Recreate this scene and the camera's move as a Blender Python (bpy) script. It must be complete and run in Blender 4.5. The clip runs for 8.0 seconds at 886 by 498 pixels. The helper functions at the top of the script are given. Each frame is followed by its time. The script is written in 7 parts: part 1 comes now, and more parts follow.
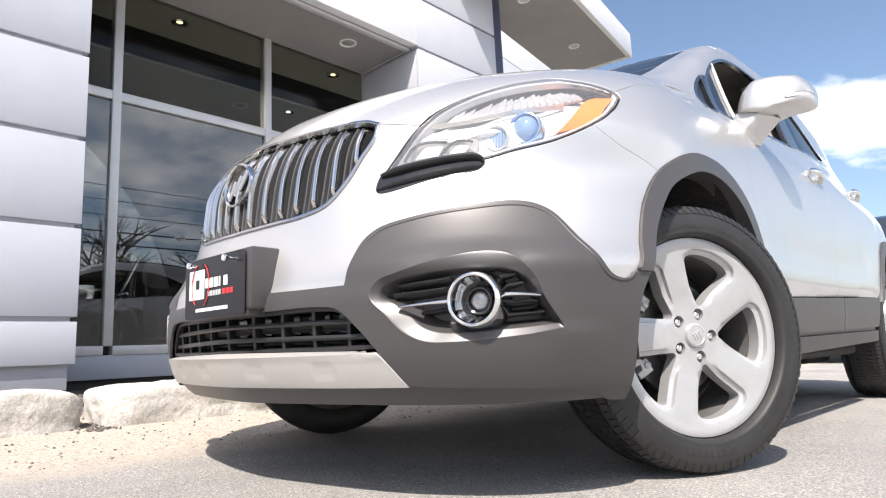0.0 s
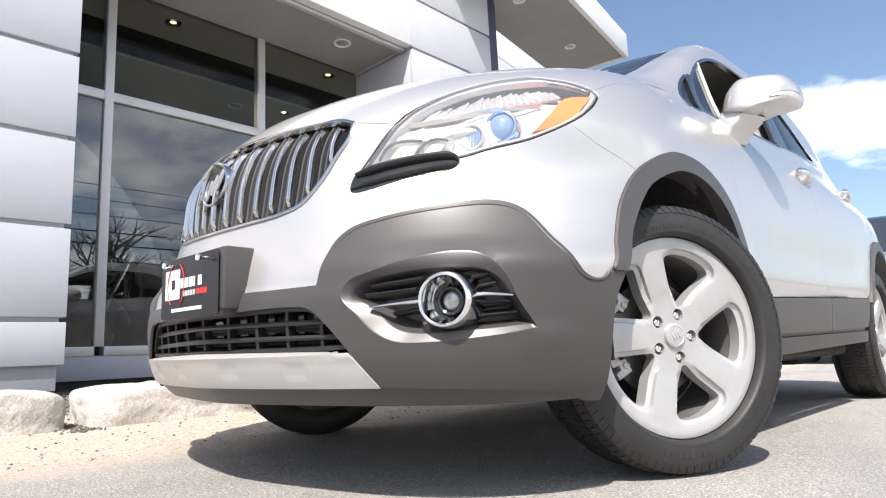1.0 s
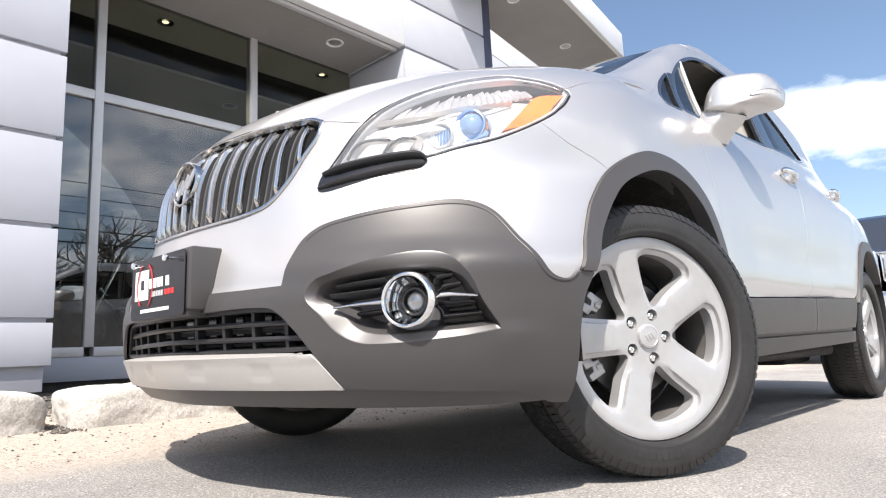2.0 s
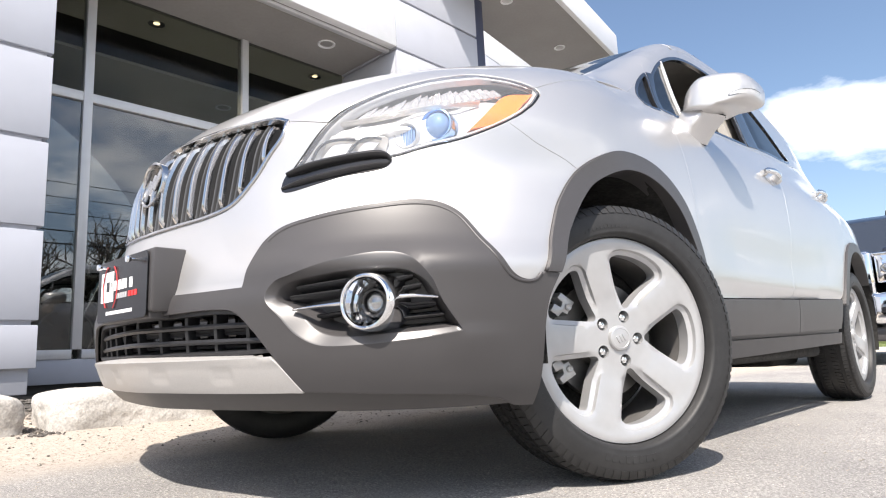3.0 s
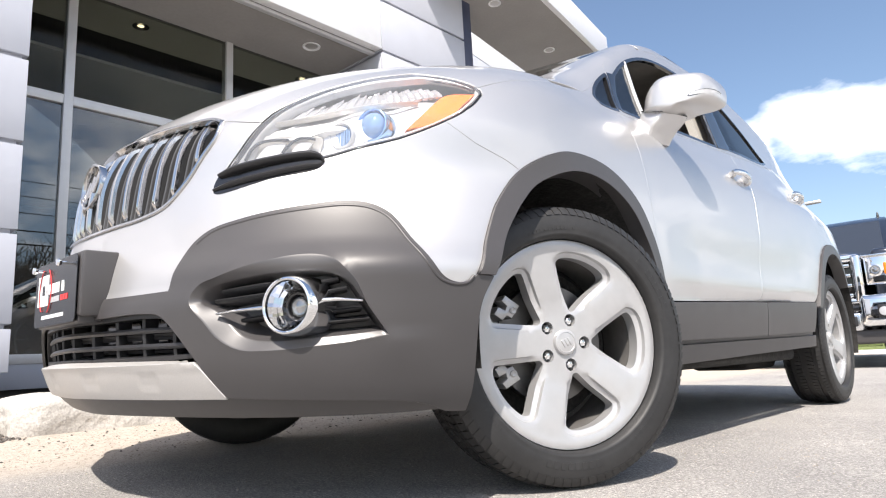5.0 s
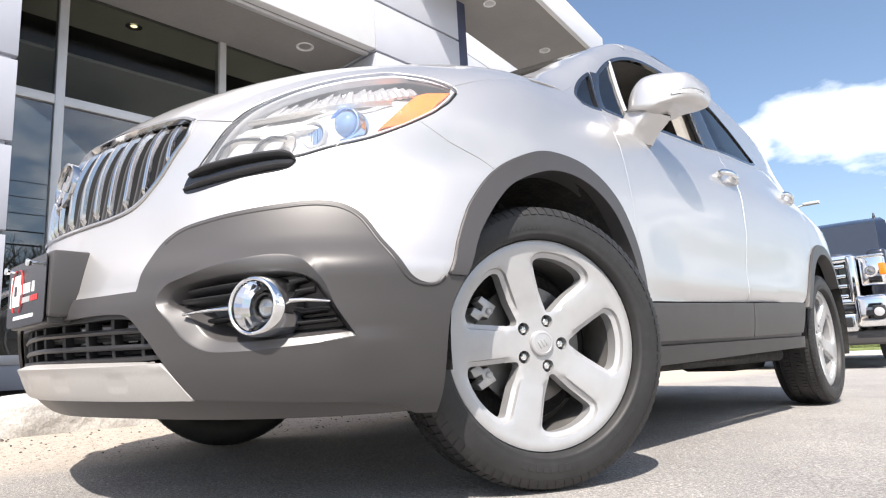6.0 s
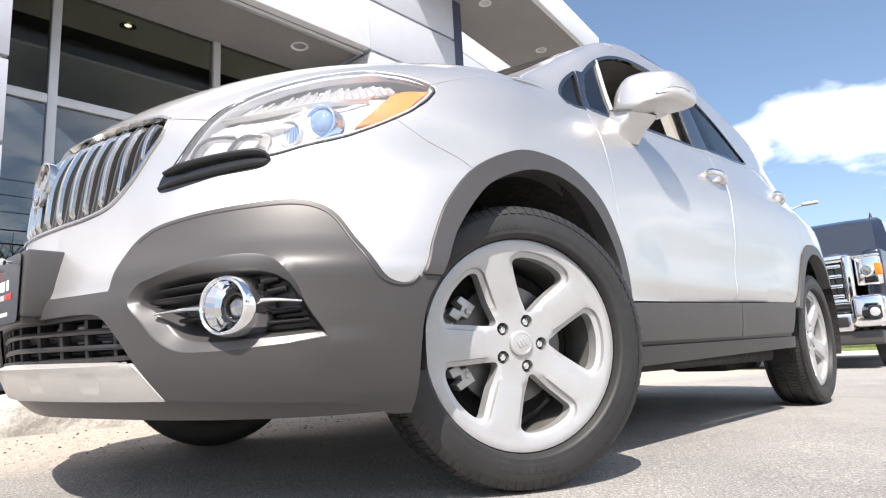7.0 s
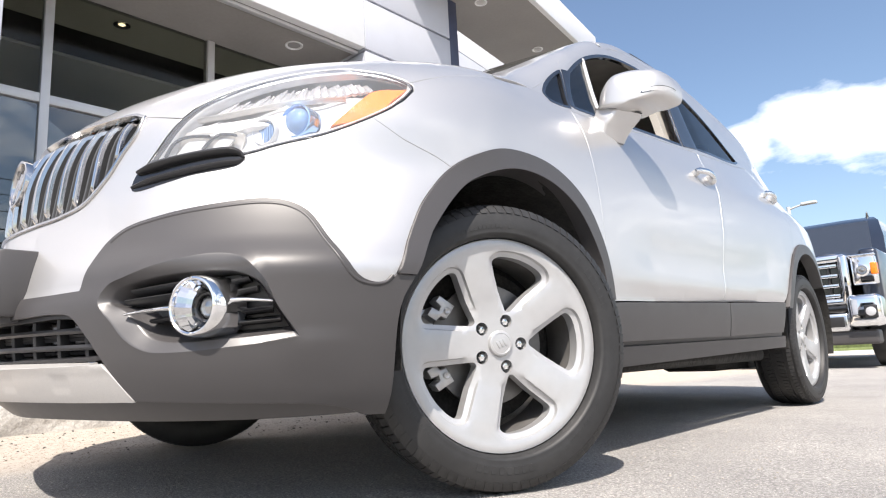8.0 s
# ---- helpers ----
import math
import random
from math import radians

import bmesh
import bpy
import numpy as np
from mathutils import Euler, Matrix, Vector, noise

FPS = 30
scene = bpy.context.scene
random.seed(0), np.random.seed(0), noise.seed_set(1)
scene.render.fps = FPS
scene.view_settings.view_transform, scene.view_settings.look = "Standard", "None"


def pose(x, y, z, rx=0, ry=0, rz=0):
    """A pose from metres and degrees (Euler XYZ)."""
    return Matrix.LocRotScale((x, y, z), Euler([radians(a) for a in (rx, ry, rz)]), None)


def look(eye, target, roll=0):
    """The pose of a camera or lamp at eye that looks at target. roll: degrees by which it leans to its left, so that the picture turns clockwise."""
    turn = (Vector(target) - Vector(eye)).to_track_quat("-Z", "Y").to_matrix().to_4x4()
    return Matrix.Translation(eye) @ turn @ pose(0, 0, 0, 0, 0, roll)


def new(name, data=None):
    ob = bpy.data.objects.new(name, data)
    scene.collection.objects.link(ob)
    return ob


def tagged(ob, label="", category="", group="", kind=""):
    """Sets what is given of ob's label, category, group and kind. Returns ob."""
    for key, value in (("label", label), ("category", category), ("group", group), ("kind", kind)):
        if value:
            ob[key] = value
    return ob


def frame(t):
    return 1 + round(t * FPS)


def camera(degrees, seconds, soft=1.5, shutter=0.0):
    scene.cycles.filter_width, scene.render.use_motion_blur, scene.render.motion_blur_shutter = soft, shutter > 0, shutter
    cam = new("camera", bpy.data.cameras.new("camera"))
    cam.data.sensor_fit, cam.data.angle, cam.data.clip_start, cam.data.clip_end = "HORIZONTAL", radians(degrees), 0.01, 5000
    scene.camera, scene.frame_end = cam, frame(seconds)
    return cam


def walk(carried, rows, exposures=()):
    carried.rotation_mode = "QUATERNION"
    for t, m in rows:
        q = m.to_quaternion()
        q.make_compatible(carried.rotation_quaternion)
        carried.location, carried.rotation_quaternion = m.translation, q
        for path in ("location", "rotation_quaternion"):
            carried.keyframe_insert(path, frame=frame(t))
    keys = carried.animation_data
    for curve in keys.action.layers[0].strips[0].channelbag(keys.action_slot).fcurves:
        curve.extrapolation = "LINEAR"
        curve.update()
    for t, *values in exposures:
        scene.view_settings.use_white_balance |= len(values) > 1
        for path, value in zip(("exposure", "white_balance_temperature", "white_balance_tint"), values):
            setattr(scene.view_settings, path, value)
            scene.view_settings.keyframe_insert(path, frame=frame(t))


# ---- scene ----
cam = camera(70.0, 8.0, soft=1.15)
PATH = [
    (0, (1.488, -1.658, 0.332), (0.139, -0.218, 0.658), -2.7),
    (0.5, (1.505, -1.634, 0.33), (0.155, -0.195, 0.657), -2.7),
    (1, (1.521, -1.61, 0.329), (0.173, -0.17, 0.657), -2.7),
    (1.5, (1.542, -1.582, 0.329), (0.193, -0.142, 0.656), -2.7),
    (3, (1.607, -1.484, 0.325), (0.26, -0.044, 0.659), -2.8),
    (3.5, (1.63, -1.455, 0.325), (0.284, -0.015, 0.662), -2.8),
    (4, (1.649, -1.425, 0.324), (0.305, 0.016, 0.665), -2.9),
    (4.5, (1.67, -1.395, 0.323), (0.325, 0.045, 0.665), -2.9),
    (6, (1.723, -1.316, 0.32), (0.38, 0.124, 0.665), -2.9),
    (6.5, (1.737, -1.296, 0.319), (0.395, 0.146, 0.664), -2.9),
    (7, (1.753, -1.274, 0.318), (0.41, 0.167, 0.663), -2.9),
    (7.5, (1.766, -1.254, 0.317), (0.424, 0.189, 0.662), -2.9),
    (8, (1.782, -1.231, 0.317), (0.439, 0.211, 0.661), -2.9),
]
walk(cam, [(t, look(eye, target, roll)) for t, eye, target, roll in PATH])

# ---- world, sun and exposure ----
SUN_WAY = Vector((0.43, -0.62, 1.0)).normalized()          # towards the sun
world = bpy.data.worlds.new("world")
scene.world = world
world.use_nodes = True


def link_sky():
    n, l = world.node_tree.nodes, world.node_tree.links
    n.clear()
    sky = n.new("ShaderNodeTexSky")
    sky.sky_type, sky.sun_disc = "NISHITA", False
    sky.sun_elevation = math.asin(SUN_WAY.z)
    sky.sun_rotation = math.atan2(SUN_WAY.x, SUN_WAY.y)
    sky.air_density, sky.dust_density, sky.ozone_density = 1.0, 1.8, 1.2
    where = n.new("ShaderNodeTexCoord")
    split = n.new("ShaderNodeSeparateXYZ")
    l.new(where.outputs["Generated"], split.inputs[0])
    # clouds lie on a flat layer: the way up is divided by its height
    rise = n.new("ShaderNodeMath"); rise.operation = "MAXIMUM"; rise.inputs[1].default_value = 0.0
    l.new(split.outputs["Z"], rise.inputs[0])
    lift = n.new("ShaderNodeMath"); lift.operation = "ADD"; lift.inputs[1].default_value = 0.22
    l.new(rise.outputs[0], lift.inputs[0])
    flat = n.new("ShaderNodeVectorMath"); flat.operation = "DIVIDE"
    l.new(where.outputs["Generated"], flat.inputs[0])
    l.new(lift.outputs[0], flat.inputs[1])
    puff = n.new("ShaderNodeTexNoise"); puff.inputs["Scale"].default_value = 4.5
    puff.inputs["Detail"].default_value = 10.0; puff.inputs["Roughness"].default_value = 0.55
    shift = n.new("ShaderNodeVectorMath"); shift.operation = "ADD"; shift.inputs[1].default_value = CLOUD_SHIFT
    l.new(flat.outputs[0], shift.inputs[0])
    l.new(shift.outputs[0], puff.inputs["Vector"])
    total = puff.outputs["Fac"]
    for way, close, much in CLOUDS:
        near = n.new("ShaderNodeVectorMath"); near.operation = "DOT_PRODUCT"; near.inputs[1].default_value = Vector(way).normalized()
        l.new(where.outputs["Generated"], near.inputs[0])
        bump = n.new("ShaderNodeMapRange"); bump.interpolation_type = "SMOOTHSTEP"
        bump.inputs["From Min"].default_value, bump.inputs["From Max"].default_value = close, 1.0
        bump.inputs["To Max"].default_value = much
        l.new(near.outputs["Value"], bump.inputs["Value"])
        add = n.new("ShaderNodeMath"); add.operation = "ADD"
        l.new(total, add.inputs[0]); l.new(bump.outputs[0], add.inputs[1])
        total = add.outputs[0]
    cover = n.new("ShaderNodeMapRange"); cover.inputs["From Min"].default_value = 0.64; cover.inputs["From Max"].default_value = 0.94
    l.new(total, cover.inputs["Value"])
    white = n.new("ShaderNodeRGB"); white.outputs[0].default_value = (9.0, 9.2, 9.6, 1)
    mix = n.new("ShaderNodeMix"); mix.data_type = "RGBA"
    l.new(cover.outputs[0], mix.inputs["Factor"])
    l.new(sky.outputs[0], mix.inputs["A"])
    l.new(white.outputs[0], mix.inputs["B"])
    back = n.new("ShaderNodeBackground"); back.inputs["Strength"].default_value = 0.120
    out = n.new("ShaderNodeOutputWorld")
    l.new(mix.outputs["Result"], back.inputs["Color"])
    l.new(back.outputs[0], out.inputs["Surface"])


CLOUD_SHIFT = (3.1, 0.4, 0.0)
# banks of cloud: way, cosine at the rim, strength
# the last four are unseen, added to whiten what the doors reflect
CLOUDS = (((-0.277, 0.917, 0.270), 0.9988, 0.30), ((-0.221, 0.930, 0.282), 0.9976, 0.29), ((-0.171, 0.938, 0.292), 0.9974, 0.31), ((-0.118, 0.954, 0.262), 0.9974, 0.31),
          ((-0.050, 0.972, 0.212), 0.9976, 0.27), ((0.021, 0.973, 0.215), 0.9976, 0.26), ((-0.035, 0.986, 0.164), 0.994, 0.20), ((0.82, 0.48, 0.32), 0.86, 0.27), ((0.75, 0.10, 0.62), 0.93, 0.2), ((0.5, -0.6, 0.5), 0.9, 0.2), ((0.95, 0.30, 0.02), 0.988, 0.24), ((0.99, 0.0, 0.02), 0.988, 0.26), ((0.80, 0.60, 0.01), 0.982, 0.28), ((0.55, 0.82, 0.13), 0.93, 0.33))
link_sky()
sun = new("sun", bpy.data.lights.new("sun", "SUN"))
sun.data.energy, sun.data.angle, sun.data.color = 5.0, radians(0.53), (1.0, 0.925, 0.848)
sun.matrix_world = look(SUN_WAY * 30, (0, 0, 0))
scene.view_settings.exposure = 0.75

# ---- materials ----
def material(name, colour, rough=0.5, metal=0.0, bump=(), vary=(), coat=0.0, spec=0.5, by_piece=0.0):
    """A surface: bump rows of (scale, strength, depth in metres), vary rows of (scale, how much darker or lighter)."""
    m = bpy.data.materials.new(name)
    m.use_nodes = True
    n, l = m.node_tree.nodes, m.node_tree.links
    b = n["Principled BSDF"]
    b.inputs["Base Color"].default_value = (*colour, 1)
    b.inputs["Roughness"].default_value, b.inputs["Metallic"].default_value = rough, metal
    b.inputs["Coat Weight"].default_value, b.inputs["Coat Roughness"].default_value = coat, 0.03
    b.inputs["Specular IOR Level"].default_value = spec
    where = n.new("ShaderNodeTexCoord")
    last = None
    for scale, much in vary:
        tex = n.new("ShaderNodeTexNoise")
        tex.inputs["Scale"].default_value, tex.inputs["Detail"].default_value = scale, 6
        l.new(where.outputs["Object"], tex.inputs["Vector"])
        ramp = n.new("ShaderNodeMapRange")
        ramp.inputs["From Min"].default_value, ramp.inputs["From Max"].default_value = 0.3, 0.7
        ramp.inputs["To Min"].default_value, ramp.inputs["To Max"].default_value = 1 - much, 1 + much
        l.new(tex.outputs["Fac"], ramp.inputs["Value"])
        if last is None:
            last = ramp.outputs[0]
        else:
            mul = n.new("ShaderNodeMath"); mul.operation = "MULTIPLY"
            l.new(last, mul.inputs[0]); l.new(ramp.outputs[0], mul.inputs[1])
            last = mul.outputs[0]
    if by_piece:
        info = n.new("ShaderNodeObjectInfo")
        ramp = n.new("ShaderNodeMapRange")
        ramp.inputs["To Min"].default_value, ramp.inputs["To Max"].default_value = 1 - by_piece, 1 + by_piece
        l.new(info.outputs["Random"], ramp.inputs["Value"])
        if last is None:
            last = ramp.outputs[0]
        else:
            mul = n.new("ShaderNodeMath"); mul.operation = "MULTIPLY"
            l.new(last, mul.inputs[0]); l.new(ramp.outputs[0], mul.inputs[1])
            last = mul.outputs[0]
    if last is not None:
        scale = n.new("ShaderNodeVectorMath"); scale.operation = "SCALE"
        scale.inputs[0].default_value = colour
        l.new(last, scale.inputs["Scale"])
        l.new(scale.outputs[0], b.inputs["Base Color"])
    normal = None
    for scale, strength, depth in bump:
        tex = n.new("ShaderNodeTexNoise")
        tex.inputs["Scale"].default_value, tex.inputs["Detail"].default_value = scale, 4
        l.new(where.outputs["Object"], tex.inputs["Vector"])
        bp = n.new("ShaderNodeBump")
        bp.inputs["Strength"].default_value, bp.inputs["Distance"].default_value = strength, depth
        l.new(tex.outputs["Fac"], bp.inputs["Height"])
        if normal is not None:
            l.new(normal, bp.inputs["Normal"])
        normal = bp.outputs[0]
    if normal is not None:
        l.new(normal, b.inputs["Normal"])
    return m


def glass(name, tint=(0.9, 0.95, 0.95), rough=0.0, clear=0.9, ior=1.5):
    """A thin pane: mostly clear, with the gloss of glass."""
    m = bpy.data.materials.new(name)
    m.use_nodes = True
    n, l = m.node_tree.nodes, m.node_tree.links
    n.clear()
    see = n.new("ShaderNodeBsdfTransparent"); see.inputs[0].default_value = (*[c * clear for c in tint], 1)
    shine = n.new("ShaderNodeBsdfGlossy"); shine.inputs["Roughness"].default_value = rough
    fres = n.new("ShaderNodeFresnel"); fres.inputs["IOR"].default_value = ior
    mix = n.new("ShaderNodeMixShader")
    out = n.new("ShaderNodeOutputMaterial")
    l.new(fres.outputs[0], mix.inputs[0]); l.new(see.outputs[0], mix.inputs[1]); l.new(shine.outputs[0], mix.inputs[2])
    l.new(mix.outputs[0], out.inputs[0])
    return m


def lit(name, colour, strength):
    m = bpy.data.materials.new(name)
    m.use_nodes = True
    b = m.node_tree.nodes["Principled BSDF"]
    b.inputs["Base Color"].default_value = (*colour, 1)
    b.inputs["Emission Color"].default_value = (*colour, 1)
    b.inputs["Emission Strength"].default_value = strength
    return m


PAINT = material("silver_paint", (0.565, 0.556, 0.552), 0.40, 0.70, coat=0.8, vary=((900, 0.03),))
CLAD = material("grey_plastic", (0.0515, 0.0485, 0.0495), 0.42, bump=((700, 0.15, 0.0006),), vary=((4, 0.05),), spec=0.5)
CLAD_SMOOTH = material("smooth_grey_plastic", (0.0515, 0.0485, 0.0495), 0.40, vary=((4, 0.05),), spec=0.75)
SKID = material("silver_plastic", (0.50, 0.485, 0.468), 0.38, 0.4, vary=((300, 0.04),))
BLACK = material("black_plastic", (0.02, 0.02, 0.022), 0.4, bump=((500, 0.2, 0.0005),))
GLOSSY_BLACK = material("glossy_black", (0.012, 0.012, 0.013), 0.12, coat=0.5)
LINER = material("dirty_liner", (0.018, 0.017, 0.016), 0.9, bump=((60, 0.6, 0.01),), vary=((25, 0.5), (120, 0.4)))
CHROME = material("chrome", (0.86, 0.87, 0.88), 0.05, 1.0)
GRILLE_CHROME = material("grille_chrome", (0.60, 0.595, 0.59), 0.13, 1.0)
SATIN_CHROME = material("satin_chrome", (0.75, 0.76, 0.77), 0.2, 1.0)
ALLOY = material("alloy_paint", (0.445, 0.445, 0.45), 0.34, 0.45, coat=0.25, vary=((30, 0.03),))
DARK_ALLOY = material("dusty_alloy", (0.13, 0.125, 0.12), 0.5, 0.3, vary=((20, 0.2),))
STEEL = material("cast_steel", (0.17, 0.165, 0.16), 0.45, 0.8, bump=((120, 0.2, 0.001),), vary=((20, 0.2),))
RUBBER = material("tyre_rubber", (0.0185, 0.0182, 0.0185), 0.55, bump=((300, 0.15, 0.0008),), vary=((9, 0.25), (60, 0.15)))
CAR_GLASS = glass("car_glass", (0.72, 0.79, 0.82), 0.0, 0.80)
def glare_plastic(name, glare):
    """Clear plastic with some white diffuse mixed in, painting the bright haze of glare."""
    m = glass(name, (0.98, 0.985, 1.0), 0.02, 0.98)
    n, l = m.node_tree.nodes, m.node_tree.links
    out = next(k for k in n if k.bl_idname == "ShaderNodeOutputMaterial")
    old = out.inputs[0].links[0].from_socket
    dif = n.new("ShaderNodeBsdfDiffuse"); dif.inputs[0].default_value = (0.85, 0.87, 0.9, 1)
    mix = n.new("ShaderNodeMixShader"); mix.inputs[0].default_value = glare
    l.new(old, mix.inputs[1]); l.new(dif.outputs[0], mix.inputs[2]); l.new(mix.outputs[0], out.inputs[0])
    return m


LENS = glare_plastic("lamp_lens", 0.085)
CABIN = material("cabin_trim", (0.05, 0.048, 0.045), 0.8, vary=((15, 0.2),))
CABIN_LIGHT = material("cabin_light_trim", (0.35, 0.33, 0.30), 0.8, vary=((15, 0.1),))
AMBER = material("amber_plastic", (0.84, 0.20, 0.010), 0.25, coat=0.6, bump=((220, 0.5, 0.003),), vary=((90, 0.15),))
PANEL = material("grey_panel", (0.475, 0.49, 0.54), 0.5, 0.08, vary=((0.9, 0.04), (5, 0.02)), bump=((2.0, 0.05, 0.02),))
FASCIA = material("white_fascia", (0.80, 0.80, 0.80), 0.3, 0.0, vary=((1.1, 0.03), (14, 0.015)), bump=((1.6, 0.05, 0.02),))
SOFFIT = material("grey_soffit", (0.315, 0.30, 0.285), 0.7, vary=((2, 0.05), (30, 0.03)))
FRAME = material("window_frame_metal", (0.62, 0.62, 0.62), 0.4, 0.3, vary=((8, 0.04),))
NAVY = material("navy_panel", (0.045, 0.055, 0.10), 0.4, vary=((3, 0.1),))
PROJ_GLASS = material("blue_lens", (0.20, 0.33, 0.56), 0.06, 0.35, coat=1.0)
PLATE_BLACK = material("plate_black", (0.010, 0.010, 0.012), 0.22, spec=0.3)
PLATE_WHITE = material("plate_white", (0.85, 0.85, 0.85), 0.4)
PLATE_GREY = material("plate_grey", (0.45, 0.45, 0.46), 0.4)
PLATE_RED = material("plate_red", (0.62, 0.03, 0.03), 0.4)
TAIL_RED = material("tail_red", (0.45, 0.02, 0.02), 0.15, coat=0.6)
CALIPER = material("cast_grey", (0.46, 0.455, 0.45), 0.38, 0.55, bump=((90, 0.2, 0.001),), vary=((25, 0.15),))
BULB = material("dark_lens", (0.30, 0.305, 0.31), 0.08, 0.7, coat=1.0, bump=((140, 0.3, 0.002),))
LAMP_SILVER = material("lamp_silver", (0.60, 0.605, 0.62), 0.28, 0.4, bump=((35, 0.25, 0.004),))
LAMP_FACET = material("lamp_facet_chrome", (0.52, 0.525, 0.54), 0.18, 0.6)
LAMP_GREY = material("lamp_grey", (0.56, 0.56, 0.56), 0.38, 0.3)
LAMP_EDGE = material("lamp_edge", (0.13, 0.14, 0.16), 0.25, 0.5)
RIB = material("dark_rib", (0.060, 0.060, 0.061), 0.28)
GRANITE = material("granite", (0.46, 0.44, 0.41), 0.85, bump=((30, 0.45, 0.018), (190, 0.45, 0.004)), vary=((6, 0.16), (110, 0.22)))
BLUE_CHROME = material("blue_chrome", (0.35, 0.55, 0.85), 0.12, 0.9)
SIGNAL = material("signal_lens", (0.60, 0.60, 0.61), 0.12, 0.2, coat=1.0)

# ---- helpers for meshes ----
from mathutils import geometry


def mesh_object(name, verts, faces, mat, parent=None, label="", smooth=True, normals=None):
    me = bpy.data.meshes.new(name)
    me.from_pydata([tuple(v) for v in verts], [], [tuple(f) for f in faces])
    me.update()
    if smooth:
        me.polygons.foreach_set("use_smooth", [True] * len(me.polygons))
    if normals is not None:
        me.normals_split_custom_set_from_vertices([tuple(v) for v in normals])
    for m in (mat if isinstance(mat, (list, tuple)) else [mat]):
        me.materials.append(m)
    ob = new(name, me)
    if parent is not None:
        ob.parent = parent
    return tagged(ob, label)


def part(name, bm, mat, parent=None, label="", smooth=True, sharp=35):
    """Links a bmesh as one mesh object under a thing or part."""
    bmesh.ops.recalc_face_normals(bm, faces=bm.faces)
    for f in bm.faces:
        f.smooth = smooth
    for e in bm.edges:
        if len(e.link_faces) == 2 and e.calc_face_angle(0) > radians(sharp):
            e.smooth = False
    me = bpy.data.meshes.new(name)
    bm.to_mesh(me)
    bm.free()
    for m in (mat if isinstance(mat, (list, tuple)) else [mat]):
        me.materials.append(m)
    ob = new(name, me)
    if parent is not None:
        ob.parent = parent
    return tagged(ob, label)


def box(bm, lo, hi, bevel=0.0, m=None, segments=2):
    """Adds a block with rounded edges, turned by m."""
    lo, hi = Vector(lo), Vector(hi)
    r = bmesh.ops.create_cube(bm, size=1)
    vs = r["verts"]
    bmesh.ops.transform(bm, matrix=Matrix.LocRotScale((lo + hi) / 2, None, hi - lo), verts=vs)
    if bevel:
        es = list({e for v in vs for e in v.link_edges})
        r = bmesh.ops.bevel(bm, geom=es, offset=bevel, segments=segments, profile=0.5, affect="EDGES")
        vs = list({v for f in r["faces"] for v in f.verts} | {v for v in vs if v.is_valid})
    if m is not None:
        bmesh.ops.transform(bm, matrix=m, verts=vs)
    return vs


def tube(bm, path, radius, sides=10, closed=False, caps=True):
    """Adds a round bar along a path; radius may be a list."""
    path = [Vector(p) for p in path]
    n = len(path)
    rings, up = [], None
    for i, p in enumerate(path):
        a = path[(i - 1) % n] if closed or i else path[0]
        b = path[(i + 1) % n] if closed or i < n - 1 else path[-1]
        d = (b - a).normalized()
        if up is None:
            up = d.orthogonal().normalized()
        up = (up - d * up.dot(d)).normalized()
        side = d.cross(up)
        r = radius[i] if isinstance(radius, (list, tuple)) else radius
        rings.append([bm.verts.new(p + r * (math.cos(t) * up + math.sin(t) * side)) for t in [2 * math.pi * k / sides for k in range(sides)]])
    for i in range(n if closed else n - 1):
        a, b = rings[i], rings[(i + 1) % n]
        for k in range(sides):
            bm.faces.new((a[k], a[(k + 1) % sides], b[(k + 1) % sides], b[k]))
    if caps and not closed:
        bm.faces.new(rings[0][::-1])
        bm.faces.new(rings[-1])
    return rings


def lathe(bm, profile, sides=48, axis="X", arc=None):
    """Adds a turned form: profile rows of (along the axis, radius)."""
    rings = []
    for a, r in profile:
        ring = []
        for k in range(sides):
            t = 2 * math.pi * k / sides
            c, s = r * math.cos(t), r * math.sin(t)
            ring.append(bm.verts.new((a, c, s) if axis == "X" else (c, a, s) if axis == "Y" else (c, s, a)))
        rings.append(ring)
    for a, b in zip(rings, rings[1:]):
        for k in range(sides):
            bm.faces.new((a[k], a[(k + 1) % sides], b[(k + 1) % sides], b[k]))
    return rings


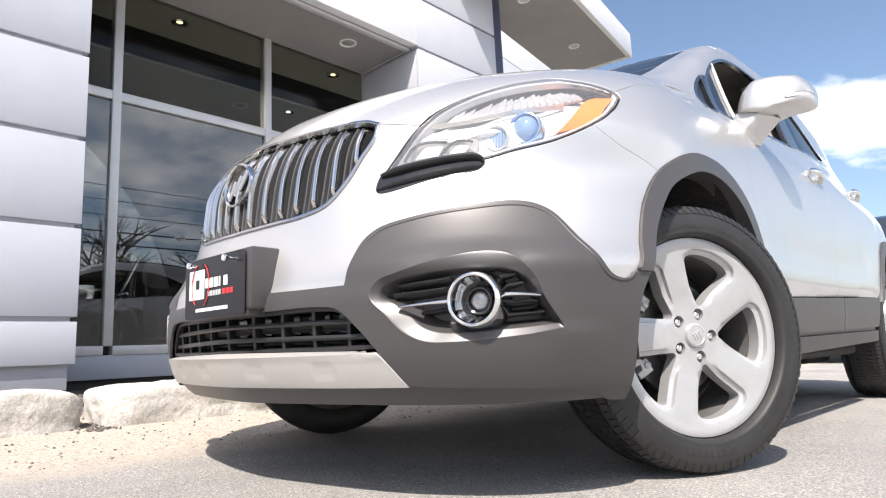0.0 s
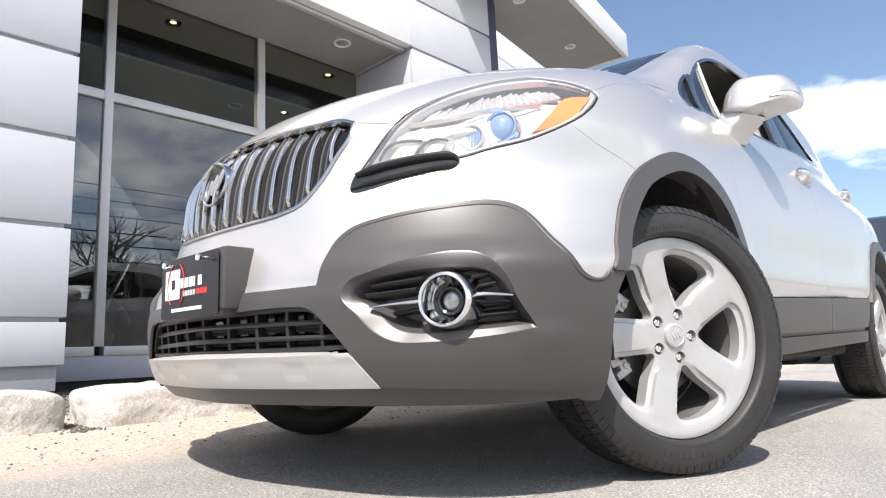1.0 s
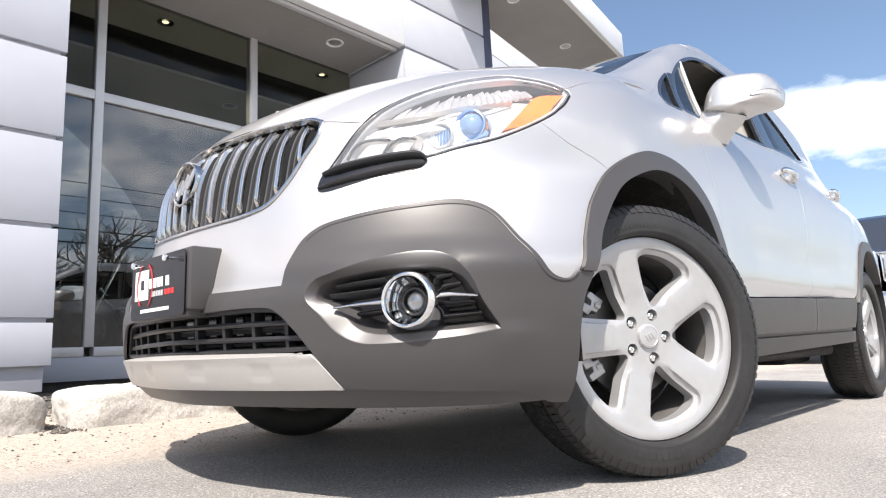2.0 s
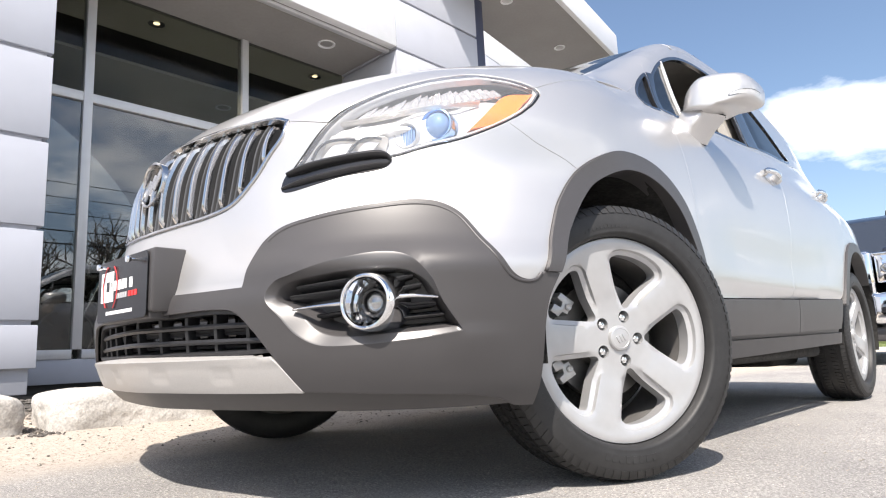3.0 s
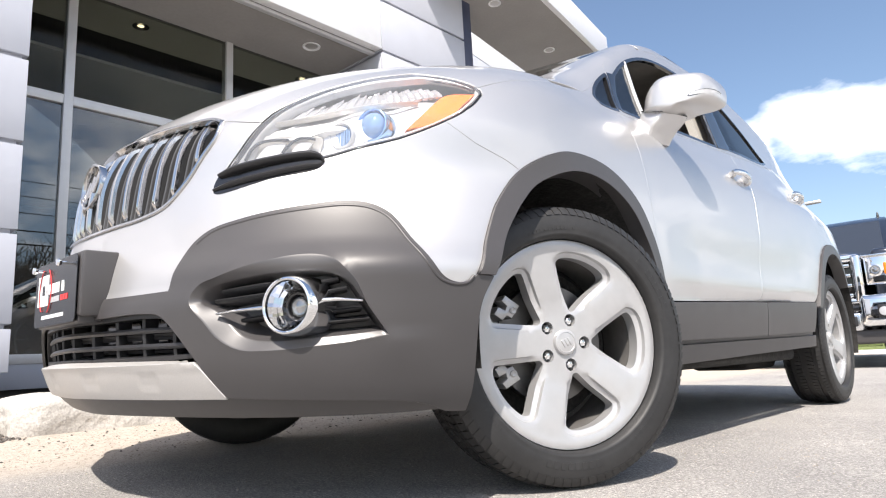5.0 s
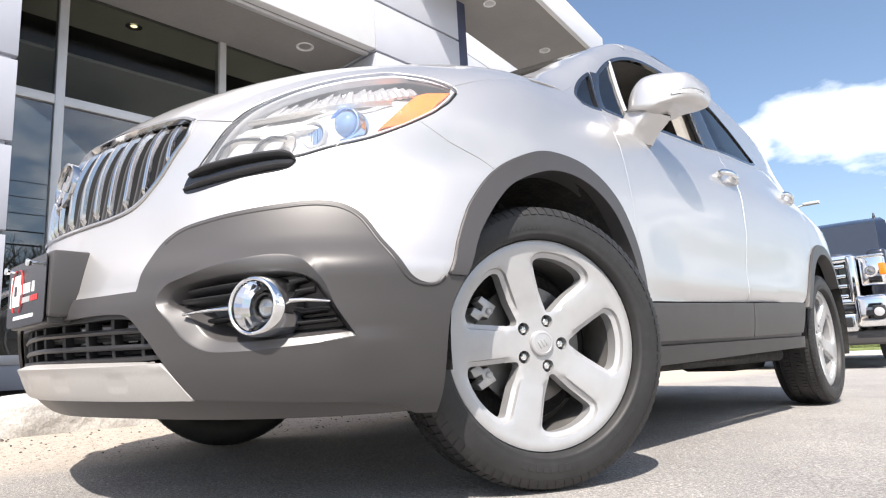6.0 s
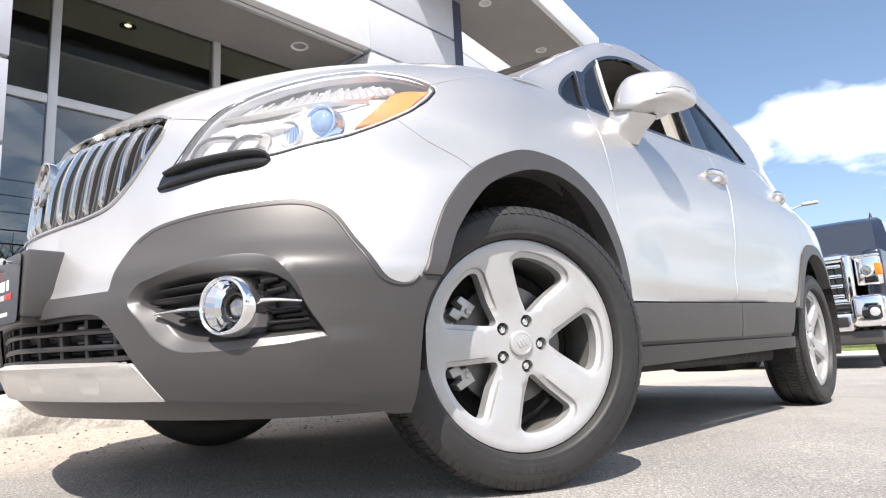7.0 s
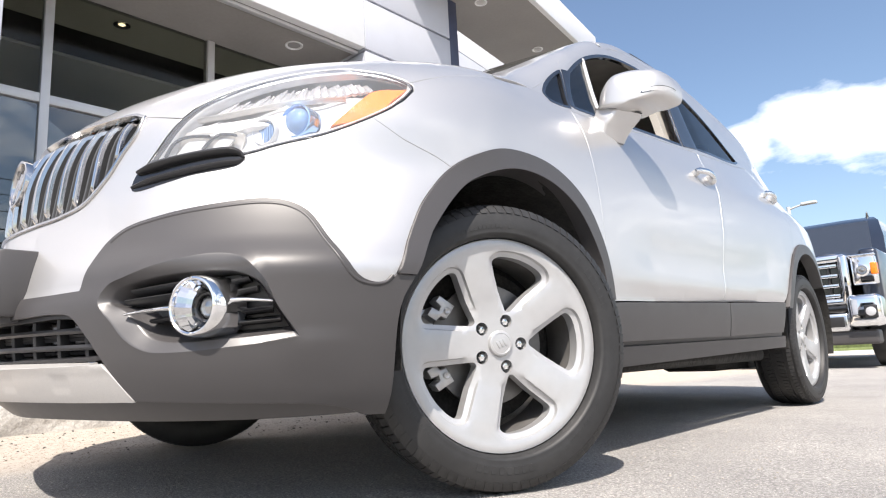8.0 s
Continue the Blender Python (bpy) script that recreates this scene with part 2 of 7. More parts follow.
def spline(keys, n=8, closed=True):
    """A smooth line through (a, b) keys; a key with a third value is a sharp corner."""
    pts = [np.array(k[:2], float) for k in keys]
    hard = [len(k) > 2 for k in keys]
    m, out = len(pts), []
    for i in range(m if closed else m - 1):
        p1, p2 = pts[i], pts[(i + 1) % m]
        p0 = p1 if hard[i] or (not closed and i == 0) else pts[(i - 1) % m]
        p3 = p2 if hard[(i + 1) % m] or (not closed and i == m - 2) else pts[(i + 2) % m]
        d1 = max(np.linalg.norm(p1 - p0), 1e-9) ** 0.5
        d2 = max(np.linalg.norm(p2 - p1), 1e-9) ** 0.5
        d3 = max(np.linalg.norm(p3 - p2), 1e-9) ** 0.5
        m1 = (p2 - p1) if np.allclose(p0, p1) else d2 * ((p1 - p0) / d1 - (p2 - p0) / (d1 + d2) + (p2 - p1) / d2)
        m2 = (p2 - p1) if np.allclose(p3, p2) else d2 * ((p2 - p1) / d2 - (p3 - p1) / (d2 + d3) + (p3 - p2) / d3)
        k = max(2, min(n, int(np.linalg.norm(p2 - p1) / 0.008) + 1))
        for j in range(k):
            t = j / k
            out.append((2 * t**3 - 3 * t**2 + 1) * p1 + (t**3 - 2 * t**2 + t) * m1 + (3 * t**2 - 2 * t**3) * p2 + (t**3 - t**2) * m2)
    if not closed:
        out.append(pts[-1])
    return np.array(out)


def within(poly, p):
    """Which of the points p lie in a closed outline."""
    x, y = p[:, 0], p[:, 1]
    r = np.zeros(len(p), bool)
    for (x1, y1), (x2, y2) in zip(poly, np.roll(poly, -1, 0)):
        if y1 != y2:
            r ^= ((y1 > y) != (y2 > y)) & (x < (x2 - x1) * (y - y1) / (y2 - y1) + x1)
    return r


def inset(loop, d):
    """A closed outline moved inwards by d (outwards: minus)."""
    a = np.roll(loop, 1, 0) - loop
    b = np.roll(loop, -1, 0) - loop
    a /= np.maximum(np.linalg.norm(a, axis=1, keepdims=True), 1e-9)
    b /= np.maximum(np.linalg.norm(b, axis=1, keepdims=True), 1e-9)
    t = b - a
    t /= np.maximum(np.linalg.norm(t, axis=1, keepdims=True), 1e-9)
    nrm = np.stack([-t[:, 1], t[:, 0]], 1)
    area = np.sum(loop[:, 0] * np.roll(loop[:, 1], -1) - np.roll(loop[:, 0], -1) * loop[:, 1])
    return loop + nrm * d * (1 if area > 0 else -1)


def both(half):
    """A whole outline about the middle line from its right half, which runs from middle to middle."""
    half = np.asarray(half)
    back = half[::-1] * np.array([-1, 1])
    return np.vstack([half, back[1:-1] if abs(half[0][0]) < 1e-6 and abs(half[-1][0]) < 1e-6 else back])


def refined(loop, step):
    out = []
    for p, q in zip(loop, np.roll(loop, -1, 0)):
        k = max(1, int(np.ceil(np.linalg.norm(q - p) / step)))
        out += [p + (q - p) * j / k for j in range(k)]
    return np.array(out)


def patch(name, outline, mat, parent, holes=(), chart="shell", out=0.0, edge=0.012, step=0.025, gap=0.0013, mirror=False, label="", push=None):
    """A panel of the body: the part of its skin inside an outline, with turned-in edges."""
    chart_of = shell if chart == "shell" else deck
    loops = [refined(inset(np.asarray(outline, float), gap), step)] + [refined(inset(np.asarray(h, float), -gap), step) for h in holes]
    pts = np.vstack(loops)
    edges, start = [], 0
    for lp in loops:
        k = len(lp)
        edges += [(start + i, start + (i + 1) % k) for i in range(k)]
        start += k
    lo, hi = pts.min(0), pts.max(0)
    g = np.stack(np.meshgrid(np.arange(lo[0], hi[0], step), np.arange(lo[1], hi[1], step * 0.87)), -1)
    g[1::2, :, 0] += step / 2
    g = g.reshape(-1, 2)
    keep = within(loops[0], g)
    for h in loops[1:]:
        keep &= ~within(h, g)
    g = g[keep]
    near = np.min(np.linalg.norm(g[:, None, :] - pts[None], axis=2), axis=1) if len(g) else np.zeros(0)
    g = g[near > 0.55 * step] if len(g) else g
    every = np.vstack([pts, g])
    vs, _, fs, *_ = geometry.delaunay_2d_cdt([Vector(p) for p in every], edges, [], 0, 1e-6)
    vs = np.array([tuple(v) for v in vs])
    fs = [tuple(f) for f in fs]
    mid = np.array([vs[list(f)].mean(0) for f in fs])
    ok = within(loops[0], mid)
    for h in loops[1:]:
        ok &= ~within(h, mid)
    fs = [f for f, k in zip(fs, ok) if k]
    p3 = chart_of(vs[:, 0], vs[:, 1])
    nrm = body_normal(p3)
    level = out + (push(vs[:, 0], vs[:, 1]) if push is not None else 0.0)
    p3 = p3 + nrm * (level[:, None] if isinstance(level, np.ndarray) else level)
    # the edge, turned in
    count = {}
    for f in fs:
        for a, b in zip(f, f[1:] + f[:1]):
            count[(a, b)] = 1
    rim = [(a, b) for a, b in count if (b, a) not in count]
    if push is not None:
        nrm = skin_normals(p3, fs)
    flip = np.mean([np.dot(np.cross(p3[f[1]] - p3[f[0]], p3[f[2]] - p3[f[0]]), nrm[f[0]]) for f in fs[:200]]) < 0
    if flip:
        fs = [f[::-1] for f in fs]
        rim = [(b, a) for a, b in rim]
    used = sorted({v for e in rim for v in e})
    n0 = len(p3)
    side = np.zeros_like(p3)
    for a, b in rim:
        t = p3[b] - p3[a]
        c = np.cross(t, nrm[a])
        c /= max(np.linalg.norm(c), 1e-9)
        side[a] += c
        side[b] += c
    side /= np.maximum(np.linalg.norm(side, axis=1, keepdims=True), 1e-9)
    top = {v: n0 + i for i, v in enumerate(used)}
    low = {v: n0 + len(used) + i for i, v in enumerate(used)}
    r = min(0.0016, edge / 3)
    verts = np.vstack([p3, p3[used] + side[used] * r * 0.8 - nrm[used] * r, p3[used] + side[used] * r * 0.8 - nrm[used] * edge])
    norms = np.vstack([nrm, side[used], side[used]])
    for a, b in rim:
        fs.append((a, top[a], top[b], b))
        fs.append((top[a], low[a], low[b], top[b]))
    if mirror:
        verts = verts * np.array([-1, 1, 1])
        norms = norms * np.array([-1, 1, 1])
        fs = [f[::-1] for f in fs]
    return mesh_object(name, verts, fs, mat, parent, label, normals=norms)


def skin_normals(p, fs):
    n = np.zeros_like(p)
    for f in fs:
        c = np.cross(p[f[1]] - p[f[0]], p[f[2]] - p[f[0]])
        for v in f:
            n[v] += c
    n /= np.maximum(np.linalg.norm(n, axis=1, keepdims=True), 1e-12)
    ref = body_normal(p)
    return n * np.where(np.sum(n * ref, axis=1, keepdims=True) < 0, -1, 1)


def both_sides(name, outline, mat, parent, **more):
    return [patch(name, outline, mat, parent, **more), patch(name, outline, mat, parent, mirror=True, **more)]


# ---- the car's body as one smooth form ----
def curve(v, keys):
    """A smooth (monotone cubic) curve through (v, value) keys."""
    xs = np.array([k[0] for k in keys], float)
    ys = np.array([k[1] for k in keys], float)
    h = np.diff(xs)
    d = np.diff(ys) / h
    m = np.zeros(len(xs))
    m[0], m[-1] = d[0], d[-1]
    for i in range(1, len(xs) - 1):
        if d[i - 1] * d[i] > 0:
            w1, w2 = 2 * h[i] + h[i - 1], h[i] + 2 * h[i - 1]
            m[i] = (w1 + w2) / (w1 / d[i - 1] + w2 / d[i])
    v = np.clip(np.asarray(v, float), xs[0], xs[-1])
    i = np.clip(np.searchsorted(xs, v) - 1, 0, len(xs) - 2)
    t = (v - xs[i]) / h[i]
    return ((2 * t**3 - 3 * t**2 + 1) * ys[i] + (t**3 - 2 * t**2 + t) * h[i] * m[i]
            + (3 * t**2 - 2 * t**3) * ys[i + 1] + (t**3 - t**2) * h[i] * m[i + 1])


def smax(a, b, k):
    """The larger of two fields, with a rounded change from one to the other."""
    h = np.maximum(k - np.abs(a - b), 0)
    return np.maximum(a, b) + h * h / (4 * k)


NOSE = ((0.16, -0.685), (0.20, -0.735), (0.26, -0.80), (0.34, -0.828), (0.43, -0.834), (0.48, -0.815), (0.54, -0.803), (0.62, -0.785), (0.74, -0.768), (0.84, -0.735), (0.90, -0.69), (0.96, -0.63), (1.05, -0.52))
NOSE_BOW = ((0.2, 0.15), (0.43, 0.17), (0.49, 0.13), (0.55, 0.24), (0.62, 0.34), (0.73, 0.46), (0.85, 0.40), (1.0, 0.4))
FLANK = ((0.16, 0.80), (0.22, 0.855), (0.30, 0.88), (0.45, 0.897), (0.66, 0.886), (0.80, 0.868), (0.90, 0.848), (0.96, 0.826), (1.02, 0.79), (1.093, 0.748), (1.342, 0.655), (1.5, 0.598), (1.66, 0.53))
WAIST = ((-0.9, 1.0), (0.1, 1.0), (0.6, 0.998), (1.3, 1.0), (2.0, 1.008), (2.55, 1.0), (3.0, 0.945), (3.4, 0.87))
TOP = ((-0.80, 0.81), (-0.72, 0.90), (-0.63, 0.953), (-0.50, 1.007), (-0.35, 1.057), (-0.1, 1.114), (0.10, 1.150), (0.28, 1.172), (0.5, 1.256), (0.8, 1.402), (1.05, 1.518), (1.3, 1.575), (1.7, 1.585), (2.3, 1.535), (2.9, 1.43), (3.25, 1.35))
TAIL = ((0.2, 3.30), (0.45, 3.40), (0.75, 3.405), (1.0, 3.36), (1.2, 3.27), (1.45, 3.13), (1.6, 3.05))


def body_field(x, y, z):
    """Below zero inside the car's body, whose front axle stands at y = 0 and whose nose points to -y."""
    x = np.abs(x)
    side = x - curve(z, FLANK) * curve(y, WAIST) * (1 - 0.10 * np.clip((y - 1.75) / 1.3, 0, 1) * np.clip((z - 0.92) / 0.35, 0, 1))
    nose = curve(z, NOSE) + curve(z, NOSE_BOW) * x * x - y
    roofed = np.clip((y - 0.2) / 0.5, 0, 1)
    top = z - (curve(y, TOP) - (0.10 - 0.055 * roofed) * x * x)
    tail = y - (curve(z, TAIL) - 0.18 * x * x)
    f = smax(side, nose, 0.44)
    f = smax(f, tail, 0.35)
    return smax(f, top, 0.13 - 0.065 * roofed)


CX, CY, CR = 0.5, -0.3, 0.45        # corner from which the rays fan out, nominal radius
BEND = CR * math.pi / 2
TX, TY = 0.5, 2.95                  # the same at the tail
S_SIDE = CX + BEND                  # arc length at which the straight flank begins
S_TAIL = S_SIDE + (TY - CY)


def base_ray(s):
    """Origin and outward way, in plan, of the ray at arc length s (from the nose's middle along the left flank; minus: right flank)."""
    s = np.asarray(s, float)
    sign, a = np.where(s < 0, -1.0, 1.0), np.abs(s)
    th = np.clip((a - CX) / CR, 0, math.pi / 2)
    ph = np.clip((a - S_TAIL) / CR, 0, math.pi / 2)
    ox = np.where(a < CX, a, np.where(a > S_TAIL + BEND, TX - (a - S_TAIL - BEND), CX))
    oy = np.where(a < S_SIDE, CY, np.where(a < S_TAIL, CY + a - S_SIDE, TY))
    dx, dy = np.sin(th) * np.cos(ph), -np.cos(th) + np.sin(ph)
    n = np.hypot(dx, dy)
    return sign * ox, oy, sign * dx / n, dy / n


def shell(s, z, out=0.0):
    """Points of the body at arc length s and height z, set out by so many metres."""
    s, z = np.asarray(s, float), np.asarray(z, float)
    ox, oy, dx, dy = base_ray(s)
    lo, hi = np.zeros_like(ox * z), np.full_like(ox * z, 1.2)
    for _ in range(30):
        mid = (lo + hi) / 2
        inside = body_field(ox + mid * dx, oy + mid * dy, z) < 0
        lo, hi = np.where(inside, mid, lo), np.where(inside, hi, mid)
    p = np.stack([ox + lo * dx, oy + lo * dy, z + 0 * lo], -1)
    return p + np.asarray(out)[..., None] * body_normal(p) if np.any(out) else p


def deck(x, y, out=0.0):
    """Points of the body straight above (x, y): bonnet, screen and roof."""
    x, y = np.asarray(x, float), np.asarray(y, float)
    lo, hi = np.full_like(x * y, 0.3), np.full_like(x * y, 1.9)
    for _ in range(30):
        mid = (lo + hi) / 2
        inside = body_field(x, y, mid) < 0
        lo, hi = np.where(inside, mid, lo), np.where(inside, hi, mid)
    p = np.stack([x + 0 * lo, y + 0 * lo, lo], -1)
    return p + np.asarray(out)[..., None] * body_normal(p) if np.any(out) else p


def body_normal(p, e=0.004):
    x, y, z = p[..., 0], p[..., 1], p[..., 2]
    g = np.stack([body_field(x + e, y, z) - body_field(x - e, y, z), body_field(x, y + e, z) - body_field(x, y - e, z),
                  body_field(x, y, z + e) - body_field(x, y, z - e)], -1)
    return g / np.linalg.norm(g, axis=-1, keepdims=True)

# ---- ground ----
def ground_material():
    """Old pale asphalt with fine stones, that gives way to blown sand towards the kerb stones."""
    m = bpy.data.materials.new("asphalt_and_sand")
    m.use_nodes = True
    n, l = m.node_tree.nodes, m.node_tree.links
    b = n["Principled BSDF"]
    b.inputs["Roughness"].default_value = 0.85
    where = n.new("ShaderNodeTexCoord")
    split = n.new("ShaderNodeSeparateXYZ"); l.new(where.outputs["Object"], split.inputs[0])

    def tex(scale, detail=6, rough=0.6):
        t = n.new("ShaderNodeTexNoise")
        t.inputs["Scale"].default_value, t.inputs["Detail"].default_value, t.inputs["Roughness"].default_value = scale, detail, rough
        l.new(where.outputs["Object"], t.inputs["Vector"])
        return t.outputs["Fac"]

    def ramp(src, stops):
        r = n.new("ShaderNodeValToRGB")
        e = r.color_ramp.elements
        for i, (p, c) in enumerate(stops):
            el = e[i] if i < 2 else e.new(p)
            el.position, el.color = p, (*c, 1)
        l.new(src, r.inputs[0])
        return r.outputs[0]

    def mixed(f, a, bb, kind="MIX"):
        x = n.new("ShaderNodeMix"); x.data_type = "RGBA"; x.blend_type = kind
        if isinstance(f, float):
            x.inputs["Factor"].default_value = f
        else:
            l.new(f, x.inputs["Factor"])
        l.new(a, x.inputs["A"]); l.new(bb, x.inputs["B"])
        return x.outputs["Result"]

    grit = ramp(tex(140, 6, 0.82), [(0.34, (0.14, 0.135, 0.13)), (0.50, (0.335, 0.322, 0.31)), (0.66, (0.58, 0.56, 0.54))])
    worn = ramp(tex(1.6, 5), [(0.3, (0.80, 0.80, 0.80)), (0.7, (1.08, 1.07, 1.05))])
    asphalt = mixed(1.0, grit, worn, "MULTIPLY")
    chip = ramp(tex(210, 2, 0.5), [(0.60, (1, 1, 1)), (0.68, (2.0, 1.95, 1.9))])
    asphalt = mixed(1.0, asphalt, chip, "MULTIPLY")
    speck = ramp(tex(90, 2), [(0.34, (0.45, 0.4, 0.35)), (0.42, (1, 1, 1))])
    sand = mixed(1.0, ramp(tex(40, 8), [(0.3, (0.42, 0.362, 0.305)), (0.7, (0.56, 0.498, 0.432))]), speck, "MULTIPLY")
    # where sand lies: a ragged band next to the stones
    wob = n.new("ShaderNodeMath"); wob.operation = "MULTIPLY_ADD"; wob.inputs[1].default_value = 0.55; wob.inputs[2].default_value = -0.27
    l.new(tex(2.3, 7, 0.65), wob.inputs[0])
    edge = n.new("ShaderNodeMath"); edge.operation = "ADD"
    l.new(split.outputs["X"], edge.inputs[0]); l.new(wob.outputs[0], edge.inputs[1])
    near = n.new("ShaderNodeMapRange"); near.inputs["From Min"].default_value = -0.90; near.inputs["From Max"].default_value = -0.50
    near.inputs["To Min"].default_value = 1.0; near.inputs["To Max"].default_value = 0.0
    l.new(edge.outputs[0], near.inputs["Value"])
    colour = mixed(near.outputs[0], asphalt, sand)
    # a bed of dark stone chips between the kerb stones and the building
    bed = n.new("ShaderNodeMapRange"); bed.inputs["From Min"].default_value = -1.86; bed.inputs["From Max"].default_value = -1.80
    bed.inputs["To Min"].default_value = 1.0; bed.inputs["To Max"].default_value = 0.0
    l.new(split.outputs["X"], bed.inputs["Value"])
    chips = ramp(tex(55, 3), [(0.35, (0.02, 0.02, 0.02)), (0.6, (0.10, 0.09, 0.08)), (0.75, (0.22, 0.2, 0.18))])
    colour = mixed(bed.outputs[0], colour, chips)
    l.new(colour, b.inputs["Base Color"])
    b1 = n.new("ShaderNodeBump"); b1.inputs["Strength"].default_value = 0.9; b1.inputs["Distance"].default_value = 0.008
    l.new(tex(125, 5, 0.78), b1.inputs["Height"])
    b2 = n.new("ShaderNodeBump"); b2.inputs["Strength"].default_value = 0.35; b2.inputs["Distance"].default_value = 0.02
    l.new(tex(14, 6), b2.inputs["Height"]); l.new(b1.outputs[0], b2.inputs["Normal"])
    l.new(b2.outputs[0], b.inputs["Normal"])
    return m


def ground_height(x, y):
    """A lot that falls gently away from the building and rises a little towards the kerb stones, with low ripples."""
    fall = 0.008 + 0.0149 * (0.77 - np.clip(x, -3.0, 4.0)) - 0.0047 * np.clip(y, -4.0, 9.0)
    t = np.clip((-0.7 - x) / 0.9, 0, 1)
    rise = 0.05 * t * t * (3 - 2 * t) * np.clip((6 - np.abs(y - 1)) / 2, 0, 1)
    bed = np.clip((-1.72 - x) / 0.10, 0, 1)
    rise = rise + 0.075 * bed * bed * (3 - 2 * bed) * np.clip((9 - np.abs(y - 1)) / 2, 0, 1)
    near = np.clip((8 - np.hypot(x, y)) / 4, 0, 1)
    return fall + rise + near * 0.0008 * (np.sin(3.1 * x + 1.3 * y) + np.sin(2.3 * y - 1.7 * x))


def build_ground():
    ax = np.unique(np.concatenate([-np.geomspace(7, 900, 14)[::-1], np.arange(-6.5, 7.01, 0.125), np.geomspace(8, 900, 14)]))
    v = [(x, y, float(ground_height(x, y))) for y in ax for x in ax]
    k = len(ax)
    f = [(j * k + i, j * k + i + 1, (j + 1) * k + i + 1, (j + 1) * k + i) for j in range(k - 1) for i in range(k - 1)]
    ob = mesh_object("ground", v, f, ground_material())
    tagged(ob, "pale worn asphalt lot with a band of blown tan sand", "ground", kind="structure")


build_ground()

# ---- the showroom ----
WALL_X, GLASS_X = -2.80, -3.725


def slab(name, lo, hi, mat, parent, bevel=0.004, label=""):
    bm = bmesh.new()
    box(bm, lo, hi, bevel)
    return part(name, bm, mat, parent, label)


def panelled_column(y0, y1, joints, top, label):
    """A pier of the front, clad in metal panels with open joints."""
    col = tagged(new("wall_column"), label, "wall", kind="structure")
    slab("core", (GLASS_X, y0 + 0.035, 0.22), (WALL_X - 0.035, y1 - 0.03, top), PANEL, col, label="recessed grey core behind the open joints")
    for a, b in zip(joints, joints[1:] + [top]):
        slab("panel", (WALL_X - 0.034, y0, a + 0.015), (WALL_X, y1, b - 0.015), PANEL, col, 0.003)
        slab("panel", (GLASS_X + 0.01, y1 - 0.03, a + 0.015), (WALL_X - 0.037, y1, b - 0.015), PANEL, col, 0.004)
        slab("panel", (GLASS_X + 0.01, y0, a + 0.015), (WALL_X - 0.037, y0 + 0.03, b - 0.015), PANEL, col, 0.004)
    slab("plinth", (GLASS_X, y0 + 0.05, 0.0), (WALL_X - 0.10, y1 - 0.11, 0.40), DARK_BASE, col, label="dark recessed plinth")
    return col


DARK_BASE = material("dark_base", (0.06, 0.058, 0.055), 0.7, vary=((6, 0.2),))
UPPER_WINDOW = glass("clear_shop_glass", (0.80, 0.82, 0.80), 0.0, 0.95, 1.25)
WINDOW = glass("shop_glass", (0.62, 0.64, 0.63), 0.0, 0.9, 2.45)

panelled_column(-2.6, -0.376, [0.358, 0.643, 1.222, 1.792, 2.366, 2.940, 3.512, 4.084], 4.7, "pier of pale grey metal panels with open joints")
panelled_column(2.686, 3.990, [0.60, 1.170, 1.742, 2.316, 2.890, 3.462, 4.034, 4.606], 5.18, "pier of pale grey metal panels beside the window bay")


def window_bay():
    bay = tagged(new("window_1"), "tall showroom window with pale metal mullions and transom", "window", kind="structure")
    y0, y1, z0, z1 = -0.376, 2.686, 0.508, 3.49
    for y in (0.108, 1.486):
        slab("mullion", (GLASS_X - 0.06, y - 0.034, z0), (GLASS_X + 0.035, y + 0.034, z1), FRAME, bay, 0.003)
    cuts = [y0, 0.108 - 0.034, 0.108 + 0.034, 1.486 - 0.034, 1.486 + 0.034, y1]
    for a, b in ((cuts[0], cuts[1]), (cuts[2], cuts[3]), (cuts[4], cuts[5])):
        slab("transom", (GLASS_X - 0.06, a, 2.476), (GLASS_X + 0.03, b, 2.552), FRAME, bay, 0.003)
        slab("sill_rail", (GLASS_X - 0.06, a, z0 - 0.07), (GLASS_X + 0.04, b, z0), FRAME, bay, 0.003)
        for c, d in ((z0, 2.476), (2.552, z1)):
            pane = slab("pane", (GLASS_X - 0.006, a, c), (GLASS_X + 0.002, b, d), WINDOW if c < 1 else UPPER_WINDOW, bay, 0)
            pane.visible_shadow = False
    slab("apron", (GLASS_X - 0.08, y0, 0.26), (GLASS_X + 0.03, y1, z0 - 0.07), PANEL, bay, 0.003, "pale grey metal apron below the window")
    slab("base", (GLASS_X - 0.08, y0, 0.0), (GLASS_X - 0.02, y1, 0.26), DARK_BASE, bay, 0, "dark footing below the apron")
    return bay


window_bay()
tagged(slab("fascia", (WALL_X - 0.10, -0.372, 3.484), (WALL_X - 0.003, 2.682, 5.3), FASCIA, None, 0.006), "smooth white fascia over the window bay", "wall", kind="structure")
tagged(slab("fascia_trim", (WALL_X - 0.16, -0.36, 3.455), (WALL_X - 0.105, 2.67, 3.484), FRAME, None, 0.002), "narrow metal drip edge behind the white fascia", "trim", kind="structure")
tagged(slab("soffit_ceiling", (GLASS_X - 0.05, -0.372, 3.492), (WALL_X - 0.104, 2.682, 3.59), SOFFIT, None, 0), "flat grey soffit over the recessed window", "ceiling", kind="structure")
tagged(slab("navy_strip", (-3.55, 3.994, 0.0), (-2.84, 4.185, 5.7), NAVY, None, 0.004), "narrow dark navy wall strip", "wall", kind="structure")


